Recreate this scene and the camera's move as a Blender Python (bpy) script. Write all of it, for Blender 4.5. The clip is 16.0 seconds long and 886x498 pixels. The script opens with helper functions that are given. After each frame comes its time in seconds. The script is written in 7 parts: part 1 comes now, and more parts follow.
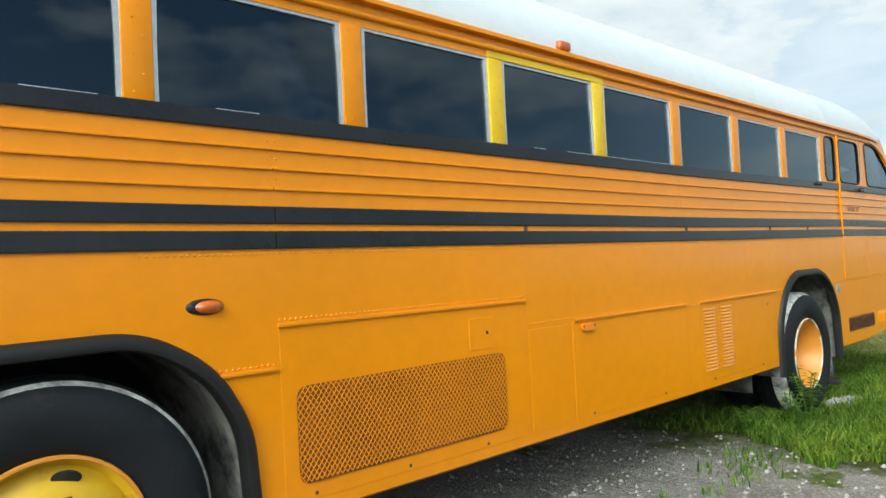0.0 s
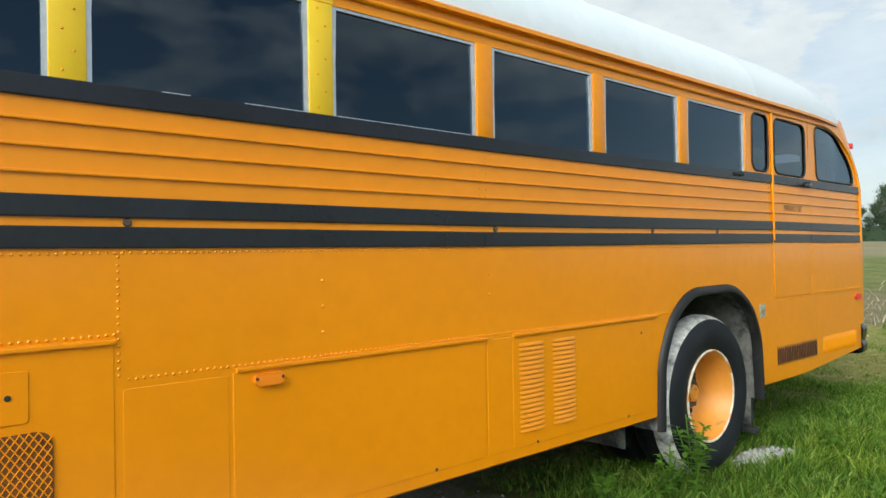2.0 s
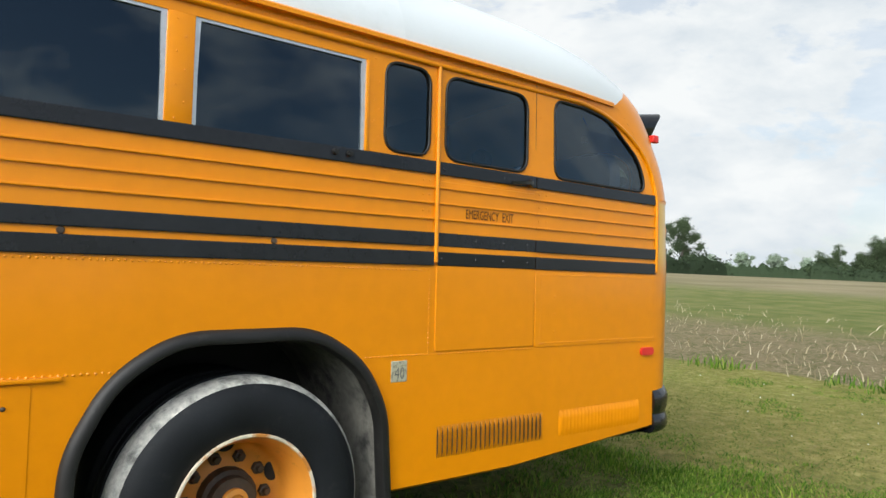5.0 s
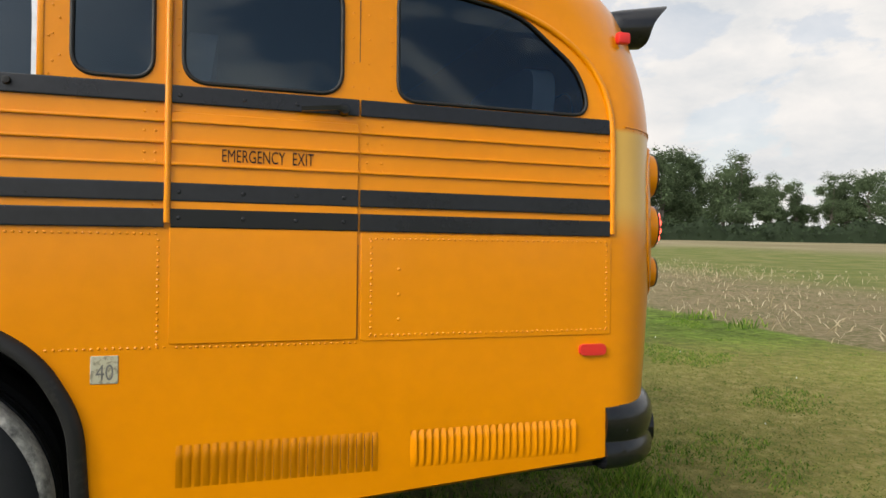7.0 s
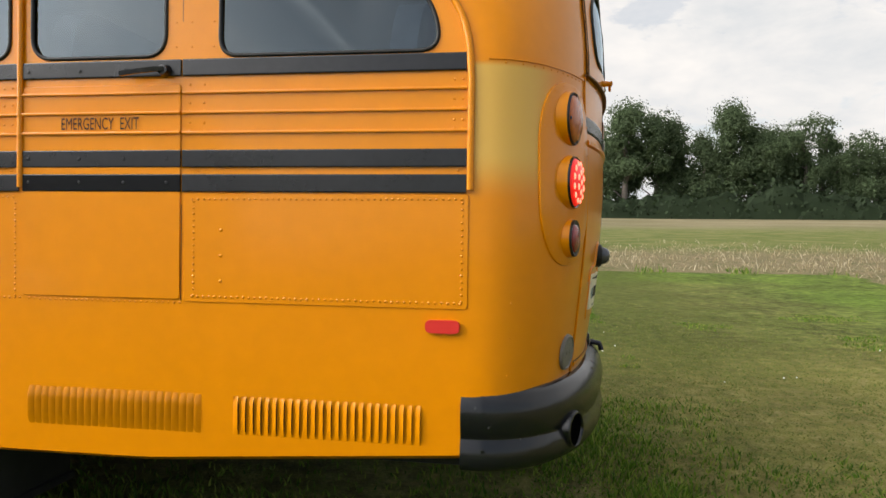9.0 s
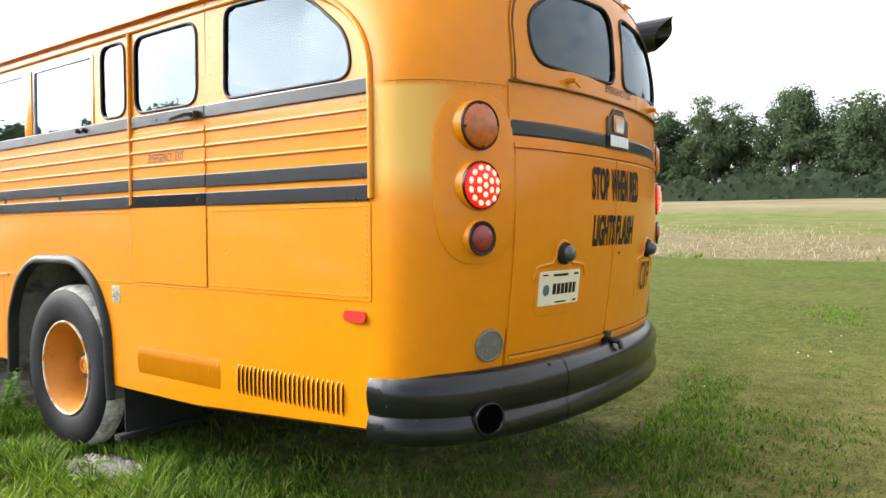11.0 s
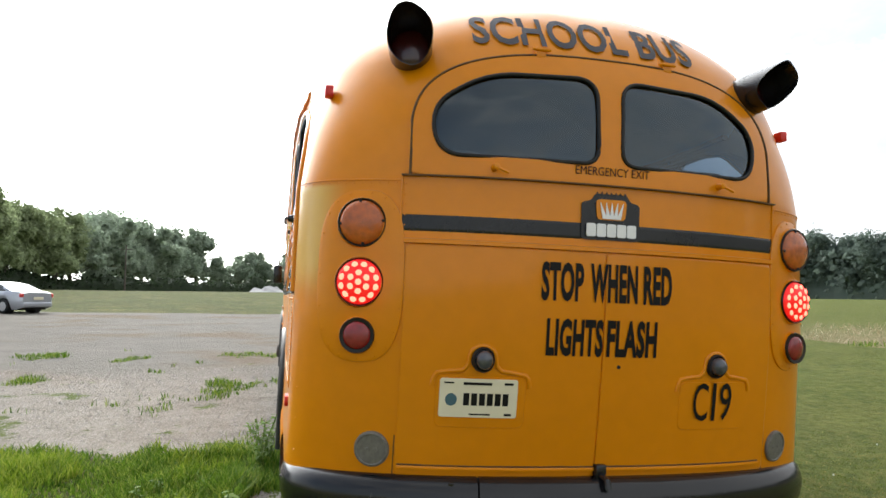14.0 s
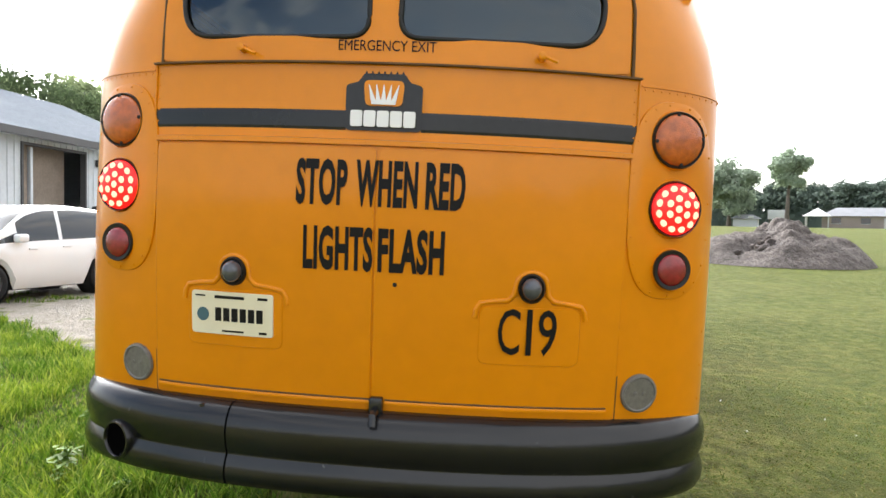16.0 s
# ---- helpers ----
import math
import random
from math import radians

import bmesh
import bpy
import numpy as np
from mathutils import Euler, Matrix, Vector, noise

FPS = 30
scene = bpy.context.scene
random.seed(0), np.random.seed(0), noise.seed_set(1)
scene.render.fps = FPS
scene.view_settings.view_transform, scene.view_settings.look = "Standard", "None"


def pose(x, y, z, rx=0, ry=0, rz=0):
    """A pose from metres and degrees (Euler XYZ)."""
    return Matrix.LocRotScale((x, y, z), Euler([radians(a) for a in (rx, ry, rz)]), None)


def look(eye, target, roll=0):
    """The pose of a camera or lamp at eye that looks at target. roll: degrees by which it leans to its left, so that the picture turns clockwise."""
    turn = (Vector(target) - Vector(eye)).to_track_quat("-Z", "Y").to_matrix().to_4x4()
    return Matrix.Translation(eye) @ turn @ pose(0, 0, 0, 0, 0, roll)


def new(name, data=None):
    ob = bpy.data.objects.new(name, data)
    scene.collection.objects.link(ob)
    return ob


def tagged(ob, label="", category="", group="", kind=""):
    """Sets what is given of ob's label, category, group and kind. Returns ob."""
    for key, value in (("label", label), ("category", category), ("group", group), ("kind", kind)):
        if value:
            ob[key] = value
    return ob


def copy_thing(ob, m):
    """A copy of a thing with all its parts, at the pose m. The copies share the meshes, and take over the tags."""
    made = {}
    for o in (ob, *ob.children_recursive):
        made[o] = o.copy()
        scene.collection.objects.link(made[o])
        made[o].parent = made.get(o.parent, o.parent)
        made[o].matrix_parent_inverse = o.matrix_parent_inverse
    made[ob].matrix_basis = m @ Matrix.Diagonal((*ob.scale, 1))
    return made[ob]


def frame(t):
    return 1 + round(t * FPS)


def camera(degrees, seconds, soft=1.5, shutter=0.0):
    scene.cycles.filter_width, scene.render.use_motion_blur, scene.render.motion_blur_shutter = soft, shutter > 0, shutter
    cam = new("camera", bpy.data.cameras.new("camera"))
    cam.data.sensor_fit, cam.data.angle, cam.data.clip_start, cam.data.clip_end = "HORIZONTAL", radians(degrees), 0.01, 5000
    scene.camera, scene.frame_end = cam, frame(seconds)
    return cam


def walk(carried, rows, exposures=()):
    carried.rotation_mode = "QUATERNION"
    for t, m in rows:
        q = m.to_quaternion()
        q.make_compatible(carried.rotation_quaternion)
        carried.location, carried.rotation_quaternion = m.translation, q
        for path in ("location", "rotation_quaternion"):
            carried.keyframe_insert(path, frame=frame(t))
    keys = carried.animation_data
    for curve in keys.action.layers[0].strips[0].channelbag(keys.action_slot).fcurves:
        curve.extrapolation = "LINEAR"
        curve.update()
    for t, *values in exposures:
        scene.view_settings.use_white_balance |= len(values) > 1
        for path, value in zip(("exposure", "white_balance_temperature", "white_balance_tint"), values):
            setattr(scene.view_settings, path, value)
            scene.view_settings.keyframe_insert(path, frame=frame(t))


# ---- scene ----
cam = camera(64.3, 16.0)
PATH = [
    (0, (0.112, 0.139, 1.405), (1.464, 1.612, 1.468), -3.00),
    (0.5, (0.590, 0.211, 1.403), (1.933, 1.692, 1.455), -2.20),
    (1, (1.067, 0.236, 1.441), (2.417, 1.710, 1.494), -2.50),
    (1.5, (1.559, 0.197, 1.462), (2.901, 1.679, 1.492), -1.70),
    (2, (2.058, 0.207, 1.475), (3.380, 1.707, 1.497), -1.00),
    (2.5, (2.534, 0.143, 1.486), (3.824, 1.670, 1.542), -1.10),
    (3, (3.015, 0.103, 1.465), (4.236, 1.687, 1.517), -1.30),
    (3.5, (3.547, 0.084, 1.485), (4.827, 1.620, 1.537), -0.50),
    (4, (4.050, 0.036, 1.483), (5.330, 1.571, 1.568), -0.30),
    (4.5, (4.590, -0.041, 1.498), (5.843, 1.516, 1.587), 1.30),
    (5, (5.106, -0.142, 1.467), (6.355, 1.418, 1.556), 1.40),
    (5.2, (5.339, -0.173, 1.476), (6.558, 1.411, 1.546), 1.70),
    (7.5, (7.687, -0.096, 1.436), (8.089, 1.863, 1.442), 0.50),
    (8, (8.143, -0.041, 1.412), (8.296, 1.953, 1.396), 0.71),
    (8.5, (8.624, -0.014, 1.373), (8.547, 1.985, 1.358), 0.67),
    (10.8, (10.509, 0.274, 1.450), (9.408, 1.939, 1.334), -0.25),
    (11, (10.658, 0.341, 1.439), (9.476, 1.952, 1.370), -0.25),
    (11.5, (11.048, 0.534, 1.452), (9.669, 1.980, 1.355), 0.15),
    (12, (11.280, 0.840, 1.459), (9.741, 2.114, 1.376), 0.43),
    (12.5, (11.548, 1.157, 1.487), (9.864, 2.235, 1.440), 1.01),
    (13, (11.704, 1.487, 1.526), (9.911, 2.372, 1.507), 1.93),
    (13.5, (11.794, 1.902, 1.567), (9.905, 2.547, 1.690), 2.30),
    (14, (11.885, 2.343, 1.534), (9.940, 2.785, 1.678), 2.39),
    (14.5, (11.854, 2.787, 1.497), (9.880, 3.091, 1.588), 2.66),
    (15, (11.822, 3.202, 1.497), (9.831, 3.382, 1.543), 2.47),
    (15.5, (11.779, 3.610, 1.496), (9.780, 3.612, 1.459), 2.60),
    (16, (11.591, 3.996, 1.514), (9.599, 3.841, 1.435), 2.69),
]
LEAN = -1.735                                   # the bus leans a little to its right
BUS = pose(0, 3.0, -0.085) @ pose(0, 0, 0, LEAN) @ pose(0, -3.0, 0)
EXPOSURES = [(0, -0.19, 6150, 0), (2, -0.28, 6200, 2), (5.2, -0.22, 6450, 7), (7.5, -0.29, 6950, 11), (8.5, -0.30, 6950, 11), (10.8, 0.60, 6650, 11), (12.5, 0.68, 6600, 10), (13, 0.66, 6600, 9), (14, 0.13, 6600, 9), (15, 0.43, 6600, 10), (15.5, 0.60, 6700, 11), (16, 0.80, 6700, 11)]
walk(cam, [(t, BUS @ look(eye, target, roll)) for t, eye, target, roll in PATH], EXPOSURES)


# ---- light ----
SUN_AZ, SUN_EL = radians(203), radians(31)      # direction towards the sun, from +x
world = bpy.data.worlds.new("world")
scene.world = world
world.use_nodes = True
wn, wl = world.node_tree.nodes, world.node_tree.links
wn.clear()


def wnode(kind, **kw):
    n = wn.new(kind)
    for k, v in kw.items():
        n.inputs[k].default_value = v
    return n


w_out = wn.new("ShaderNodeOutputWorld")
w_bg = wnode("ShaderNodeBackground", Strength=1.0)
w_sky = wn.new("ShaderNodeTexSky")
w_sky.sky_type, w_sky.sun_disc = "NISHITA", False
w_sky.sun_elevation, w_sky.sun_rotation = SUN_EL, radians(90) - SUN_AZ
w_sky.air_density, w_sky.dust_density, w_sky.ozone_density = 1.0, 1.5, 1.5
w_scale = wn.new("ShaderNodeVectorMath")
w_scale.operation = "SCALE"
w_scale.inputs["Scale"].default_value = 0.17
wl.new(w_sky.outputs[0], w_scale.inputs[0])
w_co = wn.new("ShaderNodeTexCoord")
w_map = wnode("ShaderNodeMapping", Scale=(1.0, 1.0, 2.2), Location=(0.7, 2.1, 1.6))
wl.new(w_co.outputs["Generated"], w_map.inputs[0])
w_n1 = wnode("ShaderNodeTexNoise", Scale=4.2, Detail=8.0, Roughness=0.58, Distortion=0.25)
w_n2 = wnode("ShaderNodeTexNoise", Scale=6.0, Detail=7.0, Roughness=0.58, Distortion=0.15)
wl.new(w_map.outputs[0], w_n1.inputs["Vector"])
wl.new(w_map.outputs[0], w_n2.inputs["Vector"])
w_cov = wn.new("ShaderNodeValToRGB")            # cloud cover
w_cov.color_ramp.elements[0].position, w_cov.color_ramp.elements[1].position = 0.40, 0.56
# broken cloud over the lot, closing to a thin pale deck over the field
w_dir = wn.new("ShaderNodeSeparateXYZ")
wl.new(w_co.outputs["Generated"], w_dir.inputs[0])
w_deck = wn.new("ShaderNodeMath")
w_deck.operation, w_deck.inputs[1].default_value = "MULTIPLY_ADD", 0.10
wl.new(w_dir.outputs[1], w_deck.inputs[0])
wl.new(w_n1.outputs["Fac"], w_deck.inputs[2])
wl.new(w_deck.outputs[0], w_cov.inputs[0])
w_col = wn.new("ShaderNodeValToRGB")            # cloud brightness
w_col.color_ramp.elements[0].position, w_col.color_ramp.elements[1].position = 0.3, 0.62
w_col.color_ramp.elements[0].color, w_col.color_ramp.elements[1].color = (0.74, 0.80, 0.87, 1), (1.03, 1.03, 1.04, 1)
wl.new(w_n2.outputs["Fac"], w_col.inputs[0])
# the veil of cloud is thin and bright round the sun
w_dot = wn.new("ShaderNodeVectorMath")
w_dot.operation = "DOT_PRODUCT"
w_dot.inputs[1].default_value = (math.cos(SUN_AZ) * math.cos(SUN_EL), math.sin(SUN_AZ) * math.cos(SUN_EL), math.sin(SUN_EL))
wl.new(w_co.outputs["Generated"], w_dot.inputs[0])
w_glow = wnode("ShaderNodeMapRange")
for i, v in ((1, -0.35), (2, 1.0), (3, 0.0), (4, 1.0)):
    w_glow.inputs[i].default_value = v
wl.new(w_dot.outputs["Value"], w_glow.inputs[0])
w_pow = wn.new("ShaderNodeMath")
w_pow.operation, w_pow.inputs[1].default_value = "POWER", 6.0
wl.new(w_glow.outputs[0], w_pow.inputs[0])
w_lum = wn.new("ShaderNodeMath")
w_lum.operation, w_lum.inputs[1].default_value, w_lum.inputs[2].default_value = "MULTIPLY_ADD", 8.0, 1.08
wl.new(w_pow.outputs[0], w_lum.inputs[0])
w_cb = wn.new("ShaderNodeVectorMath")
w_cb.operation = "SCALE"
wl.new(w_col.outputs[0], w_cb.inputs[0])
wl.new(w_lum.outputs[0], w_cb.inputs["Scale"])
w_mix = wn.new("ShaderNodeMix")
w_mix.data_type = "RGBA"
w_veil = wnode("ShaderNodeMapRange")
for i, v in ((1, 0.45), (2, 0.9), (3, 0.0), (4, 1.0)):
    w_veil.inputs[i].default_value = v
wl.new(w_dot.outputs["Value"], w_veil.inputs[0])
w_max = wn.new("ShaderNodeMath")
w_max.operation = "MAXIMUM"
wl.new(w_veil.outputs[0], w_max.inputs[0])
wl.new(w_cov.outputs[0], w_max.inputs[1])
w_side = wn.new("ShaderNodeVectorMath")
w_side.operation, w_side.inputs[1].default_value = "DOT_PRODUCT", (0.50, 0.866, 0.0)
wl.new(w_co.outputs["Generated"], w_side.inputs[0])
w_thin = wnode("ShaderNodeMapRange")
for i, v in ((1, -0.2), (2, 0.40), (3, 0.0), (4, 0.72)):
    w_thin.inputs[i].default_value = v
wl.new(w_side.outputs["Value"], w_thin.inputs[0])
w_top = wn.new("ShaderNodeMath")
w_top.operation = "MAXIMUM"
wl.new(w_thin.outputs[0], w_top.inputs[0])
wl.new(w_max.outputs[0], w_top.inputs[1])
wl.new(w_top.outputs[0], w_mix.inputs[0])
wl.new(w_scale.outputs[0], w_mix.inputs[6])
wl.new(w_cb.outputs[0], w_mix.inputs[7])
wl.new(w_mix.outputs[2], w_bg.inputs["Color"])
wl.new(w_bg.outputs[0], w_out.inputs[0])

sun = new("sun", bpy.data.lights.new("sun", "SUN"))
sun.data.energy, sun.data.angle, sun.data.color = 1.45, radians(11), (1.0, 0.95, 0.86)
sun.matrix_world = look((0, 0, 40), Vector((0, 0, 40)) - Vector(w_dot.inputs[1].default_value))


# ---- materials ----
def material(name, color, rough=0.5, metal=0.0, spec=0.5, coat=0.0, grain=(), bump=(), dirt=None, random_tint=0.0):
    """A surface: grain = ((scale, amount), ...) varies the colour, bump = ((scale, distance), ...) the relief, dirt = (color, scale, low, high)."""
    m = bpy.data.materials.new(name)
    m.use_nodes = True
    nt = m.node_tree
    nd, lk = nt.nodes, nt.links
    b = nd["Principled BSDF"]
    b.inputs["Roughness"].default_value, b.inputs["Metallic"].default_value = rough, metal
    b.inputs["Specular IOR Level"].default_value, b.inputs["Coat Weight"].default_value = spec, coat
    b.inputs["Coat Roughness"].default_value = 0.10
    b.inputs["Base Color"].default_value = (*color, 1)
    co = nd.new("ShaderNodeNewGeometry")
    last = None
    for scale, amount in grain:
        n = nd.new("ShaderNodeTexNoise")
        n.inputs["Scale"].default_value, n.inputs["Detail"].default_value = scale, 5
        lk.new(co.outputs["Position"], n.inputs["Vector"])
        r = nd.new("ShaderNodeMapRange")
        r.inputs[1].default_value, r.inputs[2].default_value = 0.3, 0.7
        r.inputs[3].default_value, r.inputs[4].default_value = 1 - amount, 1 + amount
        lk.new(n.outputs["Fac"], r.inputs[0])
        s = nd.new("ShaderNodeVectorMath")
        s.operation = "SCALE"
        if last is None:
            s.inputs[0].default_value = color
        else:
            lk.new(last, s.inputs[0])
        lk.new(r.outputs[0], s.inputs["Scale"])
        last = s.outputs[0]
    if random_tint:
        oi = nd.new("ShaderNodeObjectInfo")
        r = nd.new("ShaderNodeMapRange")
        r.inputs[3].default_value, r.inputs[4].default_value = 1 - random_tint, 1 + random_tint
        lk.new(oi.outputs["Random"], r.inputs[0])
        s = nd.new("ShaderNodeVectorMath")
        s.operation = "SCALE"
        if last is None:
            s.inputs[0].default_value = color
        else:
            lk.new(last, s.inputs[0])
        lk.new(r.outputs[0], s.inputs["Scale"])
        last = s.outputs[0]
    if dirt:
        dcol, scale, low, high = dirt
        n = nd.new("ShaderNodeTexNoise")
        n.inputs["Scale"].default_value, n.inputs["Detail"].default_value, n.inputs["Roughness"].default_value = scale, 8, 0.65
        lk.new(co.outputs["Position"], n.inputs["Vector"])
        r = nd.new("ShaderNodeMapRange")
        r.inputs[1].default_value, r.inputs[2].default_value = low, high
        lk.new(n.outputs["Fac"], r.inputs[0])
        mx = nd.new("ShaderNodeMix")
        mx.data_type = "RGBA"
        mx.inputs[6].default_value, mx.inputs[7].default_value = (*color, 1), (*dcol, 1)
        if last is not None:
            lk.new(last, mx.inputs[6])
        lk.new(r.outputs[0], mx.inputs[0])
        last = mx.outputs[2]
    if last is not None:
        lk.new(last, b.inputs["Base Color"])
    prev = None
    for scale, dist in bump:
        n = nd.new("ShaderNodeTexNoise")
        n.inputs["Scale"].default_value, n.inputs["Detail"].default_value = scale, 4
        lk.new(co.outputs["Position"], n.inputs["Vector"])
        bp = nd.new("ShaderNodeBump")
        bp.inputs["Distance"].default_value = dist
        lk.new(n.outputs["Fac"], bp.inputs["Height"])
        if prev:
            lk.new(prev, bp.inputs["Normal"])
        prev = bp.outputs[0]
    if prev:
        lk.new(prev, b.inputs["Normal"])
    return m


def glass_material(name, tint, rough=0.003):
    m = bpy.data.materials.new(name)
    m.use_nodes = True
    nd, lk = m.node_tree.nodes, m.node_tree.links
    nd.clear()
    out, mix = nd.new("ShaderNodeOutputMaterial"), nd.new("ShaderNodeMixShader")
    tr, gl, fr = nd.new("ShaderNodeBsdfTransparent"), nd.new("ShaderNodeBsdfGlossy"), nd.new("ShaderNodeFresnel")
    tr.inputs[0].default_value, gl.inputs["Roughness"].default_value, fr.inputs[0].default_value = (*tint, 1), rough, 1.74
    gl.inputs[0].default_value = (0.76, 0.90, 1.0, 1)
    ge, no, bp = nd.new("ShaderNodeNewGeometry"), nd.new("ShaderNodeTexNoise"), nd.new("ShaderNodeBump")
    no.inputs["Scale"].default_value, bp.inputs["Distance"].default_value = 3.0, 0.0006
    lk.new(ge.outputs["Position"], no.inputs["Vector"])
    lk.new(no.outputs["Fac"], bp.inputs["Height"])
    lk.new(bp.outputs[0], gl.inputs["Normal"])
    for i, s in enumerate((fr, tr, gl)):
        lk.new(s.outputs[0], mix.inputs[i])
    lk.new(mix.outputs[0], out.inputs[0])
    return m


def glow_material(name, color, strength, base):
    m = material(name, base, 0.3)
    b = m.node_tree.nodes["Principled BSDF"]
    b.inputs["Emission Color"].default_value, b.inputs["Emission Strength"].default_value = (*color, 1), strength
    return m


PAINT = material("bus_yellow_paint", (0.70, 0.232, 0.0015), 0.32, spec=0.19, coat=0.38, grain=((0.9, 0.05), (14, 0.03)), bump=((4, 0.0025), (160, 0.0002)))
PAINT_REAR = PAINT.copy()
PAINT_REAR.name = "bus_yellow_paint_faded_patch"
_nd, _lk = PAINT_REAR.node_tree.nodes, PAINT_REAR.node_tree.links
_tc, _sx = _nd.new("ShaderNodeTexCoord"), _nd.new("ShaderNodeSeparateXYZ")
_lk.new(_tc.outputs["Object"], _sx.inputs[0])
_f = None
for _ax, _a, _b, _c, _d in ((1, 2.30, 2.402, 2.46, 2.60), (2, 1.50, 1.68, 1.965, 1.99)):
    for _lo, _hi in ((_a, _b), (_d, _c)):
        _r = _nd.new("ShaderNodeMapRange")
        _r.interpolation_type = "SMOOTHSTEP"
        _r.inputs[1].default_value, _r.inputs[2].default_value = min(_lo, _hi), max(_lo, _hi)
        if _lo > _hi:
            _r.inputs[3].default_value, _r.inputs[4].default_value = 1.0, 0.0
        _lk.new(_sx.outputs[_ax], _r.inputs[0])
        if _f is None:
            _f = _r.outputs[0]
        else:
            _m = _nd.new("ShaderNodeMath")
            _m.operation = "MULTIPLY"
            _lk.new(_f, _m.inputs[0])
            _lk.new(_r.outputs[0], _m.inputs[1])
            _f = _m.outputs[0]
_pm = _nd.new("ShaderNodeMix")
_pm.data_type = "RGBA"
_pm.inputs[7].default_value = (0.68, 0.40, 0.085, 1)
_bs = _nd["Principled BSDF"]
_lk.new(_bs.inputs["Base Color"].links[0].from_socket, _pm.inputs[6])
_lk.new(_f, _pm.inputs[0])
# the roof's white paint runs down to a slanting line on the rear cap
_ln = _nd.new("ShaderNodeMath")
_ln.operation, _ln.inputs[1].default_value = "MULTIPLY_ADD", 1.4
_ln.inputs[2].default_value = 8.45 - 1.4 * 2.53
_lk.new(_sx.outputs[2], _ln.inputs[0])
_lt, _up, _wh = _nd.new("ShaderNodeMath"), _nd.new("ShaderNodeMath"), _nd.new("ShaderNodeMath")
_lt.operation, _up.operation, _wh.operation = "GREATER_THAN", "GREATER_THAN", "MULTIPLY"
_up.inputs[1].default_value = 2.51
_lk.new(_ln.outputs[0], _lt.inputs[0])
_lk.new(_sx.outputs[0], _lt.inputs[1])
_lk.new(_sx.outputs[2], _up.inputs[0])
_lk.new(_lt.outputs[0], _wh.inputs[0])
_lk.new(_up.outputs[0], _wh.inputs[1])
_wm = _nd.new("ShaderNodeMix")
_wm.data_type = "RGBA"
_wm.inputs[7].default_value = (0.575, 0.60, 0.61, 1)
_lk.new(_wh.outputs[0], _wm.inputs[0])
_lk.new(_pm.outputs[2], _wm.inputs[6])
_lk.new(_wm.outputs[2], _bs.inputs["Base Color"])
LEMON = material("lemon_yellow_repaint", (0.72, 0.46, 0.012), 0.4, grain=((6, 0.06),))
STRIPE = material("charcoal_stripe_paint", (0.0125, 0.013, 0.0155), 0.27, spec=0.42, grain=((3, 0.25), (40, 0.1)), bump=((7, 0.002),))
BLACKM = material("black_satin_metal", (0.008, 0.0085, 0.010), 0.22, spec=0.5, grain=((4, 0.3),), bump=((9, 0.0022),), dirt=((0.16, 0.16, 0.16), 26, 0.68, 0.78))
RUBBER = material("black_rubber", (0.011, 0.0105, 0.010), 0.5, spec=0.34, grain=((6, 0.25),), bump=((60, 0.0006),), dirt=((0.07, 0.065, 0.055), 5, 0.6, 0.85))
TYRE = material("tyre_sidewall", (0.009, 0.010, 0.012), 0.62, spec=0.26, grain=((5, 0.3),), bump=((30, 0.0015), (120, 0.0006)), dirt=((0.05, 0.048, 0.044), 9, 0.58, 1.0))
TREAD = material("dusty_tyre_tread", (0.52, 0.50, 0.45), 0.9, grain=((9, 0.25), (50, 0.2)), bump=((40, 0.006),), dirt=((0.10, 0.098, 0.092), 15, 0.46, 0.70))
MUD = material("dried_mud_on_metal", (0.20, 0.19, 0.165), 0.9, grain=((5, 0.25), (30, 0.15)), bump=((25, 0.006),), dirt=((0.035, 0.034, 0.032), 5, 0.44, 0.64))
DARK = material("underbody_black", (0.012, 0.012, 0.012), 0.85, grain=((8, 0.3),))
ROOFW = material("white_roof_paint", (0.575, 0.60, 0.61), 0.45, grain=((1.2, 0.04), (11, 0.03)), bump=((4, 0.004),))
ALU = material("aluminium_frame", (0.62, 0.63, 0.64), 0.38, metal=0.7, grain=((30, 0.1),))
FRONTP = material("front_wheel_paint", (0.64, 0.385, 0.012), 0.45, grain=((7, 0.1),), dirt=((0.16, 0.09, 0.02), 10, 0.58, 0.8))
RIMP = material("wheel_rim_paint", (0.64, 0.25, 0.03), 0.42, grain=((8, 0.08),), dirt=((0.25, 0.12, 0.03), 12, 0.6, 0.8))
RUST = material("greasy_hub", (0.05, 0.032, 0.02), 0.6, grain=((20, 0.4),), bump=((40, 0.004),))
GLASS = glass_material("tinted_window_glass", (0.12, 0.155, 0.20))
GLASS2 = glass_material("tinted_rear_glass", (0.30, 0.36, 0.42))
# brown for the thin strips drawn at door gaps and hatch edges
SEAM = material("dirty_paint_seam", (0.10, 0.045, 0.008), 0.7, grain=((9, 0.4),))
AMBER = material("amber_lens", (0.45, 0.095, 0.008), 0.20, coat=0.5, grain=((40, 0.25),), bump=((220, 0.002),))
REDL = material("red_lens", (0.24, 0.010, 0.014), 0.20, coat=0.5, grain=((50, 0.2),), bump=((220, 0.002),))
REDM = material("red_marker_plastic", (0.62, 0.025, 0.02), 0.35)
LED = glow_material("lit_red_led", (1.0, 0.16, 0.10), 3.6, (0.9, 0.1, 0.08))
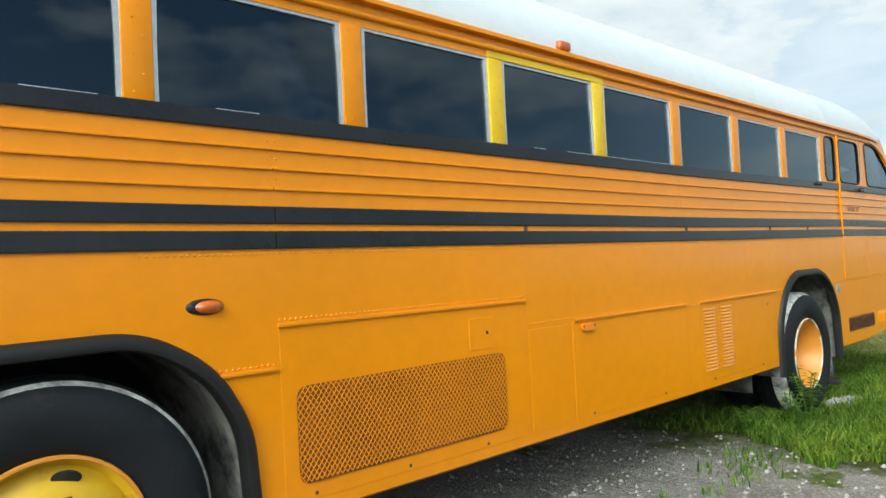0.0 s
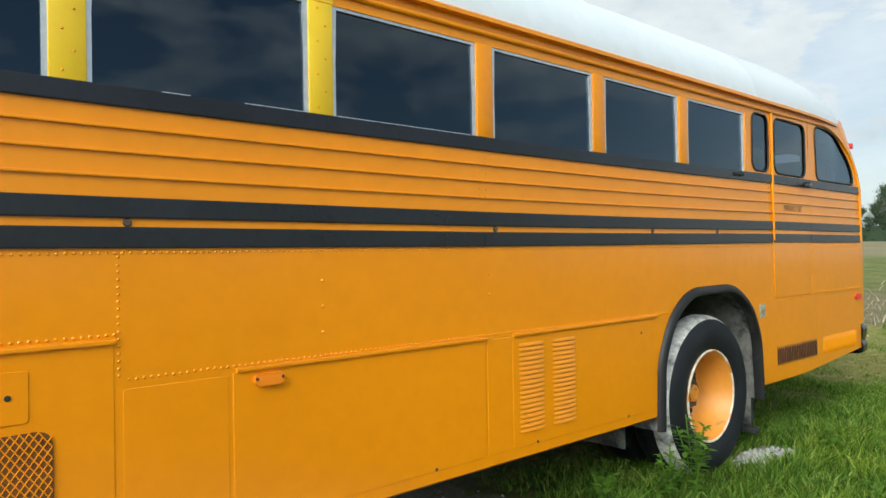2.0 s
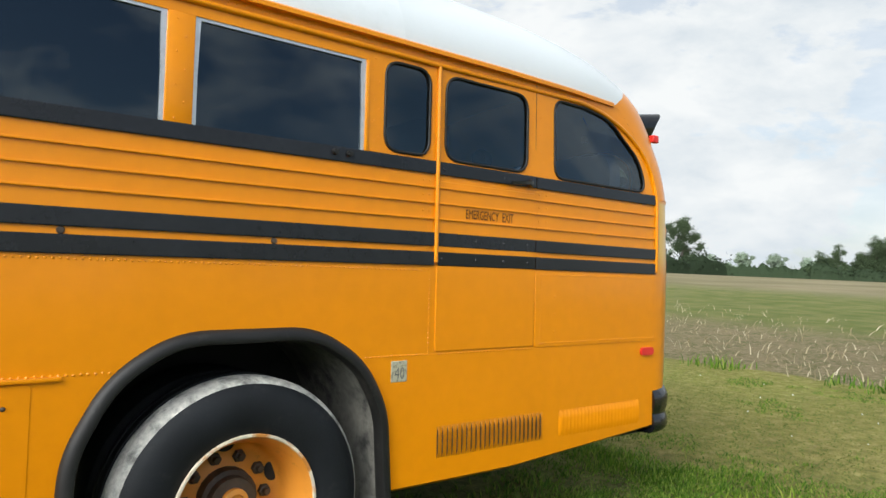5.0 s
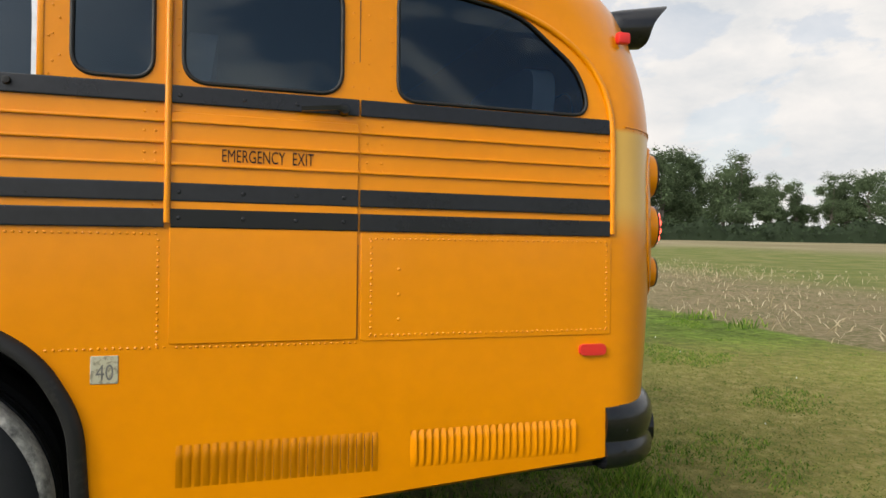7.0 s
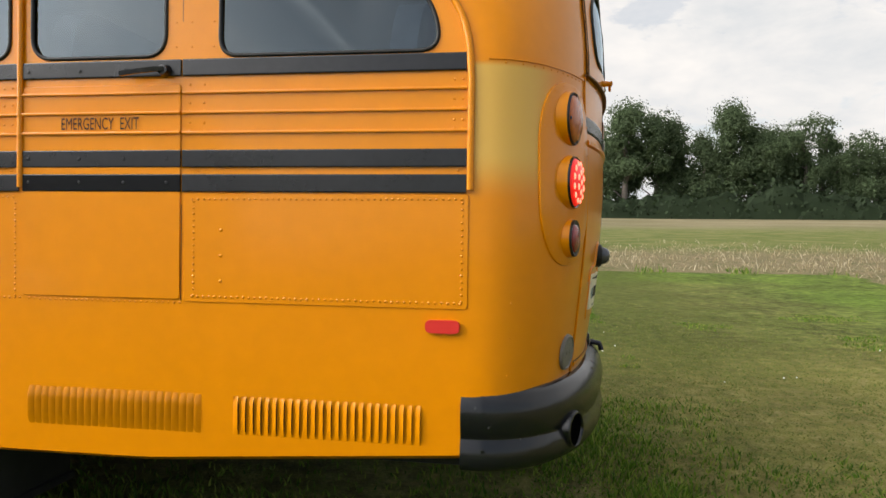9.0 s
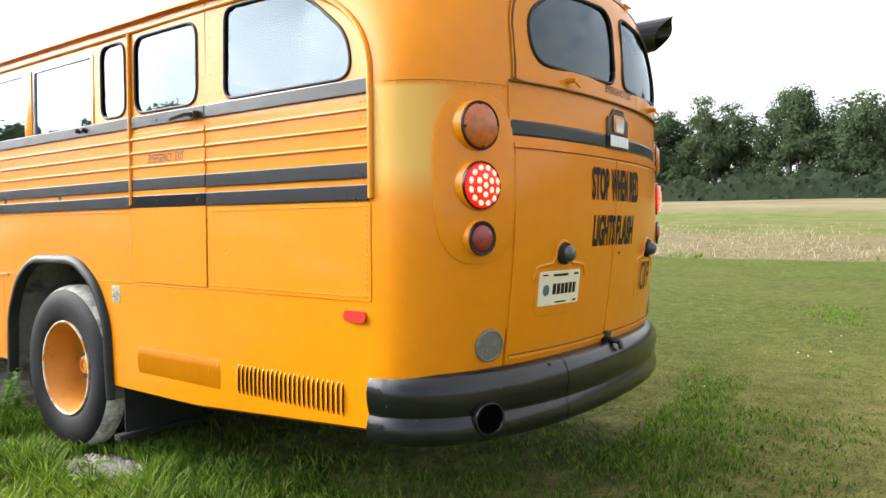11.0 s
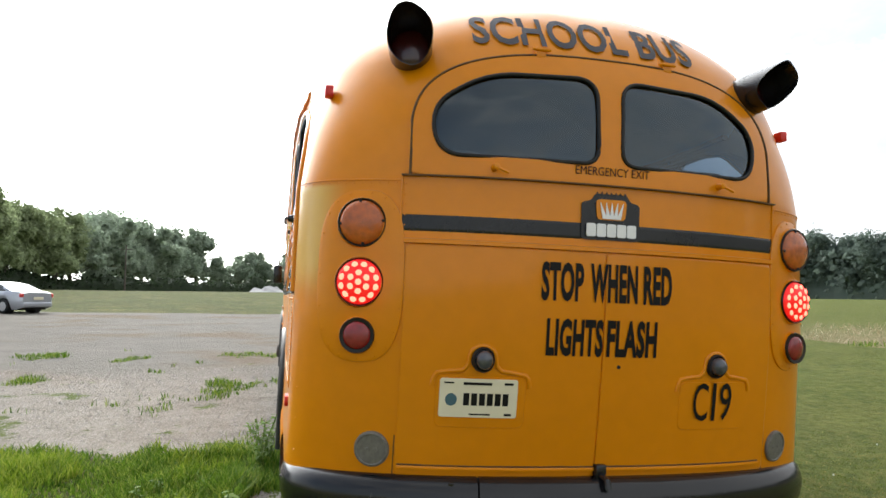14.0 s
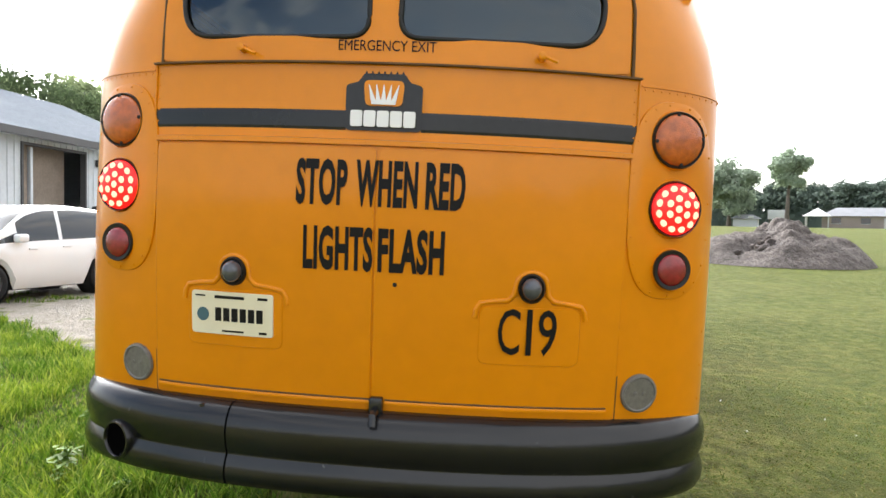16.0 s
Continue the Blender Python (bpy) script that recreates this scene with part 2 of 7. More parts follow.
LEDLENS = glow_material("lit_red_lens", (1.0, 0.015, 0.012), 0.55, (0.6, 0.01, 0.012))
REFL = material("grey_reflector", (0.15, 0.14, 0.125), 0.4, grain=((60, 0.2),), bump=((300, 0.002),))
CHROME = material("chrome", (0.7, 0.7, 0.7), 0.15, metal=1.0)
PLATE = material("cream_plate", (0.76, 0.70, 0.53), 0.45, grain=((9, 0.04),))
BORESHADE = material("soot", (0.002, 0.002, 0.002), 1.0, spec=0.0)
FADED = material("faded_black_lettering", (0.045, 0.042, 0.05), 0.6, grain=((20, 0.25),))
INK = material("black_vinyl_lettering", (0.009, 0.0085, 0.0095), 0.5, spec=0.16)
WHITEV = material("white_vinyl", (0.8, 0.8, 0.82), 0.4)
BLACKG = material("fresh_black_stripe_paint", (0.006, 0.006, 0.007), 0.16, spec=0.4, grain=((3, 0.2),), bump=((7, 0.0015),))
LAMPG = material("smoky_lamp_glass", (0.055, 0.06, 0.075), 0.22, coat=0.6, grain=((40, 0.2),))
ORANGEP = material("orange_reflector_plastic", (0.75, 0.20, 0.008), 0.3, coat=0.4)
DARKRED = material("unlit_dark_red_lens", (0.045, 0.004, 0.004), 0.25, coat=0.4)
STICK = material("pale_sticker", (0.40, 0.375, 0.26), 0.55, dirt=((0.22, 0.20, 0.13), 60, 0.5, 0.6))
BLUEV = material("dark_blue_seal", (0.05, 0.12, 0.16), 0.5)
FADENUM = material("faded_grey_number", (0.13, 0.125, 0.11), 0.6, grain=((60, 0.4),))
SEAT = material("seat_vinyl_pale_grey", (0.62, 0.65, 0.68), 0.5, grain=((6, 0.1),))


# ---- mesh helpers ----
def part(name, bm, mat, parent, label="", angle=38):
    """One mesh object under a thing or a part."""
    me = bpy.data.meshes.new(name)
    bm.normal_update()
    bm.to_mesh(me)
    bm.free()
    me.polygons.foreach_set("use_smooth", [True] * len(me.polygons))
    me.set_sharp_from_angle(angle=radians(angle))
    for m in mat if isinstance(mat, (list, tuple)) else (mat,):
        me.materials.append(m)
    ob = new(name, me)
    ob.parent = parent
    if label:
        ob["label"] = label
    return ob


def again(ob, m, parent=None):
    """Another object on the same mesh, moved by m."""
    o = bpy.data.objects.new(ob.name.split(".")[0], ob.data)
    scene.collection.objects.link(o)
    o.parent = parent or ob.parent
    o.matrix_basis = m @ ob.matrix_basis
    if "label" in ob:
        o["label"] = ob["label"]
    return o


def thing(name, label, category, m=None, group="", kind=""):
    e = new(name)
    e.empty_display_size = 0.1
    if m is not None:
        e.matrix_basis = m
    return tagged(e, label, category, group, kind)


def box(bm, x0, x1, y0, y1, z0, z1, bevel=0.0, seg=2):
    g = bmesh.ops.create_cube(bm, size=1)
    vs = g["verts"]
    bmesh.ops.scale(bm, vec=(x1 - x0, y1 - y0, z1 - z0), verts=vs)
    bmesh.ops.translate(bm, vec=((x0 + x1) / 2, (y0 + y1) / 2, (z0 + z1) / 2), verts=vs)
    if bevel:
        es = list({e for v in vs for e in v.link_edges})
        bmesh.ops.bevel(bm, geom=es, offset=bevel, segments=seg, affect="EDGES", profile=0.5)
    return bm


def B(*a, **k):
    return box(bmesh.new(), *a, **k)


def lathe(profile, seg=48, m=Matrix(), closed=False, bm=None):
    """Turns (radius, along) pairs about the local z axis, then moves by m."""
    bm = bm or bmesh.new()
    rings = []
    for r, h in profile:
        if r < 1e-6:
            rings.append([bm.verts.new(m @ Vector((0, 0, h)))])
        else:
            rings.append([bm.verts.new(m @ Vector((r * math.cos(2 * math.pi * i / seg), r * math.sin(2 * math.pi * i / seg), h))) for i in range(seg)])
    pairs = list(zip(rings, rings[1:])) + ([(rings[-1], rings[0])] if closed else [])
    for a, b in pairs:
        for i in range(seg):
            j = (i + 1) % seg
            if len(a) == 1 and len(b) > 1:
                bm.faces.new((a[0], b[j], b[i]))
            elif len(b) == 1 and len(a) > 1:
                bm.faces.new((a[i], a[j], b[0]))
            elif len(a) > 1:
                bm.faces.new((a[i], a[j], b[j], b[i]))
    bmesh.ops.recalc_face_normals(bm, faces=bm.faces)
    return bm


def sweep(path, section, closed=False, caps=True, bm=None, up=Vector((0, 0, 1))):
    """Carries a section (pairs: sideways, upwards) along a path of points. Sideways is along x up."""
    bm = bm or bmesh.new()
    path = [Vector(p) for p in path]
    rings = []
    n = len(path)
    for i, p in enumerate(path):
        a = path[i - 1] if (i or closed) else path[i]
        b = path[(i + 1) % n] if (i < n - 1 or closed) else path[i]
        t = (b - a).normalized()
        side = t.cross(up)
        if side.length < 1e-4:
            side = Vector((1, 0, 0))
        side.normalize()
        u2 = side.cross(t).normalized()
        rings.append([bm.verts.new(p + side * s + u2 * h) for s, h in section])
    k = len(section)
    for a, b in list(zip(rings, rings[1:])) + ([(rings[-1], rings[0])] if closed else []):
        for i in range(k):
            j = (i + 1) % k
            bm.faces.new((a[i], a[j], b[j], b[i]))
    if caps and not closed:
        bm.faces.new(rings[0][::-1])
        bm.faces.new(rings[-1])
    bmesh.ops.recalc_face_normals(bm, faces=bm.faces)
    return bm


def circle(r, n=10, squash=1.0):
    return [(r * math.cos(2 * math.pi * i / n), r * squash * math.sin(2 * math.pi * i / n)) for i in range(n)]


def round_poly(pts, radii, seg=8):
    """A polygon whose corners are rounded, each by its own radius."""
    out = []
    n = len(pts)
    for i in range(n):
        p, a, b = Vector(pts[i]), Vector(pts[i - 1]), Vector(pts[(i + 1) % n])
        r = radii[i] if isinstance(radii, (list, tuple)) else radii
        da, db = (a - p).normalized(), (b - p).normalized()
        half = math.acos(max(-1, min(1, da.dot(db)))) / 2
        d = min(r / math.tan(half), (a - p).length * 0.49, (b - p).length * 0.49)
        p0, p1 = p + da * d, p + db * d
        for k in range(seg + 1):
            s = k / seg
            out.append(tuple(p0 * (1 - s) ** 2 + p * 2 * s * (1 - s) + p1 * s * s))
    return out


def ray_out(poly, c, ang):
    """Where a ray from c meets the outline of a polygon."""
    d = Vector((math.cos(ang), math.sin(ang)))
    best = None
    for i in range(len(poly)):
        a, b = Vector(poly[i - 1]) - c, Vector(poly[i]) - c
        e = b - a
        den = d.x * e.y - d.y * e.x
        if abs(den) < 1e-9:
            continue
        t = (a.x * e.y - a.y * e.x) / den
        s = (a.x * d.y - a.y * d.x) / den
        if t > 0 and -1e-6 <= s <= 1 + 1e-6 and (best is None or t > best):
            best = t
    return c + d * (best or 0)


def ring_faces(bm, outer, inner, place, n=72, steps=1, back=None):
    """The sheet between two outlines in 2D; place(u, v, depth) gives the 3D point. back: how far the inner rim is turned in."""
    c = Vector((sum(p[0] for p in inner) / len(inner), sum(p[1] for p in inner) / len(inner)))
    angs = {round(2 * math.pi * i / n, 5) for i in range(n)}
    for p in outer:
        angs.add(round(math.atan2(p[1] - c.y, p[0] - c.x) % (2 * math.pi), 5))
    angs = sorted(angs)
    rings = []
    for k in range(steps + 1):
        f = k / steps
        ring = []
        for a in angs:
            o, q = ray_out(outer, c, a), ray_out(inner, c, a)
            w = o * (1 - f) + q * f
            ring.append(bm.verts.new(place(w.x, w.y, 0)))
        rings.append(ring)
    if back:
        rings.append([bm.verts.new(place(*ray_out(inner, c, a), back)) for a in angs])
    m = len(angs)
    for r0, r1 in zip(rings, rings[1:]):
        for i in range(m):
            j = (i + 1) % m
            bm.faces.new((r0[i], r0[j], r1[j], r1[i]))
    return bm


def sheet(bm, outline, place, thick):
    """A solid plate from a 2D outline: front at depth -thick, back at depth 0."""
    f = [bm.verts.new(place(u, v, -thick)) for u, v in outline]
    b = [bm.verts.new(place(u, v, 0)) for u, v in outline]
    bm.faces.new(f)
    bm.faces.new(b[::-1])
    for i in range(len(f)):
        j = (i + 1) % len(f)
        bm.faces.new((f[i], b[i], b[j], f[j]))
    bmesh.ops.recalc_face_normals(bm, faces=bm.faces)
    return bm


def text_mesh(body, bold=0.0, spacing=1.0):
    """Flat lettering as (verts, faces), in a box from (0, 0) to (1, 1)."""
    cu = bpy.data.curves.new("lettering", "FONT")
    cu.body, cu.offset, cu.resolution_u, cu.space_character = body, bold, 3, spacing
    ob = bpy.data.objects.new("lettering", cu)
    scene.collection.objects.link(ob)
    bpy.context.view_layer.update()
    me = bpy.data.meshes.new_from_object(ob.evaluated_get(bpy.context.evaluated_depsgraph_get()))
    vs = [tuple(v.co) for v in me.vertices]
    fs = [tuple(p.vertices) for p in me.polygons]
    bpy.data.objects.remove(ob)
    bpy.data.curves.remove(cu)
    x0, x1 = min(v[0] for v in vs), max(v[0] for v in vs)
    y0, y1 = min(v[1] for v in vs), max(v[1] for v in vs)
    return [((v[0] - x0) / (x1 - x0), (v[1] - y0) / (y1 - y0)) for v in vs], fs


def lettering(body, place, u0, u1, v0, v1, mat, parent, bold=0.0, label="", lift=0.004, spacing=1.0):
    vs, fs = text_mesh(body, bold, spacing)
    bm = bmesh.new()
    bv = [bm.verts.new(place(u0 + (u1 - u0) * a, v0 + (v1 - v0) * b, -lift)) for a, b in vs]
    for f in fs:
        try:
            bm.faces.new([bv[i] for i in f])
        except ValueError:
            pass
    return part("lettering", bm, mat, parent, label)


# ---- the bus, in its own upright frame: x towards the rear, near side at y = 2.40 ----
bus = thing("school_bus", "yellow-orange vintage school bus with black stripes, parked on grass", "bus", BUS)
SIDE, CY, HALF, ZT, XF = 2.40, 3.61, 1.21, 3.142, -1.45
RIGHT = 0.976                                   # the far half is narrowed to fit the camera's view
FAR = CY + (CY - SIDE) * RIGHT
HUBS = (0.612, 6.205)                           # wheel openings


def rear_end(z):
    """x of the rear at the middle."""
    if z < 2.03:
        return 9.31 - 0.075 * max(0, (1.6 - z) / 0.75) ** 1.5
    s = min(1, (z - 2.03) / (ZT - 2.03))
    return 6.644 + 2.666 * (1 - s ** 3.314) ** (1 / 3.314)


def rear_start(z):
    """x at which the flat side turns into the rounded rear."""
    if z < 1.95:
        return 8.81
    if z < 2.52:
        return 8.81 - 0.375 * ((z - 1.95) / 0.57) ** 2.2
    return 8.435 - 1.687 * ((z - 2.52) / (ZT - 2.52)) ** 1.165


def half_width(z):
    if z < 2.50:
        return HALF
    s = min(1, (z - 2.50) / (ZT - 2.50))
    return HALF * max(0.0, 1 - s ** 2.097) ** (1 / 2.097)


def bluff(z):
    """How square the rear's corners are in plan."""
    if z > 2.5:
        return 2.275 + 0.367 * min(1, (z - 2.5) / (ZT - 2.5))
    return 2.34 - 0.16 * max(0.0, min(1.0, (z - 1.4) / 0.55)) if z < 1.95 else 2.18 + 0.172 * (z - 1.95)


def rear_x(y, z):
    b = max(half_width(z), 0.01) * (1.0 if y < CY else RIGHT)
    u = min(0.9995, abs(y - CY) / b)
    c, n = rear_start(z), bluff(z)
    return c + (rear_end(z) - c) * (1 - u ** n) ** (1 / n)


def on_rear(y, z, depth=0.0):
    """A point of the rear's skin, or one that lies depth inside it."""
    z += 0.008
    p = Vector((rear_x(y, z), y, z))
    if depth:
        e = 0.01
        ty = Vector((rear_x(y + e, z) - rear_x(y - e, z), 2 * e, 0))
        tz = Vector((rear_x(y, z + e) - rear_x(y, z - e), 0, 2 * e))
        p -= ty.cross(tz).normalized() * depth
    return p


def on_side(x, z, depth=0.0):
    return Vector((x, SIDE + depth, z))


def on_far(x, z, depth=0.0):
    return Vector((x, FAR - depth, z))


# the wheel openings: a flat top, cut corners and nearly upright sides
ARCHP = [(-0.607, 0.47)] + round_poly([(-0.605, 0.50), (-0.592, 0.86), (-0.470, 1.095), (-0.265, 1.234), (0.285, 1.240), (0.505, 1.105), (0.618, 0.90), (0.648, 0.50)], [0.001, 0.4, 0.4, 0.4, 0.4, 0.4, 0.4, 0.001], 7)[8:-8] + [(0.650, 0.47)]
ARCHES = ((HUBS[0], ARCHP), (HUBS[1], ARCHP))


def arch_top(x):
    """The height of the wheel opening above x, or the skirt's edge."""
    best = 0.555 + 0.065 * max(0.0, x - 7.6)
    for c, outline in ARCHES:
        for (xa, za), (xb, zb) in zip(outline, outline[1:]):
            if xa <= x - c <= xb:
                best = max(best, za + (zb - za) * (x - c - xa) / (xb - xa + 1e-9))
    return best


# side walls below the windows, with the wheel openings
for place, name in ((on_side, "side_panel"), (on_far, "side_panel")):
    bm = bmesh.new()
    xs = sorted(set([round(XF + i * (8.81 - XF) / 70, 4) for i in range(71)] + [round(c + x, 4) for c, outline in ARCHES for x, _ in outline]))
    cols = []
    for x in xs:
        zb = arch_top(x)
        col = [bm.verts.new(place(x, zb - (0.02 if zb < 0.66 else 0), 0.035))]
        for k in range(5):
            col.append(bm.verts.new(place(x, zb + (1.93 - zb) * k / 4, 0)))
        cols.append(col)
    for a, b in zip(cols, cols[1:]):
        for k in range(5):
            bm.faces.new((a[k], b[k], b[k + 1], a[k + 1]))
    bmesh.ops.recalc_face_normals(bm, faces=bm.faces)
    part(name, bm, PAINT, bus, "orange-yellow steel side with riveted panels")

# window posts, sill and head rails
WIN = [(0.135 + 0.833 * i, 0.868 + 0.833 * i) for i in range(8)]     # openings
WZ0, WZ1 = 1.985, 2.405
for place, sgn in ((on_side, 1), (on_far, -1)):
    ya, yb = (SIDE, SIDE + 0.05) if sgn == 1 else (FAR - 0.05, FAR)
    part("sill_rail", B(XF, 6.72, ya, yb, 1.93, WZ0), PAINT, bus)
    part("head_rail", B(XF, 6.72, ya, yb, WZ1, 2.52), PAINT, bus)
    if sgn == 1:
        part("head_patch", B(2.53, 3.47, ya - 0.003, ya + 0.01, WZ1 + 0.002, 2.470), LEMON, bus, "lemon-yellow repainted rail")
    edges = [XF + 0.12] + [v for w in WIN for v in w] + [6.72]
    for i in range(0, len(edges), 2):
        a, b = (edges[i], edges[i + 1]) if i else (edges[0], edges[1])
        lemon = i // 2 in (3, 4) and sgn == 1
        part("window_post", B(a, b, ya - (0.004 if sgn == 1 else 0), yb, WZ0, WZ1, 0.004), LEMON if lemon else PAINT, bus, "lemon-yellow window post" if lemon else "", 30)
    for w0, w1 in WIN:
        fr = bmesh.new()
        outer = [(w0, WZ0), (w1, WZ0), (w1, WZ1), (w0, WZ1)]
        wb = WZ0 + (0.006 if sgn == 1 else 0.03)
        inner = [(w0 + 0.015, WZ0 + 0.006), (w1 - 0.015, WZ0 + 0.006), (w1 - 0.015, WZ1 - 0.012), (w0 + 0.015, WZ1 - 0.012)]
        ring_faces(fr, outer, inner, lambda u, v, d, p=place: p(u, v, d + 0.004), n=8, back=0.02)
        f = part("window_frame", fr, ALU, bus, "bare aluminium sash frame")
        g = bmesh.new()
        sheet(g, [(u, max(v, wb)) for u, v in inner], lambda u, v, d, p=place: p(u, v, d + 0.018), 0.004)
        part("window_pane", g, GLASS, f, "dark tinted glass")

# the rear part of the side: narrow window, emergency door, quarter window
ARCH = [(rear_start(z), z) for z in [1.93 + 0.59 * i / 14 for i in range(15)]]
SMALL = round_poly([(6.800, 2.030), (7.045, 2.030), (7.045, 2.424), (6.800, 2.424)], 0.075)
DOORW = round_poly([(7.140, 2.028), (7.680, 2.028), (7.680, 2.424), (7.140, 2.424)], 0.085)
QUART = round_poly([(7.890, 2.025), (8.700, 2.025), (8.660, 2.210), (8.400, 2.415), (8.160, 2.446), (7.890, 2.446)], [0.07, 0.07, 0.3, 0.35, 0.3, 0.07])


def shrink(poly, d):
    c = Vector((sum(p[0] for p in poly) / len(poly), sum(p[1] for p in poly) / len(poly)))
    out = []
    for p in poly:
        v = Vector(p) - c
        out.append(tuple(c + v * (1 - d / v.length)))
    return out


def gasket_window(place, hole, parent, label="black rubber window gasket", thick=0.015):
    """A pane in a round-cornered opening with a rubber gasket."""
    g = sweep([place(u, v, -0.001) for u, v in hole], circle(thick / 2, 8), closed=True, up=Vector((0.02, 0.03, 1)) if place not in (on_side, on_far) else Vector((0, 1, 0)))
    w = part("window_gasket", g, RUBBER, parent, label, 60)
    p = bmesh.new()
    c = Vector((sum(q[0] for q in hole) / len(hole), sum(q[1] for q in hole) / len(hole)))
    rim = [ray_out(hole, c, 2 * math.pi * i / 64) for i in range(64)]
    rings = [[p.verts.new(place(*(c + (q - c) * f), 0.006)) for q in rim] for f in (1.0, 0.9, 0.8, 0.7, 0.6, 0.5, 0.4, 0.3, 0.2, 0.1)]
    for a, b in zip(rings, rings[1:]):
        for i in range(64):
            p.faces.new((a[i], a[(i + 1) % 64], b[(i + 1) % 64], b[i]))
    p.faces.new(rings[-1])
    part("window_pane", p, GLASS2, w, "dark tinted glass", 60)
    return w


for place in (on_side, on_far):
    bm = bmesh.new()
    ring_faces(bm, [(6.72, 1.93), (7.098, 1.93), (7.098, 2.52), (6.72, 2.52)], SMALL, place, back=0.03)
    part("window_surround", bm, PAINT, bus)
    bm = bmesh.new()
    ring_faces(bm, [(7.098, 1.93), (7.745, 1.93), (7.745, 2.52), (7.098, 2.52)], DOORW, place, back=0.03)
    part("door_window_surround", bm, PAINT, bus)
    bm = bmesh.new()
    ring_faces(bm, [(7.745, 1.93)] + ARCH + [(7.745, 2.52)], QUART, place, back=0.03)
    part("quarter_window_surround", bm, PAINT, bus)
    for hole in (SMALL, DOORW, QUART):
        gasket_window(place, hole, bus)

# roof: white skin over the body, up to the yellow rear cap
ROOF_END = 6.9


def level(k, n=14):
    """Heights from the eaves to the crown, closer together towards the crown."""
    return 2.50 + (ZT - 2.50) * math.sin(math.pi / 2 * k / n)


N = 16
bm = bmesh.new()
rows = []
xs = [XF + (ROOF_END - XF) * i / 20 for i in range(21)]
prof = [(CY - half_width(level(k, N)), level(k, N)) for k in range(N + 1)]
prof = prof[:-1] + [(CY, ZT)] + [(CY + (CY - y) * RIGHT, z) for y, z in prof[-2::-1]]
for x in xs:
    rows.append([bm.verts.new((x, y, z)) for y, z in prof])
for a, b in zip(rows, rows[1:]):
    for i in range(len(a) - 1):
        bm.faces.new((a[i], a[i + 1], b[i + 1], b[i]))
bmesh.ops.recalc_face_normals(bm, faces=bm.faces)
part("roof", bm, ROOFW, bus, "white painted roof with rounded edges", 60)

# rear shell from the skirt to the crown, open behind the hatch
HZ0 = 2.01


def hatch_top(u):
    return HZ0 + 0.10 + 0.425 * max(0, 1 - (min(u, 0.80) / 0.805) ** 3.1) ** (1 / 3.1)


bm = bmesh.new()
zs = [0.83 + (1.95 - 0.83) * i / 12 for i in range(12)] + [1.95 + 0.55 * i / 14 for i in range(14)] + [level(k, N) for k in range(N)] + [ZT - 0.0005]
rows = []
M = 72
for z in zs:
    b, c, e = half_width(z), rear_start(z), rear_end(z)
    row = []
    if z > 2.499:
        row += [(ROOF_END, -1), (ROOF_END * 0.5 + c * 0.5, -1)]
    pts = [Vector((x, CY - b, z)) for x, _ in row]
    for i in range(M + 1):
        th = math.pi * (i / M - 0.5)
        sy = CY + b * math.sin(th) * (RIGHT if th > 0 else 1.0)
        pts.append(Vector((rear_x(sy, z) if 0 < i < M else c, sy, z)))
    pts += [Vector((x, CY + b * RIGHT, z)) for x, _ in row[::-1]]
    rows.append([bm.verts.new(p) for p in pts])
for a, b in zip(rows, rows[1:]):
    if len(a) == len(b):
        quads = [(a[i], a[i + 1], b[i + 1], b[i]) for i in range(len(a) - 1)]
    else:
        quads = [(a[i], a[i + 1], b[i + 3], b[i + 2]) for i in range(len(a) - 1)]
    for q in quads:
        c = sum((v.co for v in q), Vector()) / 4
        u = abs(c.y - CY)
        if c.x > 8.9 and HZ0 + 0.03 < c.z < hatch_top(u) - 0.03 and u < 0.77:
            continue
        bm.faces.new(q)
bm.faces.new(rows[-1])
bmesh.ops.recalc_face_normals(bm, faces=bm.faces)
part("rear_shell", bm, PAINT_REAR, bus, "rounded yellow rear end with a faded patch", 60)

# emergency hatch with its two windows
RWIN = {}
for s, name in ((-1, "L"), (1, "R")):
    def py(v, s=s):
        return CY - 0.012 + s * v
    outer = [(py(0.0), HZ0)] + [(py(0.80 * i / 12), HZ0) for i in range(1, 12)] + [(py(0.80), HZ0 + 0.01 + 0.1 * i / 5) for i in range(6)] + [(py(u), hatch_top(u)) for u in [0.80 * math.cos(math.pi / 2 * i / 22) for i in range(1, 22)]] + [(py(0.0), hatch_top(0))]
    hole = round_poly([(py(0.050), 2.088), (py(0.690), 2.090), (py(0.718), 2.290), (py(0.505), 2.428), (py(0.055), 2.440)], [0.07, 0.17, 0.24, 0.42, 0.09], 8)
    RWIN[s] = hole
    bm = bmesh.new()
    ring_faces(bm, outer, hole, lambda u, v, d: on_rear(u, v, d - 0.008), n=96, steps=7, back=0.03)
    bmesh.ops.recalc_face_normals(bm, faces=bm.faces)
    h = part("rear_hatch", bm, PAINT, bus, "yellow emergency hatch half with window", 50)
    gasket_window(lambda u, v, d: on_rear(u, v, d - 0.008), hole, h, thick=0.017)
path = [on_rear(CY - 0.80, HZ0 + 0.1 * i / 4, -0.006) for i in range(4)] + [on_rear(CY + u, hatch_top(abs(u)), -0.006) for u in [-0.80 * math.cos(math.pi * i / 48) for i in range(49)]] + [on_rear(CY + 0.80, HZ0 + 0.1 * (3 - i) / 4, -0.006) for i in range(4)]
part("hatch_seal", sweep(path, circle(0.006, 8), up=Vector((1, 0, 0.1))), SEAM, bus, "dark hatch edge", 60)
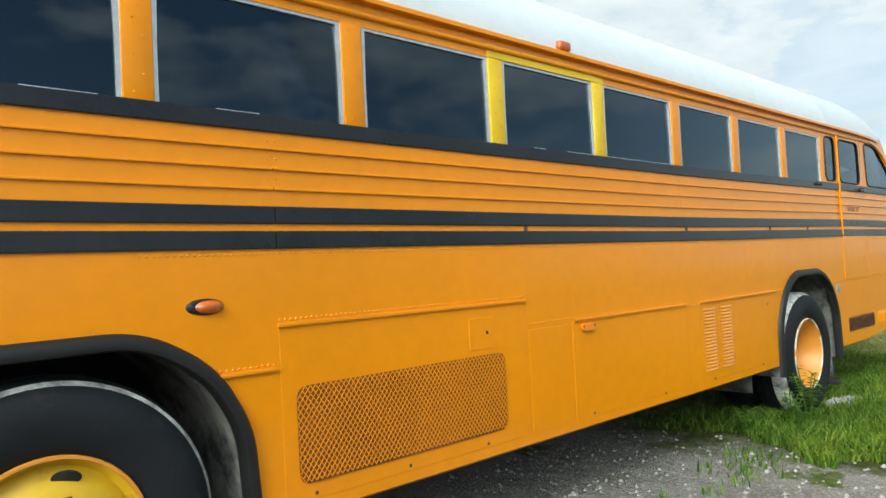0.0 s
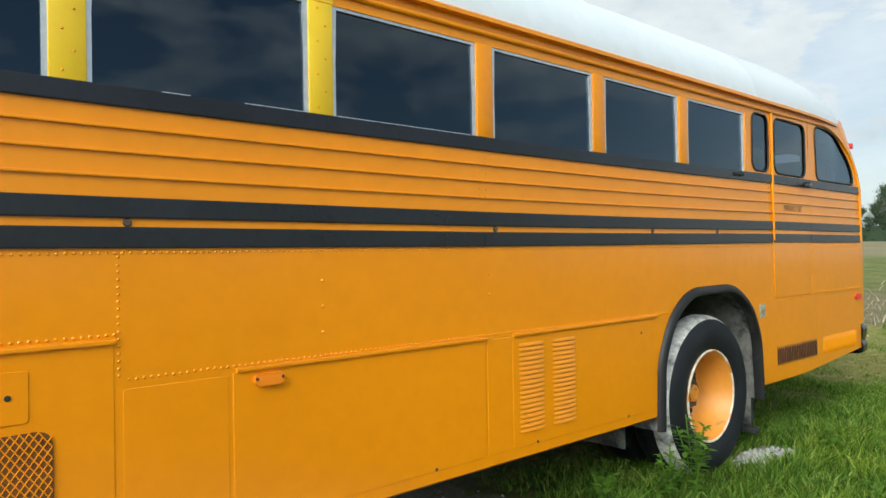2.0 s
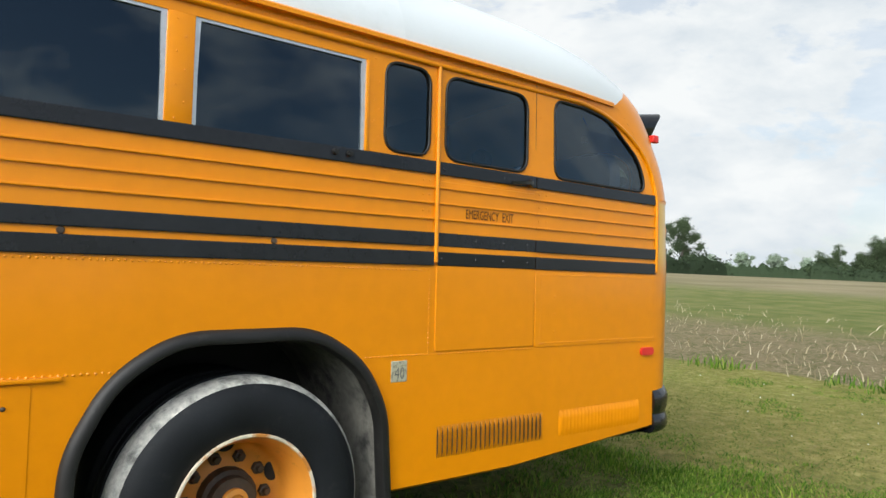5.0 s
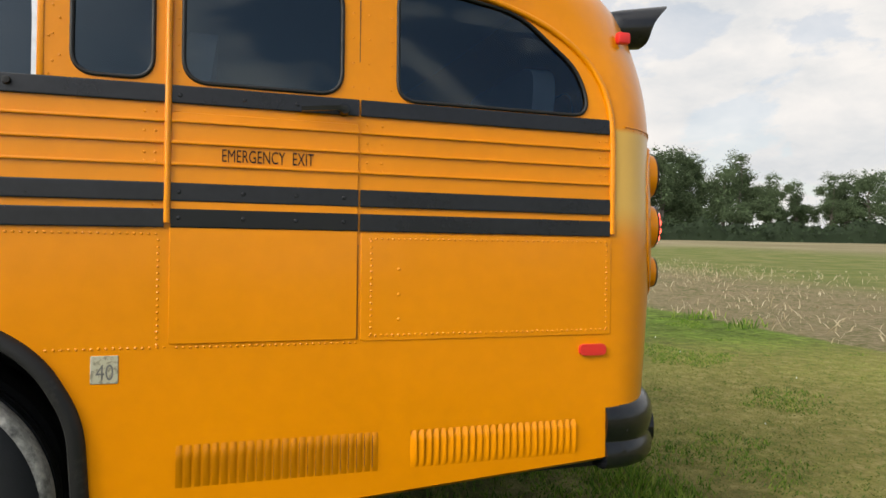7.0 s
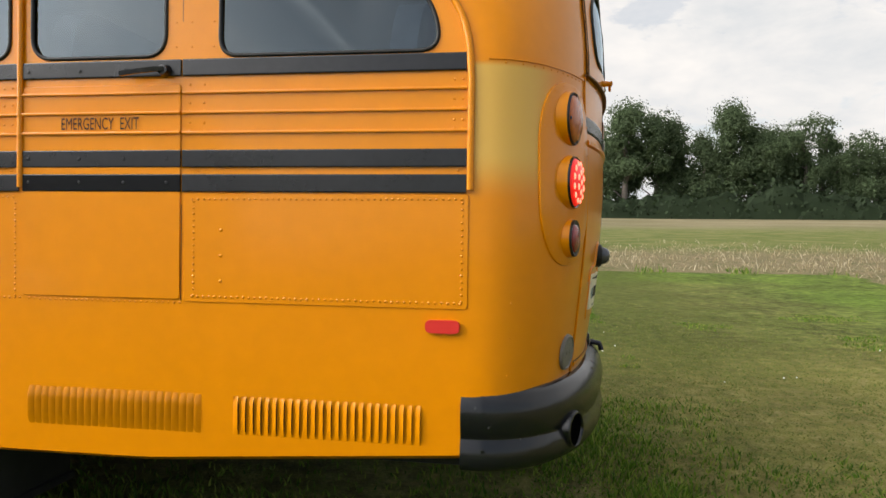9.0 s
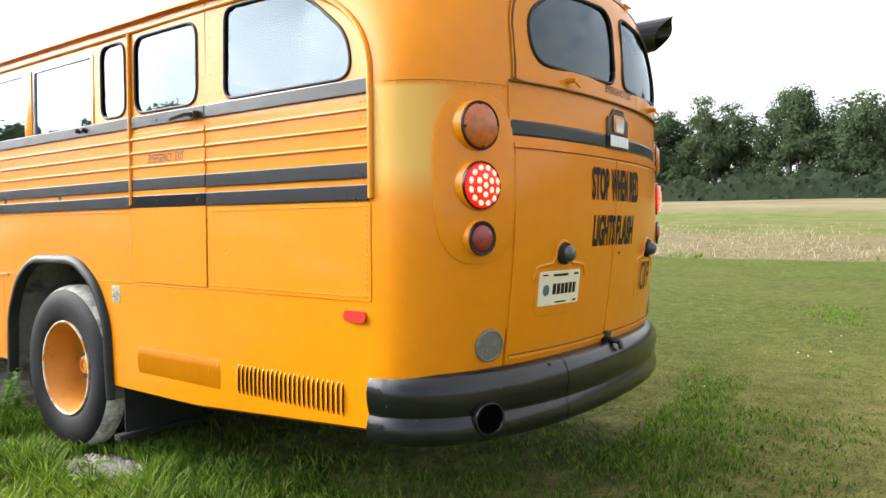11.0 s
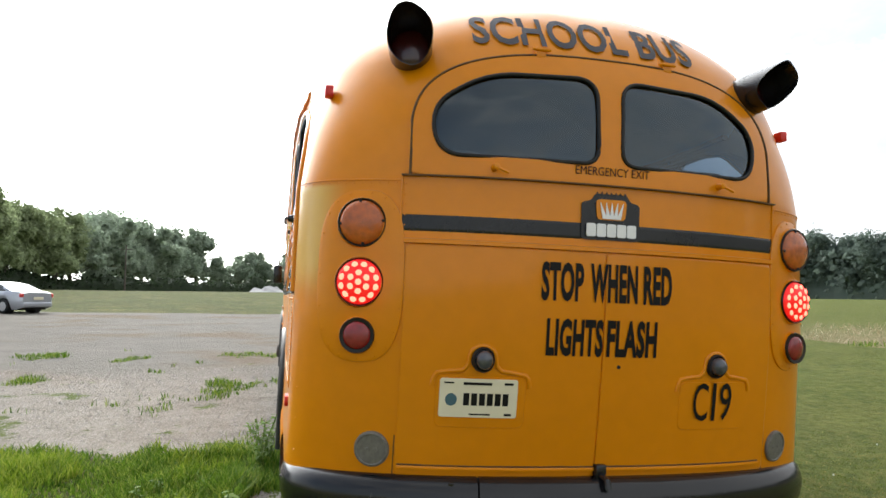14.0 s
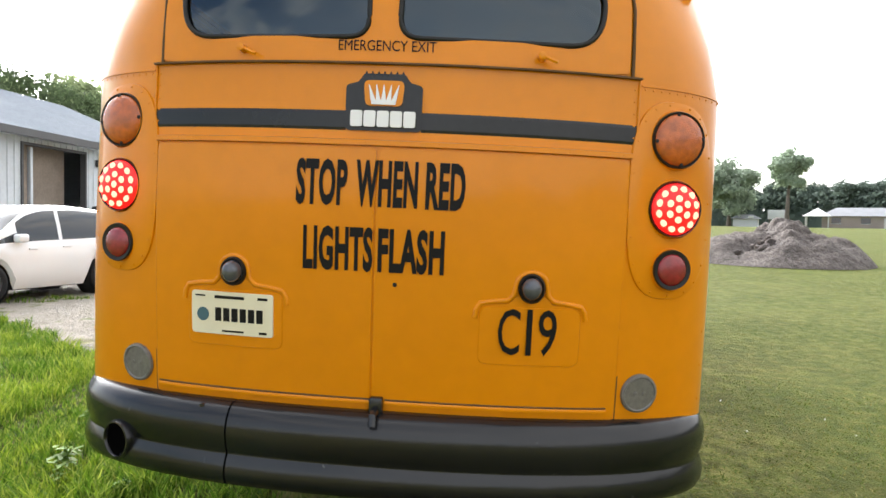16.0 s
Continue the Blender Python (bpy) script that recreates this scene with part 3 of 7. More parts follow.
path = [on_rear(CY - 0.83 + 1.66 * i / 30, HZ0 - 0.004, -0.008) for i in range(31)]
part("hatch_sill", sweep(path, [(-0.006, -0.004), (0.010, -0.004), (0.010, 0.002), (-0.006, 0.004)], up=Vector((0, 0, 1))), SEAM, bus, "dark lower hatch edge")


# ---- bus: trim on the sides ----
def rise(x):
    """How far the belt lines rise towards the rear, shaped to fit the camera's view."""
    return 0.018 * max(0.0, min(1.0, (x - 4.6) / 2.6))


def strip(x0, x1, z0, z1, proud, mat, name="stripe", label="", place=on_side, n=None):
    """A flat band along the side, from height z0 to z1."""
    n = n or max(1, int((x1 - x0) / 0.8))
    bm = bmesh.new()
    rings = []
    for i in range(n + 1):
        x = x0 + (x1 - x0) * i / n
        r = rise(x)
        e = min(0.004, (z1 - z0) / 3)
        sec = [(z0, 0), (z0, -proud + 0.001), (z0 + e, -proud), (z1 - e, -proud), (z1, -proud + 0.001), (z1, 0)]
        rings.append([bm.verts.new(place(x, z + r, d)) for z, d in sec])
    for a, b in zip(rings, rings[1:]):
        for k in range(5):
            bm.faces.new((a[k], b[k], b[k + 1], a[k + 1]))
    bm.faces.new(rings[0])
    bm.faces.new(rings[-1][::-1])
    bmesh.ops.recalc_face_normals(bm, faces=bm.faces)
    return part(name, bm, mat, bus, label, 8)


for place in (on_side, on_far):
    for a, b in ((XF + 0.1, 6.70), (6.70, 7.085), (7.105, 7.742), (7.75, 8.785)):
        strip(a, b, 1.936, 1.996, 0.009, STRIPE, place=place, label="charcoal belt stripe below the windows")
    for a, b in ((XF + 0.1, 1.372), (1.376, 4.228), (4.232, 7.085), (7.105, 7.742), (7.75, 8.79)):
        strip(a, b, 1.606, 1.668, 0.009, STRIPE, place=place, label="charcoal side stripe")
        fresh = a > 7.09 and b < 7.75
        strip(a, b, 1.517, 1.580, 0.009, BLACKG if fresh else STRIPE, place=place, label="fresh black side stripe" if fresh else "charcoal side stripe")
        for z in (1.731, 1.804, 1.876):
            strip(a, b, z - 0.005, z + 0.005, 0.0145 if fresh else 0.009, PAINT, "rib", "raised horizontal body rib", place)

# emergency door on the near side and the raised panels
DPROUD = 0.006


def plate(x0, x1, z0, z1, proud, name, label="", mat=PAINT, r=0.012, parent=None, place=on_side):
    bm = bmesh.new()
    out = round_poly([(x0, z0), (x1, z0), (x1, z1), (x0, z1)], r, 3)
    inn = [(x0 + (u - x0) * 1, v) for u, v in shrink(out, 0.003)]
    f = [bm.verts.new(place(u, v, -proud)) for u, v in inn]
    m = [bm.verts.new(place(u, v, -proud * 0.5)) for u, v in out]
    b = [bm.verts.new(place(u, v, 0)) for u, v in out]
    bm.faces.new(f)
    n = len(out)
    for i in range(n):
        j = (i + 1) % n
        bm.faces.new((f[i], m[i], m[j], f[j]))
        bm.faces.new((m[i], b[i], b[j], m[j]))
    bmesh.ops.recalc_face_normals(bm, faces=bm.faces)
    return part(name, bm, mat, parent or bus, label, 14)


for place in (on_side, on_far):
    plate(7.103, 7.742, 1.142, 1.925, DPROUD, "emergency_door", "yellow emergency exit door leaf", place=place)
    plate(1.372, 2.698, 0.60, 1.236, 0.0022, "locker_door", "yellow locker door with a mesh grille", place=place)
    plate(2.722, 3.050, 0.60, 1.10, 0.0015, "skirt_panel", place=place)
    plate(3.064, 4.225, 0.60, 1.108, 0.0022, "locker_door", "yellow side locker door", place=place)
    plate(4.238, 4.385, 0.60, 1.108, 0.0015, "skirt_panel", place=place)
    plate(4.398, 5.50, 0.60, 1.108, 0.0022, "locker_door", "yellow locker door with louvres", place=place)
    plate(7.755, 8.80, 1.135, 1.53, 0.004, "rear_side_panel", "riveted yellow rear side panel", place=place)
    for x0, x1, z in ((1.368, 2.702, 1.243), (3.075, 4.236, 1.115), (4.405, 5.582, 1.115), (1.14, 1.36, 1.092)):
        strip(x0, x1, z - 0.007, z + 0.007, 0.013, PAINT, "drip_moulding", "thin raised drip moulding", place, 1)

# trim bead: up the rear edge, round the quarter window and along the eaves
for place, s in ((on_side, 1), (on_far, -1)):
    curve = [(8.06 + 0.74 * (1 - k ** 2.6) ** 0.5, 1.93 + 0.540 * k) for k in [math.sin(math.pi / 2 * i / 18) for i in range(1, 19)]]
    pts = [place(8.803, z, -0.004) for z in (1.545, 1.7, 1.85, 1.93)] + [place(x, z, -0.004) for x, z in curve] + [place(7.1, 2.460, -0.004), place(XF, 2.445, -0.004)]
    part("trim_bead", sweep(pts, circle(0.013, 8), up=Vector((0, 1, 0))), PAINT, bus, "raised yellow corner bead", 60)
    pts = [place(8.41, 2.515, 0.012), place(8.0, 2.517, -0.003), place(7.5, 2.518, -0.006), place(XF, 2.515, -0.006)]
    part("gutter", sweep(pts, [(-0.014, -0.014), (0.014, -0.014), (0.014, 0.012), (0.004, 0.024), (-0.014, 0.024)], up=Vector((0, -s, 0))), PAINT, bus, "yellow roof gutter")
    part("door_trim", sweep([place(7.094, 1.55, -0.008), place(7.094, 2.0, -0.008), place(7.094, 2.46, -0.006)], circle(0.011, 8), up=Vector((0, 1, 0))), PAINT, bus, "yellow hinge-side door trim", 60)
    part("door_gap", B(7.7435, 7.7465, min(place(0, 0, -0.001).y, place(0, 0, 0.01).y), max(place(0, 0, -0.001).y, place(0, 0, 0.01).y), 1.14, 2.50), SEAM, bus, "dark gap at the door's edge")

# rivets: small domes in rows, one joined part for each row of panels
def rivets(points, normal, r=0.0055, h=0.0028, name="riveting", label="rows of small painted rivets"):
    vs, fs = [], []
    normal = Vector(normal)
    for p, nv in points:
        nv = nv or normal
        a = nv.orthogonal().normalized()
        b = nv.cross(a)
        base = len(vs)
        for k in range(6):
            t = math.pi * k / 3
            vs.append(p + (a * math.cos(t) + b * math.sin(t)) * r)
        for k in range(6):
            t = math.pi * k / 3
            vs.append(p + (a * math.cos(t) + b * math.sin(t)) * r * 0.6 + nv * h * 0.8)
        vs.append(p + nv * h)
        for k in range(6):
            j = (k + 1) % 6
            fs.append((base + k, base + j, base + 6 + j, base + 6 + k))
            fs.append((base + 6 + k, base + 6 + j, base + 12))
    me = bpy.data.meshes.new(name)
    me.from_pydata(vs, [], fs)
    me.polygons.foreach_set("use_smooth", [True] * len(me.polygons))
    me.materials.append(PAINT)
    ob = new(name, me)
    ob.parent = bus
    return tagged(ob, label, kind="stuff")


def run(x0, z0, x1, z1, gap, proud=0.0):
    n = max(1, int(round(math.hypot(x1 - x0, z1 - z0) / gap)))
    pts = [(x0 + (x1 - x0) * i / n, z0 + (z1 - z0) * i / n) for i in range(n + 1)]
    return [(on_side(x, z + random.uniform(-0.001, 0.001), -proud), None) for x, z in pts if z > arch_top(x) + 0.06 or arch_top(x) < 0.66]


OUT = (0, -1, 0)
rivets(run(0.9, 1.498, 7.06, 1.512, 0.022), OUT, 0.0056, 0.0036)
rivets(run(2.74, 1.128, 7.09, 1.132, 0.022) + run(1.38, 1.262, 2.7, 1.262, 0.022) + run(1.15, 1.108, 1.35, 1.108, 0.022), OUT, 0.0056, 0.0036)
rivets([q for x in (2.712, 5.105, 7.068) for q in run(x, 1.14, x, 1.49, 0.022)], OUT, 0.0056, 0.0036)
rivets(run(7.79, 1.155, 8.775, 1.155, 0.022, 0.004) + run(7.79, 1.508, 8.775, 1.513, 0.022, 0.004) + run(7.795, 1.16, 7.795, 1.5, 0.022, 0.004) + run(8.778, 1.16, 8.778, 1.5, 0.022, 0.004), OUT, 0.0056, 0.0036)
rivets(run(7.13, 1.130, 7.74, 1.130, 0.022), OUT, 0.0056, 0.0036)
rivets([q for x in (3.41, 4.26, 7.9) for q in run(x, 1.212, x, 1.396, 0.092, 0.004 if x > 7.7 else 0)], OUT, 0.0075, 0.004)
rivets([q for x in (1.36, 1.39, 4.21, 4.25, 7.02, 7.055, 7.775, 7.83, 8.745, 8.775) for z in (1.768, 1.84, 1.905) for q in run(x, z - 0.030 + rise(x), x, z + rise(x), 0.03)], OUT, 0.0055, 0.0032)
rivets([q for x in (1.36, 4.23, 7.05, 7.81, 8.76) for q in run(x, 1.593 + rise(x), x, 1.594 + rise(x), 0.5)], OUT, 0.006, 0.0032)
rivets([q for i in range(9) for q in run(0.070 + 0.833 * i, 2.02, 0.070 + 0.833 * i, 2.38, 0.12, 0.005)] + [q for w in range(9) for q in run(0.102 + 0.833 * w, 2.08, 0.102 + 0.833 * w, 2.32, 0.12, 0.005)], OUT, 0.0045)
rivets(run(XF + 0.2, 2.485, 8.1, 2.492, 0.033, 0.0), OUT, 0.005)
rivets([q for x in (7.125, 7.72, 7.78, 7.865, 6.745) for q in run(x, 2.06, x, 2.42, 0.09, 0.0)], OUT, 0.0045)

# bolts between the stripes, and on the door
for x in (2.74, 4.30, 5.56, 6.3):
    part("stripe_bolt", lathe([(0, 0.008), (0.010, 0.007), (0.014, 0)], 10, pose(x, SIDE - 0.001, 1.593 + rise(x), 90)), RUST, bus, "rusty bolt head")
for z in (1.637, 1.549, 1.962):
    for x in (7.13, 7.34, 7.52, 7.69):
        part("door_bolt", lathe([(0, 0.004), (0.006, 0.003), (0.008, 0)], 8, pose(x, SIDE - 0.009, z + 0.018, 90)), STRIPE, bus)
for x in (6.55, 6.62):
    part("rivet_nut", lathe([(0, 0.02), (0.012, 0.018), (0.014, 0)], 10, pose(x, SIDE - 0.009, 1.985, 90)), RUBBER, bus, "black stud on the belt stripe")

for x, z in ((1.497, 0.622), (1.943, 0.621), (2.402, 0.617), (3.212, 0.614), (3.933, 0.608), (4.558, 0.607), (5.292, 0.606), (5.425, 1.039)):
    part("panel_screw", lathe([(0, 0.003), (0.006, 0.002), (0.008, 0)], 8, pose(x, SIDE - 0.004, z, 90)), RUST, bus, "dark rusty screw")

# door handle
hb = part("door_handle", lathe([(0, 0.03), (0.018, 0.028), (0.024, 0.0)], 14, pose(7.685, SIDE - 0.009, 1.972, 90)), BLACKM, bus, "black lever door handle")
part("lever", sweep([(7.69, SIDE - 0.035, 1.974), (7.66, SIDE - 0.05, 1.970), (7.59, SIDE - 0.055, 1.962), (7.53, SIDE - 0.05, 1.956)], [(-0.006, -0.008), (0.006, -0.008), (0.008, 0.008), (-0.008, 0.008)], up=Vector((0, 0, 1))), BLACKM, hb)

# mesh grille
gx0, gx1, gz0, gz1 = 1.430, 2.536, 0.662, 1.016
grille_out = round_poly([(gx0, gz0), (gx1, gz0), (gx1, gz1), (gx0, gz1)], 0.05, 6)
# no opening is cut; a brown sheet is coloured as the shaded recess
BROWN = material("rust_brown_radiator_screen", (0.15, 0.05, 0.006), 0.6, grain=((6, 0.35), (60, 0.2)))
bm = bmesh.new()
sheet(bm, grille_out, lambda u, v, d: on_side(u, v, d - 0.005), 0.002)
gr = part("grille", bm, BROWN, bus, "dark brown sheet, painted as shade behind orange expanded-metal mesh")
vs, fs = [], []
pw, ph = 0.0225, 0.030
rows_n, cols_n = int((gz1 - gz0) / (ph / 2)), int((gx1 - gx0) / (pw / 2))
for r in range(rows_n + 1):
    zc = gz0 + r * ph / 2
    for c in range(cols_n):
        xa, xb = gx0 + c * pw / 2, gx0 + (c + 1) * pw / 2
        up = (r + c) % 2
        za, zb = (zc - ph / 4, zc + ph / 4) if up else (zc + ph / 4, zc - ph / 4)
        xm, zm = (xa + xb) / 2, (za + zb) / 2
        dx, dz = max(gx0 + 0.05 - xm, xm - gx1 + 0.05, 0), max(gz0 + 0.05 - zm, zm - gz1 + 0.05, 0)
        if math.hypot(dx, dz) > 0.05 or zm < gz0 or zm > gz1:
            continue
        k = len(vs)
        t = 0.0030
        ya, yb = (SIDE - 0.0085, SIDE - 0.0105)
        vs += [(xa, ya, za - t), (xb, ya, zb - t), (xb, yb, zb - t * 0.7), (xa, yb, za - t * 0.7), (xb, yb, zb + t * 0.7), (xa, yb, za + t * 0.7), (xb, ya, zb + t), (xa, ya, za + t)]
        fs += [(k, k + 1, k + 2, k + 3), (k + 3, k + 2, k + 4, k + 5), (k + 5, k + 4, k + 6, k + 7)]
me = bpy.data.meshes.new("mesh_screen")
me.from_pydata(vs, [], fs)
me.materials.append(PAINT)
ms = new("mesh_screen", me)
ms.parent = gr
ms["label"] = "orange expanded-metal mesh"
plate(2.315, 2.478, 1.042, 1.186, 0.0055, "filler_flap", "small painted flap above the grille")
part("flap_lock", lathe([(0, 0.004), (0.008, 0.003), (0.009, 0)], 8, pose(2.427, SIDE - 0.005, 1.116, 90)), DARK, bus)

# louvres: two columns of slats
def louvre_mesh(length, height, proud, vertical=0):
    """One pressed slat; the lip stands proud at its lower (or front, or rear) edge."""
    bm = bmesh.new()
    n = 6
    top, lip, base = [], [], []
    for i in range(n + 1):
        u = -length / 2 + length * i / n
        k = 1 - (2 * i / n - 1) ** 6
        for row, (w, d) in ((top, (height / 2, 0)), (lip, (-height / 2, proud * k)), (base, (-height / 2, 0.0))):
            if vertical == 0:
                row.append(bm.verts.new((u, -d, w)))
            else:
                row.append(bm.verts.new((vertical * w, -d, u)))
    mid = []
    for a, b in zip(top, lip):
        v = (a.co + b.co) / 2
        mid.append(bm.verts.new((v.x, b.co.y * 0.75, v.z)))
    for i in range(n):
        bm.faces.new((top[i], top[i + 1], mid[i + 1], mid[i]))
        bm.faces.new((mid[i], mid[i + 1], lip[i + 1], lip[i]))
        f = bm.faces.new((lip[i], lip[i + 1], base[i + 1], base[i]))
        f.material_index = 1
    bmesh.ops.recalc_face_normals(bm, faces=bm.faces)
    return bm


# the open edge of each slat is coloured dark for the slot's shade
VENTD = material("vent_slot_brown", (0.03, 0.012, 0.003), 0.8)
first = None
for xc in (4.524, 4.760):
    for i in range(19):
        m = pose(xc, SIDE - 0.004, 0.672 + 0.0219 * i)
        if first is None:
            first = part("louvre_slat", louvre_mesh(0.172, 0.015, 0.0055), [PAINT, VENTD], bus)
            first.matrix_basis = m
        else:
            again(first, m @ first.matrix_basis.inverted())
for x0, x1, z0, z1, d in ((7.128, 7.832, 0.657, 0.800, 1), (7.948, 8.645, 0.657, 0.797, -1)):
    first = None
    for i in range(24):
        x = x0 + (x1 - x0) * (i + 0.5) / 24
        m = pose(x, SIDE, (z0 + z1) / 2)
        if first is None:
            first = part("vent_slat", louvre_mesh(z1 - z0, 0.022, 0.011, d), [PAINT, VENTD], bus)
            first.matrix_basis = m
        else:
            again(first, m @ first.matrix_basis.inverted())

# side lamps, sticker
ob = part("side_lamp", lathe([(0, 0.012), (0.05, 0.010), (0.062, 0)], 24, pose(1.106, SIDE, 1.328, 90) @ Matrix.Diagonal((1.07, 0.45, 1, 1))), RUBBER, bus, "teardrop side marker lamp")
part("lens", lathe([(0, 0.028), (0.025, 0.025), (0.044, 0.016), (0.053, 0.006)], 24, pose(1.116, SIDE, 1.328, 90) @ Matrix.Diagonal((0.99, 0.44, 1, 1))), AMBER, ob, "amber lens", 60)
bm = bmesh.new()
sheet(bm, round_poly([(3.136, 1.066), (3.150, 1.053), (3.228, 1.053), (3.242, 1.066), (3.242, 1.090), (3.136, 1.090)], 0.012, 4), on_side, 0.020)
rf = part("side_reflector", bm, ORANGEP, bus, "orange side reflector")
for x in (3.142, 3.236):
    part("reflector_screw", lathe([(0, 0.003), (0.005, 0.002), (0.006, 0)], 8, pose(x, SIDE - 0.020, 1.078, 90)), RUST, rf)
bm = bmesh.new()
sheet(bm, round_poly([(8.655, 1.052), (8.775, 1.052), (8.775, 1.097), (8.655, 1.097)], 0.03, 6), on_side, 0.014)
part("side_marker", bm, REDM, bus, "red side marker")
plate(6.868, 6.952, 1.018, 1.110, 0.003, "sticker", "weathered pale sticker with the number 40", STICK, 0.004)
lettering("40", on_side, 6.885, 6.938, 1.03, 1.082, FADENUM, bus, 0.0)
for word, x0, x1 in (("EMERGENCY", 7.268, 7.480), ("EXIT", 7.506, 7.580)):
    lettering(word, lambda u, v, d: on_side(u, v, d - 0.006), x0, x1, 1.762, 1.806, INK, bus, 0.0, "small black lettering, one word of EMERGENCY EXIT")

# ---- bus: wheels, arches, underbody ----
LIP = material("scuffed_rim_edge", (0.62, 0.55, 0.42), 0.5, grain=((14, 0.25),), dirt=((0.5, 0.2, 0.04), 9, 0.5, 0.6))
def wheel(hx, y, front, flip=1):
    m = pose(hx, y, HUBZ[0] if front else HUBZ[1], 90 * flip)
    if front:
        prof = [(0.276, 0.0), (0.281, 0.012), (0.270, 0.014), (0.256, -0.022), (0.246, -0.035), (0.232, -0.026), (0.19, 0.004), (0.155, 0.02), (0.125, 0.022), (0.12, 0.06), (0.10, 0.075), (0, 0.08)]
    else:
        prof = [(0.284, 0.0), (0.290, 0.012), (0.279, 0.015), (0.266, -0.01), (0.258, -0.05), (0.240, -0.08), (0.236, -0.185), (0.222, -0.212), (0.185, -0.226), (0.14, -0.214), (0.105, -0.208)]
    k = 0.93 if front else 0.965
    w = part("wheel", lathe(prof, 48, m), FRONTP if front else RIMP, bus, "yellow painted front wheel rim" if front else "orange-yellow dished rear wheel rim", 45)
    part("tyre", lathe([(0.285 * k, -0.01), (0.298 * k, 0.006), (0.325, 0.022), (0.38, 0.034), (0.43, 0.030), (0.465, 0.016), (0.480, 0.002)], 64, m), TYRE, w, "black rubber tyre", 60)
    edge = [(0.478, 0.003), (0.487, -0.006), (0.493, -0.014), (0.498, -0.024), (0.505, -0.05), (0.504, -0.105)]
    part("tyre_shoulder", lathe(edge[:3] if front else edge, 96, m), TREAD, w, "dust-whitened tyre shoulder", 60)
    if front:
        part("tyre_crown", lathe(edge[2:], 96, m), TYRE, w, "", 60)
    part("tread", lathe([(0.504, -0.105), (0.502, -0.115), (0.494, -0.118), (0.494, -0.128), (0.505, -0.13), (0.505, -0.18), (0.494, -0.182), (0.494, -0.192), (0.503, -0.195), (0.503, -0.225), (0.49, -0.255), (0.42, -0.275), (0.29, -0.27)], 64, m), TYRE, w, "black grooved tyre tread", 60)
    hub = part("hub", lathe([(0.122, -0.212), (0.116, -0.165), (0.098, -0.158), (0.092, -0.125), (0.05, -0.12), (0, -0.12)], 20, m) if not front else lathe([(0.10, 0.06), (0.095, 0.095), (0.06, 0.11), (0, 0.112)], 20, m), RUST, w, "dark greasy axle hub", 40)
    lip = 0.279 if front else 0.288
    part("rim_lip", lathe([(lip - 0.012, 0.012), (lip - 0.008, 0.019), (lip, 0.019), (lip + 0.003, 0.010)], 48, m), RIMP if front else LIP, w, "worn orange rim edge" if front else "scuffed pale rim edge", 60)
    if not front:
        part("hub_cap", lathe([(0.056, -0.122), (0.054, -0.102), (0.036, -0.096), (0.034, -0.108), (0, -0.11)], 20, m), RIMP, hub, "orange painted hub centre", 40)
    n = 10
    for i in range(n):
        a = 2 * math.pi * i / n
        p = m @ pose((0.14 if front else 0.165) * math.cos(a), (0.14 if front else 0.165) * math.sin(a), 0.018 if front else -0.214)
        part("lug_nut", lathe([(0, 0.046), (0.014, 0.043), (0.016, 0.024), (0.025, 0.021), (0.027, 0)], 6, p), RUST, hub)
    # hand holes are dark discs on the rim, the holes' shade in their colour
    for i in range(5):
        a = 2 * math.pi * i / 5 + (1.33 if front else 0.35)
        p = m @ pose(0.212 * math.cos(a), 0.212 * math.sin(a), -0.004 if front else -0.214, 0, 0, math.degrees(a) + 90) @ (pose(0, 0, 0, -33) if front else Matrix())
        part("hand_hole", lathe([(0, 0.003), (0.03, 0.003), (0.034, 0)], 18, p @ Matrix.Diagonal((1.25, 0.95, 1, 1))), DARK, w, "dark oval disc standing for a hand hole")
    return w


WHEELS, HUBZ = (0.634, 6.247), (0.650, 0.572)
for hx, fr in ((WHEELS[0], True), (WHEELS[1], False)):
    wheel(hx, SIDE + 0.045, fr)
    wheel(hx, FAR - 0.045, fr, -1)
for y0 in (SIDE + 0.37, FAR - 0.65):
    part("inner_tyre", lathe([(0.30, 0), (0.42, -0.005), (0.49, 0.03), (0.503, 0.06), (0.503, 0.22), (0.48, 0.26), (0.30, 0.27)], 48, pose(WHEELS[1], y0, HUBZ[1], -90)), TYRE, bus, "inner twin tyre")
for hx in WHEELS:
    part("axle", lathe([(0.06, 0), (0.06, 2.0)], 16, pose(hx, SIDE + 0.2, HUBZ[1], -90)), DARK, bus)

for c, outline in ARCHES:
    for place, s in ((on_side, 1), (on_far, -1)):
        pts = [(c + x, z) for x, z in outline]
        p3 = [place(x, z, 0) for x, z in pts]
        part("fender", sweep(p3, [(-0.030, 0.002), (-0.028, 0.012), (-0.016, 0.026), (0.003, 0.034), (0.018, 0.030), (0.024, 0.014), (0.024, -0.03), (0.015, -0.03), (0.010, 0.0)], up=Vector((0, -s, 0))), RUBBER, bus, "black rubber wheel-arch flare", 50)
        p3 = [place(x, z, 0) for x, z in pts]
        part("wheel_well", sweep(p3, [(-0.012, 0.0), (0.0, 0.0), (0.0, -0.70), (-0.012, -0.70)], up=Vector((0, -s, 0)), caps=False), MUD, bus, "mud-greyed wheel-arch lining", 50)
for c in HUBS:
    part("well_back", B(c - 0.66, c + 0.66, SIDE + 0.71, FAR - 0.71, 0.75, 1.25), DARK, bus)
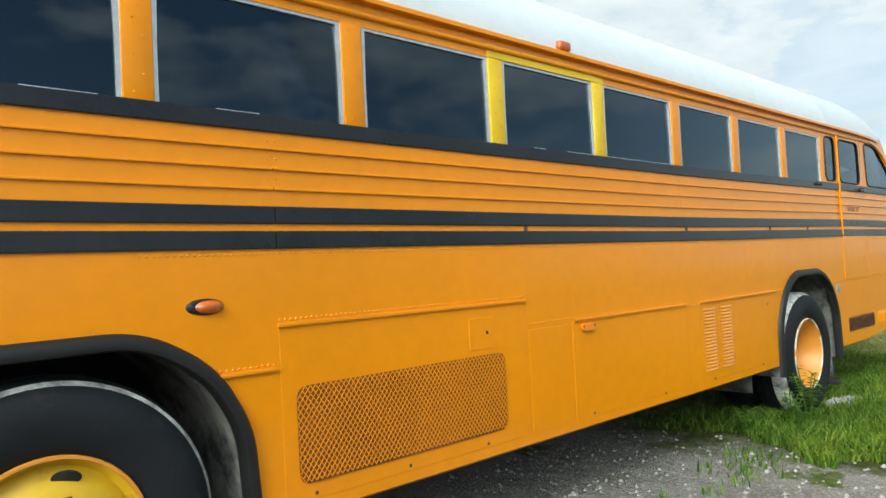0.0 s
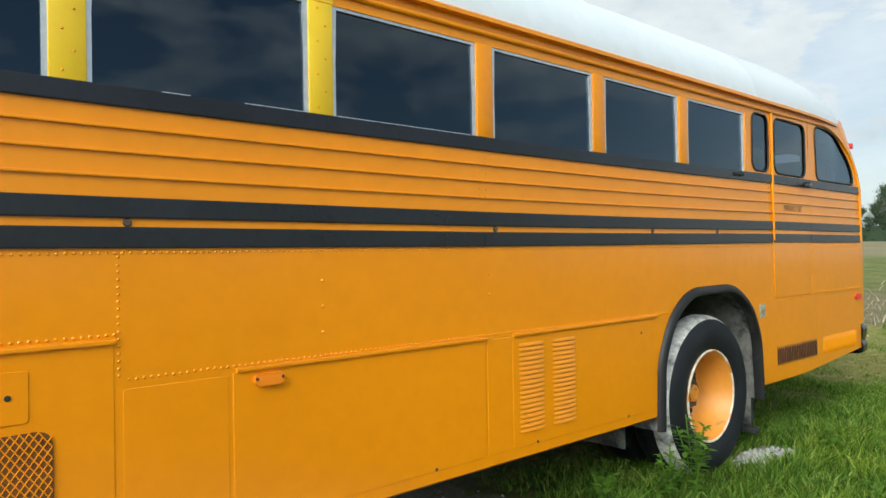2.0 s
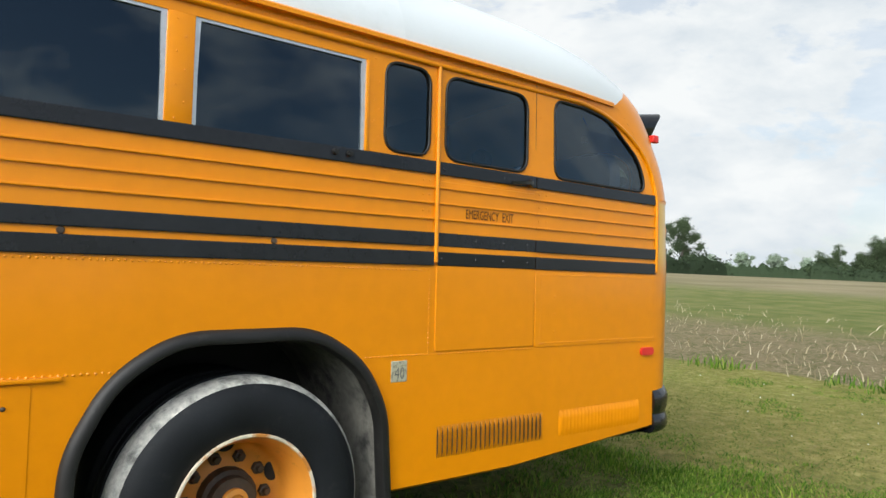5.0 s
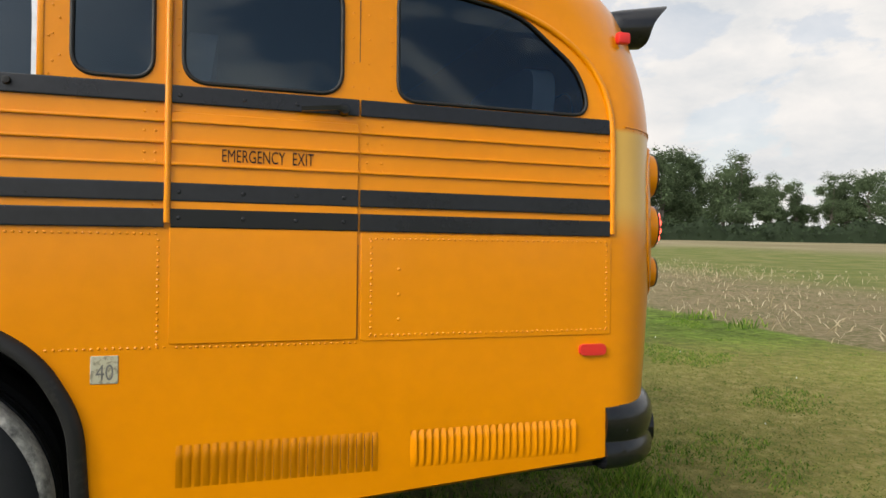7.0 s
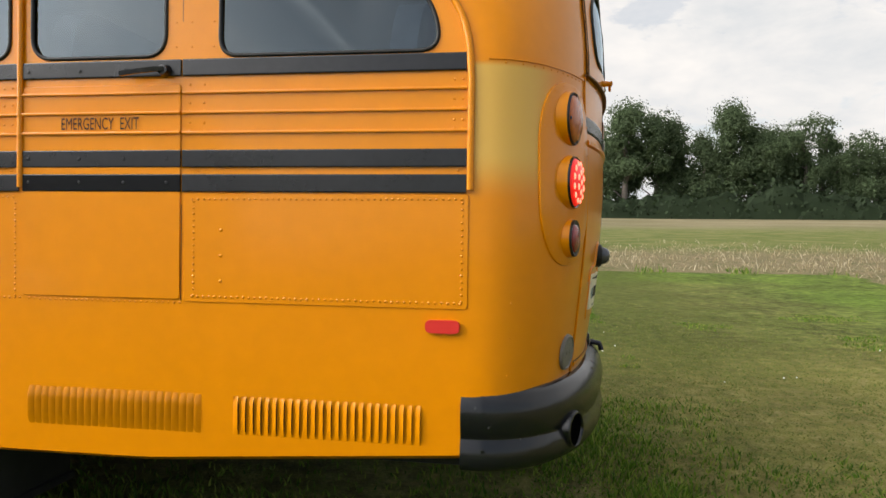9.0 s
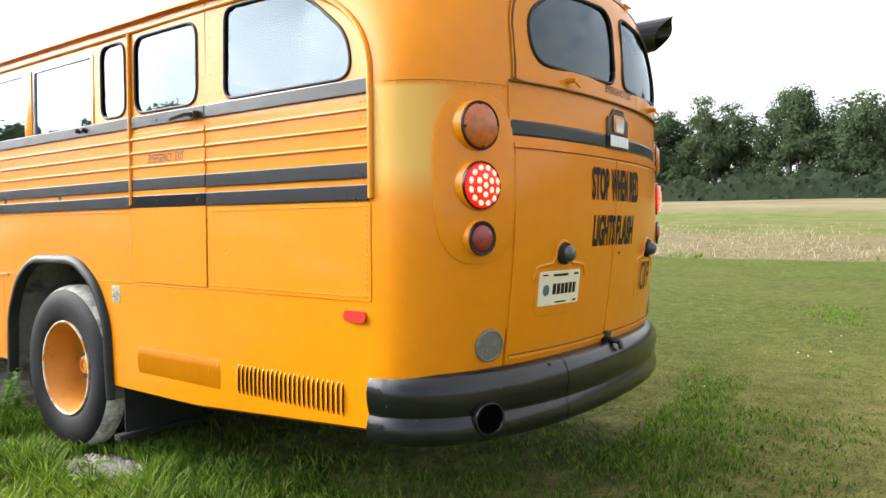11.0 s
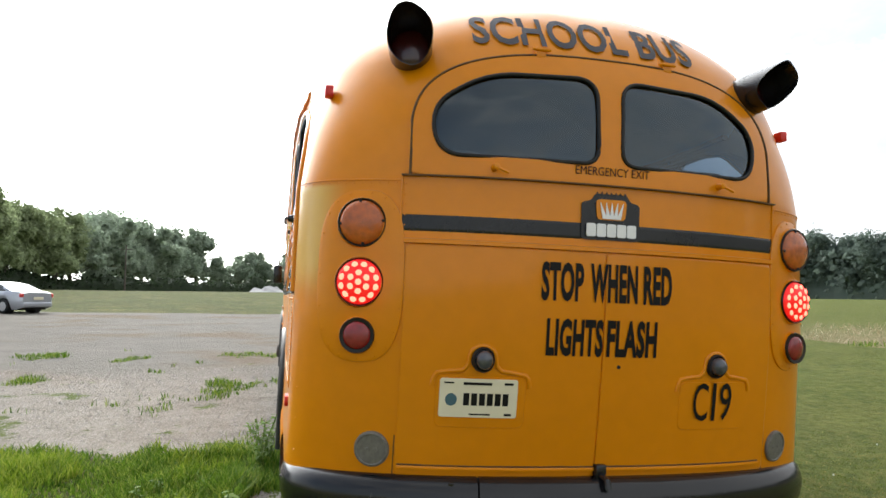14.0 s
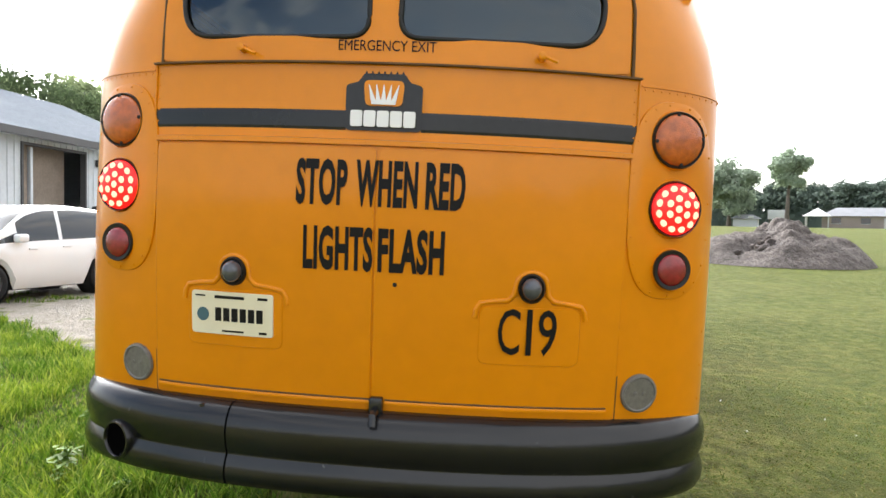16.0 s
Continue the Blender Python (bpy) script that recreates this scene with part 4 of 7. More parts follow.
part("mud_flap", B(6.86, 6.875, SIDE + 0.06, SIDE + 0.58, 0.27, 0.62, 0.004), DARK, bus, "black rubber mud flap")
part("dried_mud", B(6.852, 6.858, SIDE + 0.07, SIDE + 0.57, 0.28, 0.62, 0.002), MUD, bus, "pale dried mud on the flap")
part("flap_bracket", B(6.82, 6.885, SIDE + 0.02, SIDE + 0.60, 0.23, 0.262, 0.005), DARK, bus, "dark metal flap bar")
part("mud_flap", B(5.57, 5.585, SIDE + 0.22, SIDE + 0.58, 0.33, 0.60, 0.004), MUD, bus, "muddy rubber flap")
for a, b in ((XF + 0.3, -0.10), (1.27, 5.52), (6.89, 8.95)):
    part("underbody", B(a, b, SIDE + 0.10, FAR - 0.10, 0.56, 0.80, 0.02), DARK, bus, "black underbody")
part("bus_floor", B(XF + 0.1, 8.95, SIDE + 0.06, FAR - 0.06, 1.26, 1.30), DARK, bus)
for i in range(5):
    part("frame_crossmember", B(1.7 + 0.85 * i, 1.82 + 0.85 * i, SIDE + 0.35, FAR - 0.35, 0.42, 0.58, 0.01), DARK, bus)
part("fuel_tank", B(2.9, 4.1, SIDE + 0.45, FAR - 0.6, 0.36, 0.58, 0.05, 3), DARK, bus)

# front wall closes the body
bm = bmesh.new()
fp = [(y, z) for y, z in prof] + [(FAR, 0.6), (SIDE, 0.6)]
n = len(fp)
rings = []
for dx, k in ((0, 1.0), (-0.18, 0.97), (-0.34, 0.88)):
    rings.append([bm.verts.new((XF + dx, CY + (y - CY) * k, 1.6 + (z - 1.6) * k)) for y, z in fp])
for a, b in zip(rings, rings[1:]):
    for i in range(n):
        j = (i + 1) % n
        bm.faces.new((a[i], a[j], b[j], b[i]))
bm.faces.new(rings[-1])
bmesh.ops.recalc_face_normals(bm, faces=bm.faces)
part("front_cap", bm, PAINT, bus, "rounded yellow front end", 50)
mir = part("mirror_arm", sweep([(XF + 0.02, SIDE - 0.005, 2.25), (XF - 0.1, SIDE - 0.10, 2.2), (XF - 0.1, SIDE - 0.12, 2.0)], circle(0.012, 6)), BLACKM, bus, "black door mirror on an arm")
part("mirror_head", B(XF - 0.16, XF - 0.08, SIDE - 0.20, SIDE - 0.05, 1.72, 2.05, 0.03, 3), BLACKM, mir)

# seats seen dimly through the glass
def seat(x, y):
    s = part("passenger_seat", box(bmesh.new(), x - 0.02, x + 0.40, y - 0.42, y + 0.42, 1.62, 1.74, 0.04, 3), SEAT, bus, "pale grey vinyl bench seat")
    b = bmesh.new()
    out = round_poly([(y - 0.42, 1.66), (y + 0.42, 1.66), (y + 0.42, 2.26), (y - 0.42, 2.26)], 0.14, 6)
    sheet(b, out, lambda u, v, d, x=x: Vector((x + 0.42 + (v - 1.66) * 0.12 + d, u, v)), 0.10)
    part("backrest", b, SEAT, s)
    part("seat_stand", B(x + 0.1, x + 0.3, y - 0.3, y + 0.3, 1.30, 1.63), DARK, s)


for x in (5.1, 5.93, 6.76, 8.12):
    for y in (SIDE + 0.52, FAR - 0.52):
        seat(x, y)


# ---- bus: rear ----
def bent(y0, y1, z0, z1, proud, mat, name, label="", r=0.02, parent=None, ny=24, nz=4):
    """A raised plate that follows the rounded rear."""
    bm = bmesh.new()
    out = round_poly([(y0, z0), (y1, z0), (y1, z1), (y0, z1)], r, 4)
    full = []
    for i, p in enumerate(out):
        q = out[(i + 1) % len(out)]
        k = max(1, int(math.hypot(q[0] - p[0], q[1] - p[1]) / 0.06))
        full += [(p[0] + (q[0] - p[0]) * j / k, p[1] + (q[1] - p[1]) * j / k) for j in range(k)]
    c = Vector(((y0 + y1) / 2, (z0 + z1) / 2))
    rings = [[bm.verts.new(on_rear(u, v, 0)) for u, v in full], [bm.verts.new(on_rear(u, v, -proud * 0.7)) for u, v in full]]
    for f in (0.985, 0.8, 0.6, 0.4, 0.2, 0.06):
        rings.append([bm.verts.new(on_rear(c.x + (u - c.x) * f, c.y + (v - c.y) * f, -proud)) for u, v in full])
    m = len(full)
    for a, b in zip(rings, rings[1:]):
        for i in range(m):
            j = (i + 1) % m
            bm.faces.new((a[i], a[j], b[j], b[i]))
    bm.faces.new(rings[-1])
    bmesh.ops.recalc_face_normals(bm, faces=bm.faces)
    return part(name, bm, mat, parent or bus, label, 12)


def bent_strip(y0, y1, z0, z1, proud, mat, name, label="", parent=None, n=24):
    bm = bmesh.new()
    e = (z1 - z0) * 0.15
    rings = [[bm.verts.new(on_rear(y0 + (y1 - y0) * i / n, z, -d)) for z, d in ((z0, 0), (z0 + e, proud), (z1 - e, proud), (z1, 0))] for i in range(n + 1)]
    for a, b in zip(rings, rings[1:]):
        for k in range(3):
            bm.faces.new((a[k], a[k + 1], b[k + 1], b[k]))
    bm.faces.new(rings[0])
    bm.faces.new(rings[-1][::-1])
    bmesh.ops.recalc_face_normals(bm, faces=bm.faces)
    return part(name, bm, mat, parent or bus, label, 6)


EP = 0.007
bent(2.803, 3.588, 0.852, 1.735, EP, PAINT, "engine_door", "yellow rear engine door")
bent(3.594, 4.417, 0.852, 1.735, EP, PAINT, "engine_door", "yellow rear engine door")
bent_strip(2.797, 4.423, 1.738, 1.760, 0.014, PAINT, "drip_moulding", "raised moulding above the engine doors")
bent_strip(2.796, 2.8005, 0.845, 1.735, 0.001, SEAM, "door_gap", n=2)
bent_strip(4.4195, 4.424, 0.845, 1.735, 0.001, SEAM, "door_gap", n=2)
bent_strip(2.737, 3.482, 1.788, 1.852, 0.002, STRIPE, "stripe", "charcoal rear stripe")
bent_strip(3.728, 4.470, 1.788, 1.852, 0.002, STRIPE, "stripe", "charcoal rear stripe")
for s in (-1, 1):
    k = RIGHT if s > 0 else 1.0
    y0, y1 = sorted((CY + s * 0.835, CY + s * 1.206 * k))
    bent_strip(y0, y1, 1.982, 1.990, 0.004, PAINT, "panel_lap", "lapped panel seam")
    ys = CY + s * 0.828
    part("panel_lap", sweep([on_rear(ys, z, -0.003) for z in (1.745, 1.85, 1.93, 2.0)], circle(0.004, 6), up=Vector((1, 0, 0))), PAINT, bus)


def rrun(y0, z0, y1, z1, gap, proud=0.0):
    n = max(1, int(round(math.hypot(y1 - y0, z1 - z0) / gap)))
    out = []
    for i in range(n + 1):
        y, z = y0 + (y1 - y0) * i / n, z0 + (z1 - z0) * i / n
        p = on_rear(y, z, -proud)
        out.append((p, (on_rear(y, z, -0.05) - on_rear(y, z, 0)).normalized()))
    return out


rivets([q for s in (-1, 1) for q in rrun(CY + s * 0.85, 1.974, CY + s * (1.19 if s < 0 else 1.15), 1.974, 0.03) + rrun(CY + s * 0.815, 1.77, CY + s * 0.815, 1.97, 0.04) + rrun(CY + s * (1.18 if s < 0 else 1.14), 0.90, CY + s * (1.18 if s < 0 else 1.14), 1.15, 0.12)], OUT, 0.005)
rivets(rrun(2.83, 1.750, 4.39, 1.750, 0.06, 0.013), OUT, 0.004)

for word, y0, y1, z0, z1 in (("STOP", 3.325, 3.497, 1.540, 1.693), ("WHEN", 3.525, 3.728, 1.541, 1.693), ("RED", 3.754, 3.882, 1.541, 1.693), ("LIGHTS", 3.354, 3.588, 1.328, 1.475), ("FLASH", 3.605, 3.823, 1.328, 1.475)):
    lettering(word, lambda u, v, d: on_rear(u, v, d - EP), y0, y1, z0, z1, INK, bus, 0.04, "bold black lettering, one word of STOP WHEN RED LIGHTS FLASH", spacing=1.06)
lettering("EMERGENCY EXIT", lambda u, v, d: on_rear(u, v, d - 0.008), 3.450, 3.768, 2.044, 2.078, INK, bus, 0.0, "small black EMERGENCY EXIT lettering")
for word, y0, y1 in (("C", 4.008, 4.080), ("1", 4.101, 4.119), ("9", 4.140, 4.200)):
    lettering(word, lambda u, v, d: on_rear(u, v, d - EP - 0.0055), y0, y1, 1.076, 1.231, INK, bus, 0.004, "black character of the fleet number C19")
lettering("SCHOOL BUS", on_rear, 3.055, 4.040, 2.572, 2.738, FADED, bus, 0.022, "large faded dark SCHOOL BUS lettering", 0.007, 1.02)

# maker's badge, drawn as plain shapes
def badge_plate(pts, lift, mat, name, parent, r=0.01):
    bm = bmesh.new()
    sheet(bm, round_poly(pts, r, 4), lambda u, v, d: on_rear(u, v, d - lift), 0.004)
    return part(name, bm, mat, parent)


bd = badge_plate([(3.480, 1.788), (3.730, 1.788), (3.730, 1.935), (3.690, 1.945), (3.672, 1.972), (3.538, 1.972), (3.520, 1.945), (3.480, 1.935)], 0.003, STRIPE, "badge", bus, 0.016)
bd["label"] = "dark maker's badge with a yellow crown shape"
badge_plate([(3.545, 1.868), (3.665, 1.868), (3.672, 1.95), (3.538, 1.95)], 0.008, PAINT, "badge_panel", bd, 0.02)
for k in range(5):
    x = 3.605 + (k - 2) * 0.017
    badge_plate([(x - 0.008, 1.885), (x + 0.008, 1.885), (x + (k - 2) * 0.008, 1.94)], 0.0135, WHITEV, "crown_point", bd, 0.001)
badge_plate([(3.565, 1.872), (3.645, 1.872), (3.645, 1.886), (3.565, 1.886)], 0.0135, WHITEV, "crown_base", bd, 0.003)
for k in range(5):
    x = 3.499 + k * 0.0432
    badge_plate([(x, 1.800), (x + 0.039, 1.800), (x + 0.039, 1.852), (x, 1.852)], 0.0135, WHITEV, "badge_bar", bd, 0.008)
for k in range(7):
    x = 3.545 + k * 0.020
    badge_plate([(x - 0.006, 1.965), (x + 0.006, 1.965), (x, 1.985)], 0.004, STRIPE, "badge_bead", bd, 0.004)

# number plate, plate lamps and brows
def brow(yc, y0, y1, z):
    """A pressed lip that drops at both ends and arches over a small domed lamp."""
    pts = [(y0, z - 0.045), (y0 + 0.004, z - 0.018), (y0 + 0.016, z + 0.004), (y0 + 0.06, z + 0.012), (yc - 0.075, z + 0.016), (yc - 0.055, z + 0.036), (yc - 0.050, z + 0.070)]
    pts += [(yc + 0.050 * math.sin(t), z + 0.070 + 0.042 * math.cos(t)) for t in [math.pi * (k / 8 - 0.5) for k in range(1, 8)]]
    pts += [(yc + 0.050, z + 0.070), (yc + 0.055, z + 0.036), (yc + 0.075, z + 0.016), (y1 - 0.06, z + 0.010), (y1 - 0.016, z + 0.002), (y1 - 0.004, z - 0.018), (y1, z - 0.045)]
    b = part("lamp_brow", sweep([on_rear(y, zz, -EP) for y, zz in pts], circle(0.009, 10, 0.8), up=Vector((1, 0, 0))), PAINT, bus, "pressed yellow brow over the lamp", 80)
    c = on_rear(yc, z + 0.060, -EP)
    q = Matrix.Translation(c) @ pose(0, 0, 0, 0, 92)
    seat_ = part("lamp_gasket", lathe([(0.047, -0.01), (0.047, 0.014), (0.042, 0.022), (0.037, 0.018), (0.035, 0.0)], 28, q @ Matrix.Diagonal((1.05, 0.95, 1, 1))), RUBBER, b, "black lamp gasket", 50)
    part("plate_lamp", lathe([(0.038, 0.008), (0.037, 0.028), (0.032, 0.044), (0.020, 0.054), (0, 0.057)], 24, q @ Matrix.Diagonal((1.0, 0.9, 1, 1))), LAMPG, seat_, "smoky grey domed plate lamp", 50)


brow(3.112, 2.925, 3.300, 1.246)
brow(4.112, 3.930, 4.295, 1.240)
for y0, y1, z1 in ((2.940, 3.285, 1.240), (3.945, 4.280, 1.234)):
    bent(y0, y1, z1 - 0.195, z1, EP + 0.003, PAINT, "pressed_panel", "shallow pressed yellow panel below the brow", 0.03)
np_ = bent(2.955, 3.254, 1.084, 1.232, 0.015, PLATE, "number_plate", "cream number plate with unreadable dark marks", 0.012)
for y0, y1, z0, z1 in [(2.972, 3.008, 1.212, 1.220), (3.044, 3.152, 1.207, 1.221), (3.200, 3.235, 1.209, 1.221), (3.07, 3.15, 1.093, 1.101), (3.205, 3.232, 1.092, 1.103)] + [(3.046 + 0.030 * i, 3.068 + 0.030 * i, 1.122, 1.186) for i in range(6)]:
    bent_strip(y0, y1, z0, z1, 0.0165, INK, "plate_mark", parent=np_, n=2)
bm = bmesh.new()
sheet(bm, [(3.000 + 0.022 * math.cos(t), 1.152 + 0.024 * math.sin(t)) for t in [2 * math.pi * i / 18 for i in range(18)]], lambda u, v, d: on_rear(u, v, d - 0.0155), 0.001)
part("plate_seal", bm, BLUEV, np_)

# tail lamps in oval pods
def tail_lamp(s):
    yc = CY + s * 0.972
    out = [(CY + s * (0.965 + 0.158 * math.copysign(abs(math.cos(t)) ** 0.75, math.cos(t))), 1.610 + 0.335 * math.copysign(abs(math.sin(t)) ** 0.62, math.sin(t))) for t in [2 * math.pi * i / 56 for i in range(56)]]
    bm = bmesh.new()
    rings = []
    c = Vector((yc, 1.61))
    for f, d in ((1.0, 0.0), (0.995, 0.006), (0.95, 0.009), (0.7, 0.009), (0.4, 0.009), (0.1, 0.009)):
        rings.append([bm.verts.new(on_rear(c.x + (u - c.x) * f, c.y + (v - c.y) * f, -d)) for u, v in out])
    for a, b in zip(rings, rings[1:]):
        for i in range(56):
            j = (i + 1) % 56
            bm.faces.new((a[i], a[j], b[j], b[i]))
    bm.faces.new(rings[-1])
    bmesh.ops.recalc_face_normals(bm, faces=bm.faces)
    pod = part("lamp_pod", bm, PAINT, bus, "oval yellow lamp housing plate", 40)
    for z, r, kind in ((1.822, 0.090, 0), (1.590, 0.090, 1), (1.385, 0.064, 2)):
        x = (9.150, 9.156, 9.158)[kind]
        inner = 0.84 if kind == 2 else 0.975
        m = pose(x, yc, z, 0, 0, s * 16) @ pose(0, 0, 0, 0, 90)
        bucket = part("lamp_bucket", lathe([(r * 1.45, -0.20), (r * 1.22, -0.06), (r * 1.12, -0.006), (r * 1.07, 0.004), (r * 1.02, 0.0), (r * 1.0, -0.012)], 36, m), PAINT, pod, "bulged yellow lamp bucket", 60)
        part("lamp_rim", lathe([(r * 1.06, -0.010), (r * 1.075, 0.004), (r * 1.035, 0.012), (r * inner, 0.009), (r * inner * 0.98, 0.003)], 36, m), RUBBER if kind != 1 else BLACKM, bucket, "dark lamp rim", 60)
        dome = [(r * inner * k, 0.006 + 0.026 * math.sqrt(max(0, 1 - k * k)) * (1 if kind < 2 else 0.7)) for k in (1.0, 0.95, 0.85, 0.7, 0.5, 0.25)] + [(0, 0.032 if kind < 2 else 0.024)]
        lens = part("lens", lathe(dome, 36, m), (AMBER, LEDLENS, REDL)[kind], bucket, ("amber lens", "lit red lens", "dark red lens")[kind], 60)
        if kind == 0:
            for a in range(4):
                t = math.pi / 2 * a + 0.1
                part("lens_screw", lathe([(0, 0.006), (0.006, 0.004), (0.007, 0)], 8, m @ pose(r * 0.93 * math.cos(t), r * 0.93 * math.sin(t), 0.014)), DARK, lens)
        if kind == 1:
            spots = [(0, 0)] + [(0.034 * math.cos(2 * math.pi * i / 6), 0.034 * math.sin(2 * math.pi * i / 6)) for i in range(6)] + [(0.067 * math.cos(2 * math.pi * i / 12 + 0.26), 0.067 * math.sin(2 * math.pi * i / 12 + 0.26)) for i in range(12)]
            for a, b in spots:
                q = m @ pose(a, b, 0.006 + 0.026 * math.sqrt(max(0, 1 - (a * a + b * b) / r ** 2)) - 0.001)
                part("led", lathe([(0, 0.003), (0.009, 0.0025), (0.0135, 0)], 10, q), LED, lens, "glowing LED")
    rivets([(on_rear(c.x + (u - c.x) * 0.93, c.y + (v - c.y) * 0.96, -0.009), Vector((1, 0, 0))) for u, v in out[::3]], OUT, 0.0045)


for s in (-1, 1):
    tail_lamp(s)
    c = on_rear(CY + s * 0.892, 0.945, 0)
    nrm = (on_rear(CY + s * 0.892, 0.945, -0.05) - c).normalized()
    q = Matrix.Translation(c) @ nrm.to_track_quat("Z", "Y").to_matrix().to_4x4()
    rf = part("round_reflector", lathe([(0.069, 0), (0.067, 0.010), (0.060, 0.013), (0.056, 0.009), (0, 0.011)], 32, q), REFL, bus, "round grey reflector", 40)
    for k in (-1, 1):
        part("reflector_dot", lathe([(0, 0.005), (0.007, 0.004), (0.009, 0)], 10, q @ pose(0.016 * k, 0, 0.009)), REFL, rf)
    # warning lamps with hoods on the rear shoulders
    base = on_rear(CY + s * (0.81 if s < 0 else 0.75), 2.545 if s < 0 else 2.515, 0.03)
    q = Matrix.Translation(base) @ look((0, 0, 0), (-1.0, -s * (0.22 if s < 0 else 0.40), -0.14 if s > 0 else -0.12)) @ pose(0, 0, 0, 0, 0, 0)
    wl_ = part("warning_lamp", lathe([(0, -0.05), (0.07, -0.04), (0.088, 0.0), (0.092, 0.06), (0.092, 0.075)], 32, q), BLACKM, bus, "roof warning lamp with a black hood", 50)
    hood = bmesh.new()
    rings = []
    for i in range(41):
        t = 2 * math.pi * i / 40
        ln = (0.136 if s > 0 else 0.150) + 0.070 * math.sin(t + (0.5 if s > 0 else 0)) + 0.012 * math.cos(3 * t)
        rings.append([hood.verts.new(q @ Vector((r * math.cos(t), r * math.sin(t), h))) for r, h in ((0.090, 0.03), (0.092, 0.05), (0.088 if s > 0 else 0.097, 0.05 + ln), (0.084 if s > 0 else 0.093, 0.05 + ln), (0.085, 0.06))])
    for a, b in zip(rings, rings[1:]):
        for k in range(4):
            hood.faces.new((a[k], a[k + 1], b[k + 1], b[k]))
    bmesh.ops.recalc_face_normals(hood, faces=hood.faces)
    part("hood", hood, BLACKM, wl_, "black scalloped lamp hood", 50)
    part("lens", lathe([(0.09, 0.06), (0.06, 0.078), (0, 0.085)], 28, q), DARKRED, wl_, "dark red lens", 60)
    c = on_rear(CY + s * (1.115 if s < 0 else 1.066), 2.385, 0)
    part("corner_marker", B(c.x - 0.03, c.x + 0.028, c.y - 0.018, c.y + 0.018, c.z - 0.024, c.z + 0.024, 0.007), REDM, bus, "small red corner marker")
for y in (3.32, 3.88):
    c = on_rear(y, 2.545, -0.004)
    h = part("hatch_hinge", B(c.x - 0.03, c.x + 0.016, y - 0.022, y + 0.022, c.z - 0.03, c.z + 0.02, 0.006), PAINT, bus, "yellow hatch hinge")
    part("hinge_pin", sweep([(c.x + 0.018, y - 0.04, c.z + 0.006), (c.x + 0.018, y + 0.035, c.z + 0.006)], circle(0.007, 8)), PAINT, h)
for y in (3.125, 4.105):
    c = on_rear(y, 2.045, -0.008)
    h = part("hatch_hook", lathe([(0.014, 0), (0.010, 0.03), (0.013, 0.04), (0, 0.045)], 12, Matrix.Translation(c) @ pose(0, 0, 0, 0, 90)), PAINT, bus, "small hatch fastener")
    part("hook_arm", sweep([c + Vector((0.03, 0.0, 0)), c + Vector((0.035, 0.05, -0.02))], circle(0.006, 6)), PAINT, h)
for y in (3.40, 3.62):
    c = Vector((rear_x(y, 3.085), y, 3.085))
    part("roof_marker", B(c.x - 0.05, c.x + 0.03, y - 0.03, y + 0.03, c.z - 0.03, c.z + 0.012, 0.008), REDM, bus, "small red roof marker")
part("roof_lamp", B(3.07, 3.165, SIDE - 0.03, SIDE + 0.05, 2.53, 2.585, 0.018, 3), AMBER, bus, "small amber roof-edge lamp")

# bumper: two rolled bars wrapped round the rear
def bumper_path(off, z):
    pts = []
    for i in range(61):
        th = math.pi * (i / 60 - 0.5)
        y = CY + HALF * math.sin(th) * (RIGHT if th > 0 else 1.0)
        p = on_rear(min(max(y, SIDE + 0.002), FAR - 0.002), 1.62, 0)
        p.z = z
        o = Vector((math.cos(th) * HALF, math.sin(th) * 0.55, 0)).normalized()
        pts.append(p + o * off)
    a, b = pts[0].copy(), pts[-1].copy()
    a.x, b.x = 8.782, 8.782
    return [a] + pts + [b]


# one pressed section with two rolls, in a short and a long piece
ROLLS = [(-0.1, 0.862), (-0.02, 0.862), (0.014, 0.857), (0.036, 0.840), (0.052, 0.808), (0.058, 0.780), (0.056, 0.750), (0.049, 0.714), (0.043, 0.699), (0.040, 0.692), (0.043, 0.685), (0.052, 0.664), (0.058, 0.638), (0.056, 0.612), (0.044, 0.588), (0.02, 0.575), (-0.1, 0.573)]
whole = bumper_path(-0.037, 0)
cut = max(i for i, p in enumerate(whole) if p.y < 3.118)
e1 = whole[cut].lerp(whole[cut + 1], (3.114 - whole[cut].y) / (whole[cut + 1].y - whole[cut].y))
e2 = whole[cut].lerp(whole[cut + 1], (3.121 - whole[cut].y) / (whole[cut + 1].y - whole[cut].y))
bmp = part("bumper", sweep([p for p in whole[:cut + 1] if (p - e1).length > 0.004] + [e1], ROLLS), BLACKM, bus, "black two-roll rear bumper", 50)
part("bumper_section", sweep([e2] + [p for p in whole[cut + 1:] if (p - e2).length > 0.004], ROLLS), BLACKM, bmp, "", 50)
part("bumper_backing", sweep(whole[8:-8], [(-0.10, 0.598), (-0.02, 0.598), (-0.02, 0.855), (-0.10, 0.855)]), DARK, bmp)
near = min(whole, key=lambda p: abs(p.y - 2.70))
k = whole.index(near)
nrm = (whole[k + 1] - whole[k - 1]).cross(Vector((0, 0, 1))).normalized()
q = Matrix.Translation(Vector((near.x, near.y, 0.675)) + nrm * 0.054) @ nrm.to_track_quat("Z", "Y").to_matrix().to_4x4()
part("exhaust_pipe", lathe([(0.074, -0.05), (0.070, 0.004), (0.066, 0.013), (0.060, 0.014), (0.055, 0.006), (0.054, -0.05)], 28, q), BLACKM, bmp, "black exhaust outlet on the bumper", 50)
